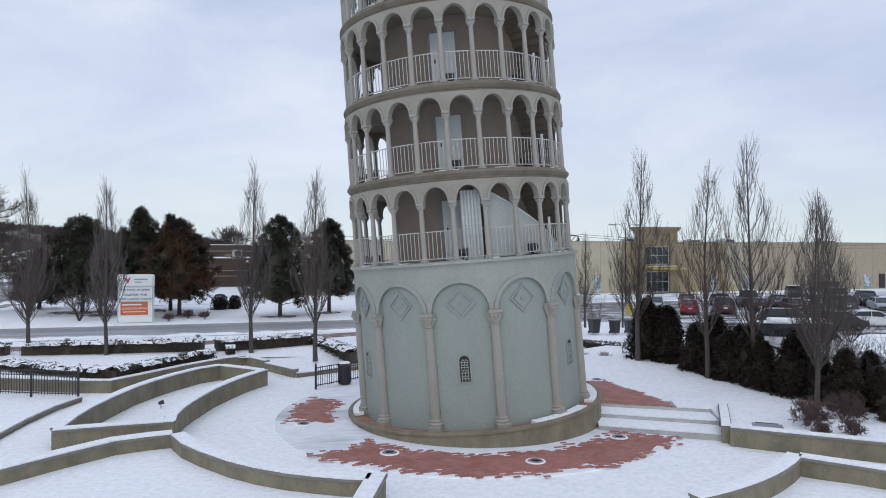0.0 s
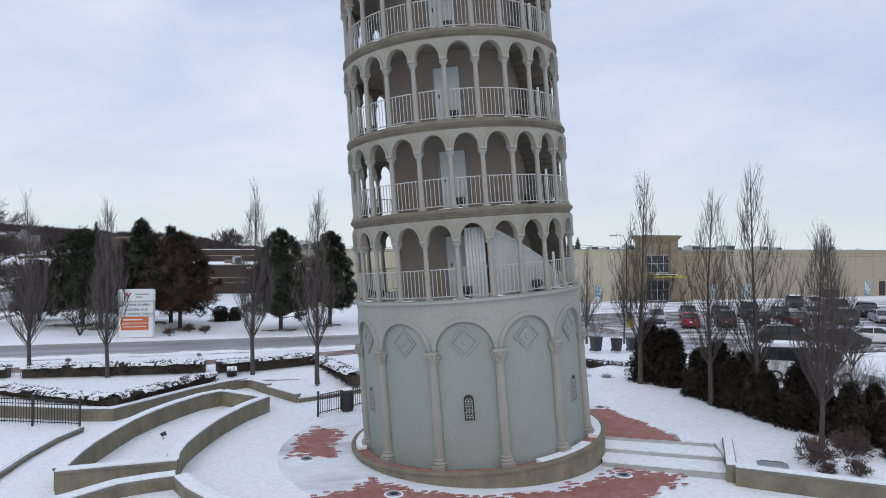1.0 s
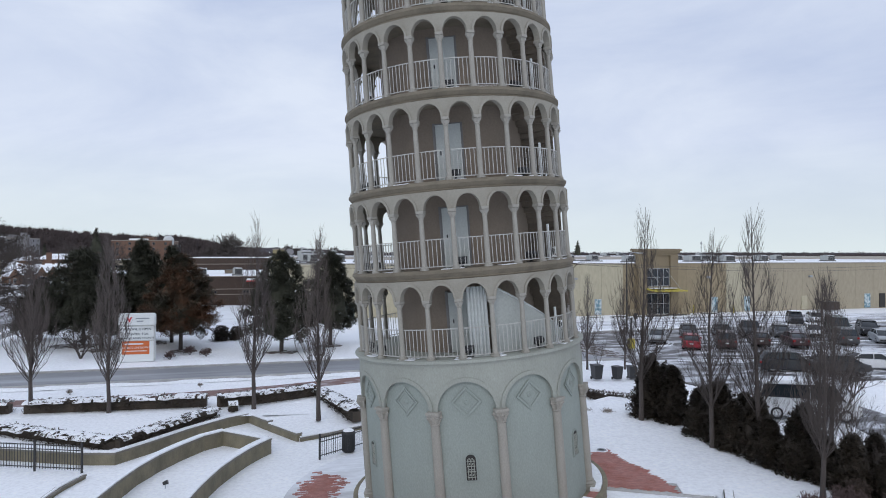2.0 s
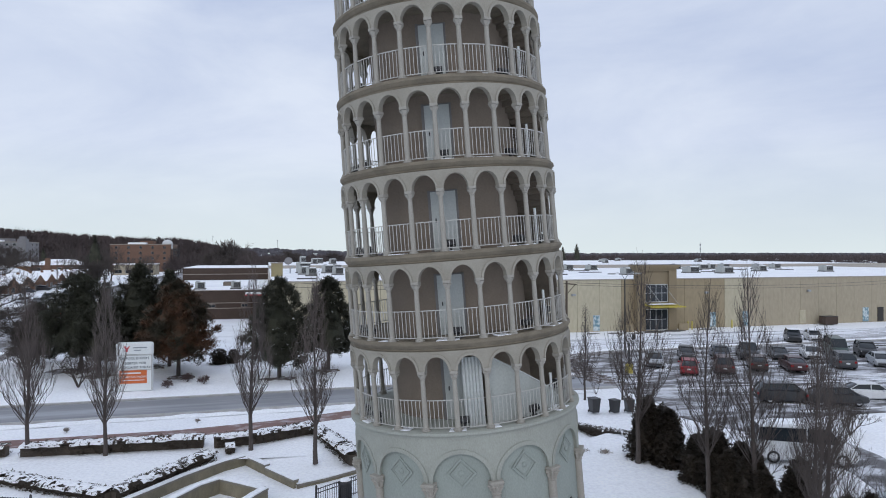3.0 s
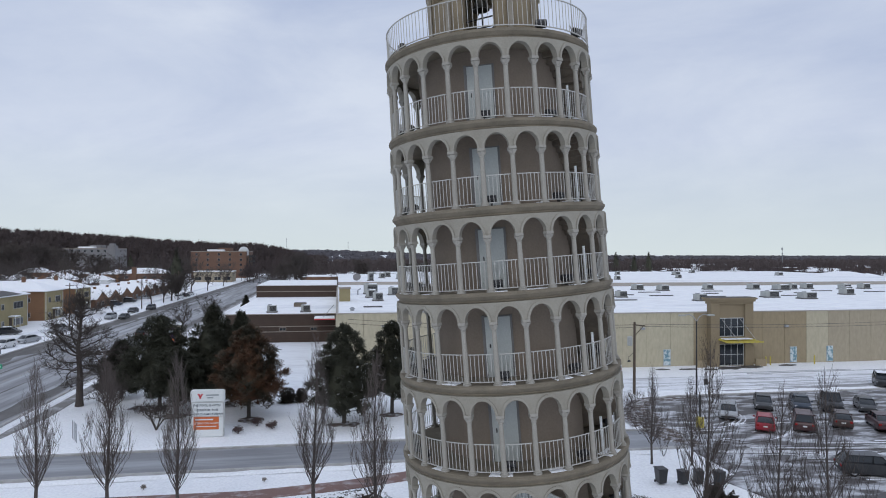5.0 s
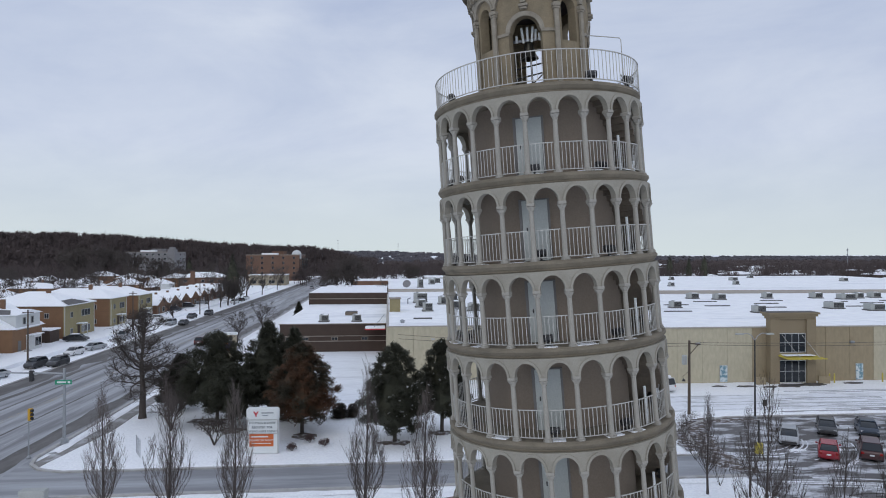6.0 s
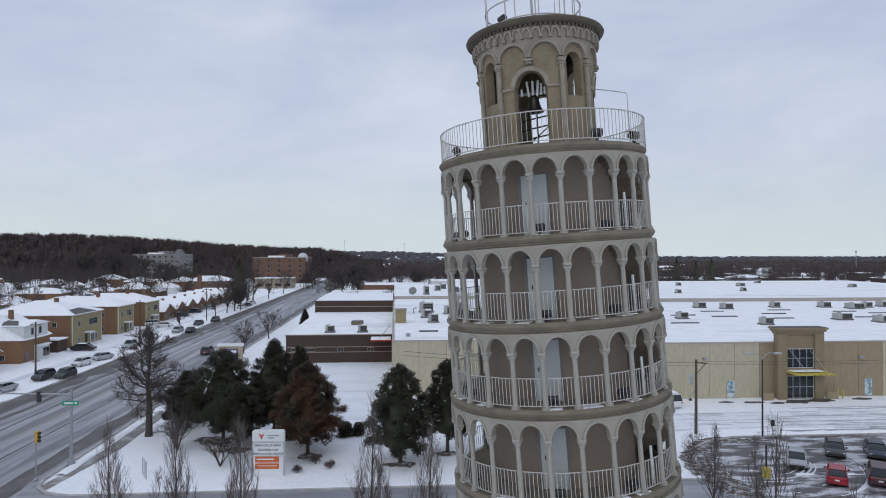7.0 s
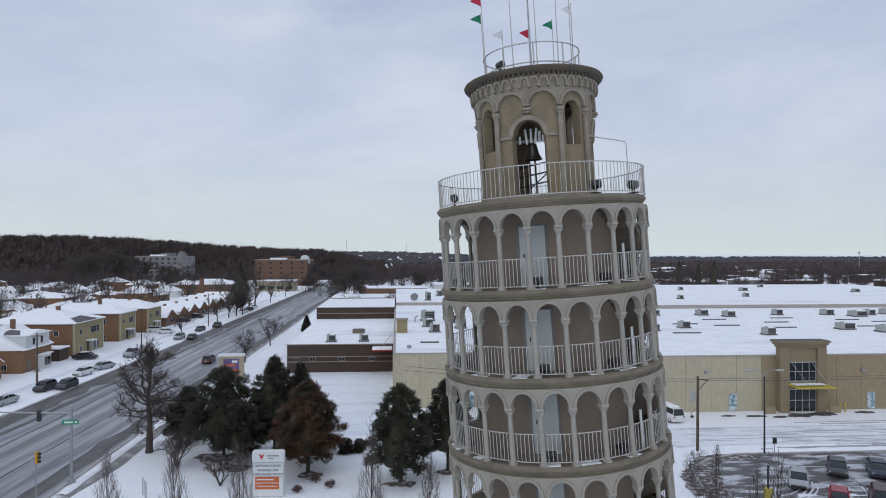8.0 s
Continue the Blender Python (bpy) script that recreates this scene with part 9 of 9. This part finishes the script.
part("bin_body", Geo().add([(-0.30, -0.34, 0.08), (0.30, -0.34, 0.08), (0.30, 0.34, 0.08), (-0.30, 0.34, 0.08), (-0.38, -0.44, 1.1), (0.38, -0.44, 1.1), (0.38, 0.44, 1.1), (-0.38, 0.44, 1.1)], [(3, 2, 1, 0), (4, 5, 6, 7), (0, 1, 5, 4), (1, 2, 6, 5), (2, 3, 7, 6), (3, 0, 4, 7)]), BLACK_METAL, wb)
part("lid", Geo().box(0, 0.02, 1.1, 0.84, 0.96, 0.08, bevel=0.03), BLACK_METAL, wb)
for s in (-1, 1):
    part("wheel", Geo().tube([(s * 0.30, 0.36, 0.1), (s * 0.36, 0.36, 0.1)], 0.11, 10), RUBBER, wb)
for x, y, a in ((16.2, 17.9, 10), (17.3, 17.8, -8), (18.6, 17.4, 14)):
    copy_thing(wb, pose(x, y, 0, 0, 0, a) @ Matrix.Diagonal((0.85, 0.85, 0.9, 1)))
for i, (x, y, z) in enumerate(((-4.06, -4.35, 0.012), (-0.11, -6.24, 0.012), (3.52, -4.62, 0.012), (6.6, 2.6, 0.40), (-6.4, -0.2, 0.0))):
    w = thing("ground_light", "round metal floodlight well set in the paving", "ground light", pose(x, y, z), group="ground lights")
    part("ring", Geo().lathe([(0.15, 0.0), (0.20, 0.0), (0.20, 0.045), (0.19, 0.055), (0.15, 0.05)], 20, closed=True), GREY_METAL, w)
    part("lens", Geo().lathe([(0.0, 0.02), (0.15, 0.02), (0.15, 0.0), (0.0, 0.0)], 16), GLASS, w)
    part("bezel_bar", Geo().box(0, 0, 0.022, 0.28, 0.025, 0.02), BLACK_METAL, w)
    part("well_snow", Geo().lathe([(0.22, -0.02), (0.24, 0.035), (0.29, 0.03), (0.33, -0.02)], 16, closed=True), SNOW, w)
sl = thing("spot_light", "small grey spotlight in the snowy bed", "spotlight", pose(-11.7, 3.9, 0.0) @ Matrix.Diagonal((0.7, 0.7, 0.7, 1)))
part("stake", Geo().tube([(0, 0, -0.1), (0, 0, 0.2)], 0.03, 6), GREY_METAL, sl)
part("lamp_head", Geo().tube([(-0.12, 0, 0.22), (0.14, 0, 0.30)], [0.09, 0.13], 12), BLACK_METAL, sl)
pp = thing("pipe_stub", "short dark metal pipe standing in snow by the wall", "pipe", pose(-11.55, -2.75, 0))
part("pipe", Geo().tube([(0, 0, -0.1), (0, 0, 0.42)], 0.045, 8), BLACK_METAL, pp)
part("pipe_cap", Geo().lathe([(0.055, 0.40), (0.055, 0.46), (0.0, 0.47)], 8), BLACK_METAL, pp)
vl = thing("valve_cover", "teal metal access cover lying on the snowy lawn", "cover", pose(8.15, -6.0, 0.40, 0, 0, -35) @ Matrix.Diagonal((0.7, 0.7, 1, 1)))
part("plate", Geo().box(0, 0, 0.0, 1.3, 0.7, 0.05, bevel=0.015), GREY_METAL, vl)
part("hinge", Geo().tube([(-0.5, 0.36, 0.05), (0.5, 0.36, 0.05)], 0.02, 6), BLACK_METAL, vl)

# ---- street level ----
# the streets and the town lie above the sunken plaza and its walks
STREET = Matrix.Translation((-7.4 * 0.04, -23.9 * 0.04, STREET_Z)) @ Matrix.Diagonal((0.96, 0.96, 0.96, 1))
LEVEL_WITH_STREET = ("road_main", "road_side", "parking_lot", "driveway", "service_lane", "centre_line", "lane_line", "hall_forecourt", "kerb", "pavement_corner", "pavement_brick", "snowbank", "slush", "snow_ruts", "wet_ruts", "lane_ruts", "leaf_litter", "overhead_wire")


def beyond(ob):
    """Whether a thing stands outside the plaza and its raised beds."""
    if ob.name.split(".")[0] in LEVEL_WITH_STREET:
        return True
    x, y, _ = ob.matrix_basis.translation
    if ob.type == 'MESH' and abs(x) + abs(y) < 0.01:
        x, y = (sum(c[k] for c in ob.bound_box) / 8 for k in (0, 1))
    elif ob.type == 'EMPTY' and abs(x) + abs(y) < 0.01 and ob.children:
        x, y = (sum(c[k] for c in ob.children[0].bound_box) / 8 for k in (0, 1))
    return y > 16.4 or x > 15.6 or x < -30.0


for ob in list(scene.objects):
    if ob.parent is None and ob.type in ('MESH', 'EMPTY') and ob is not ground and ob.name.split(".")[0] not in ("terrace_lawn", "hedge_bed", "garden_wall", "fence") and beyond(ob):
        ob.matrix_basis = STREET @ ob.matrix_basis
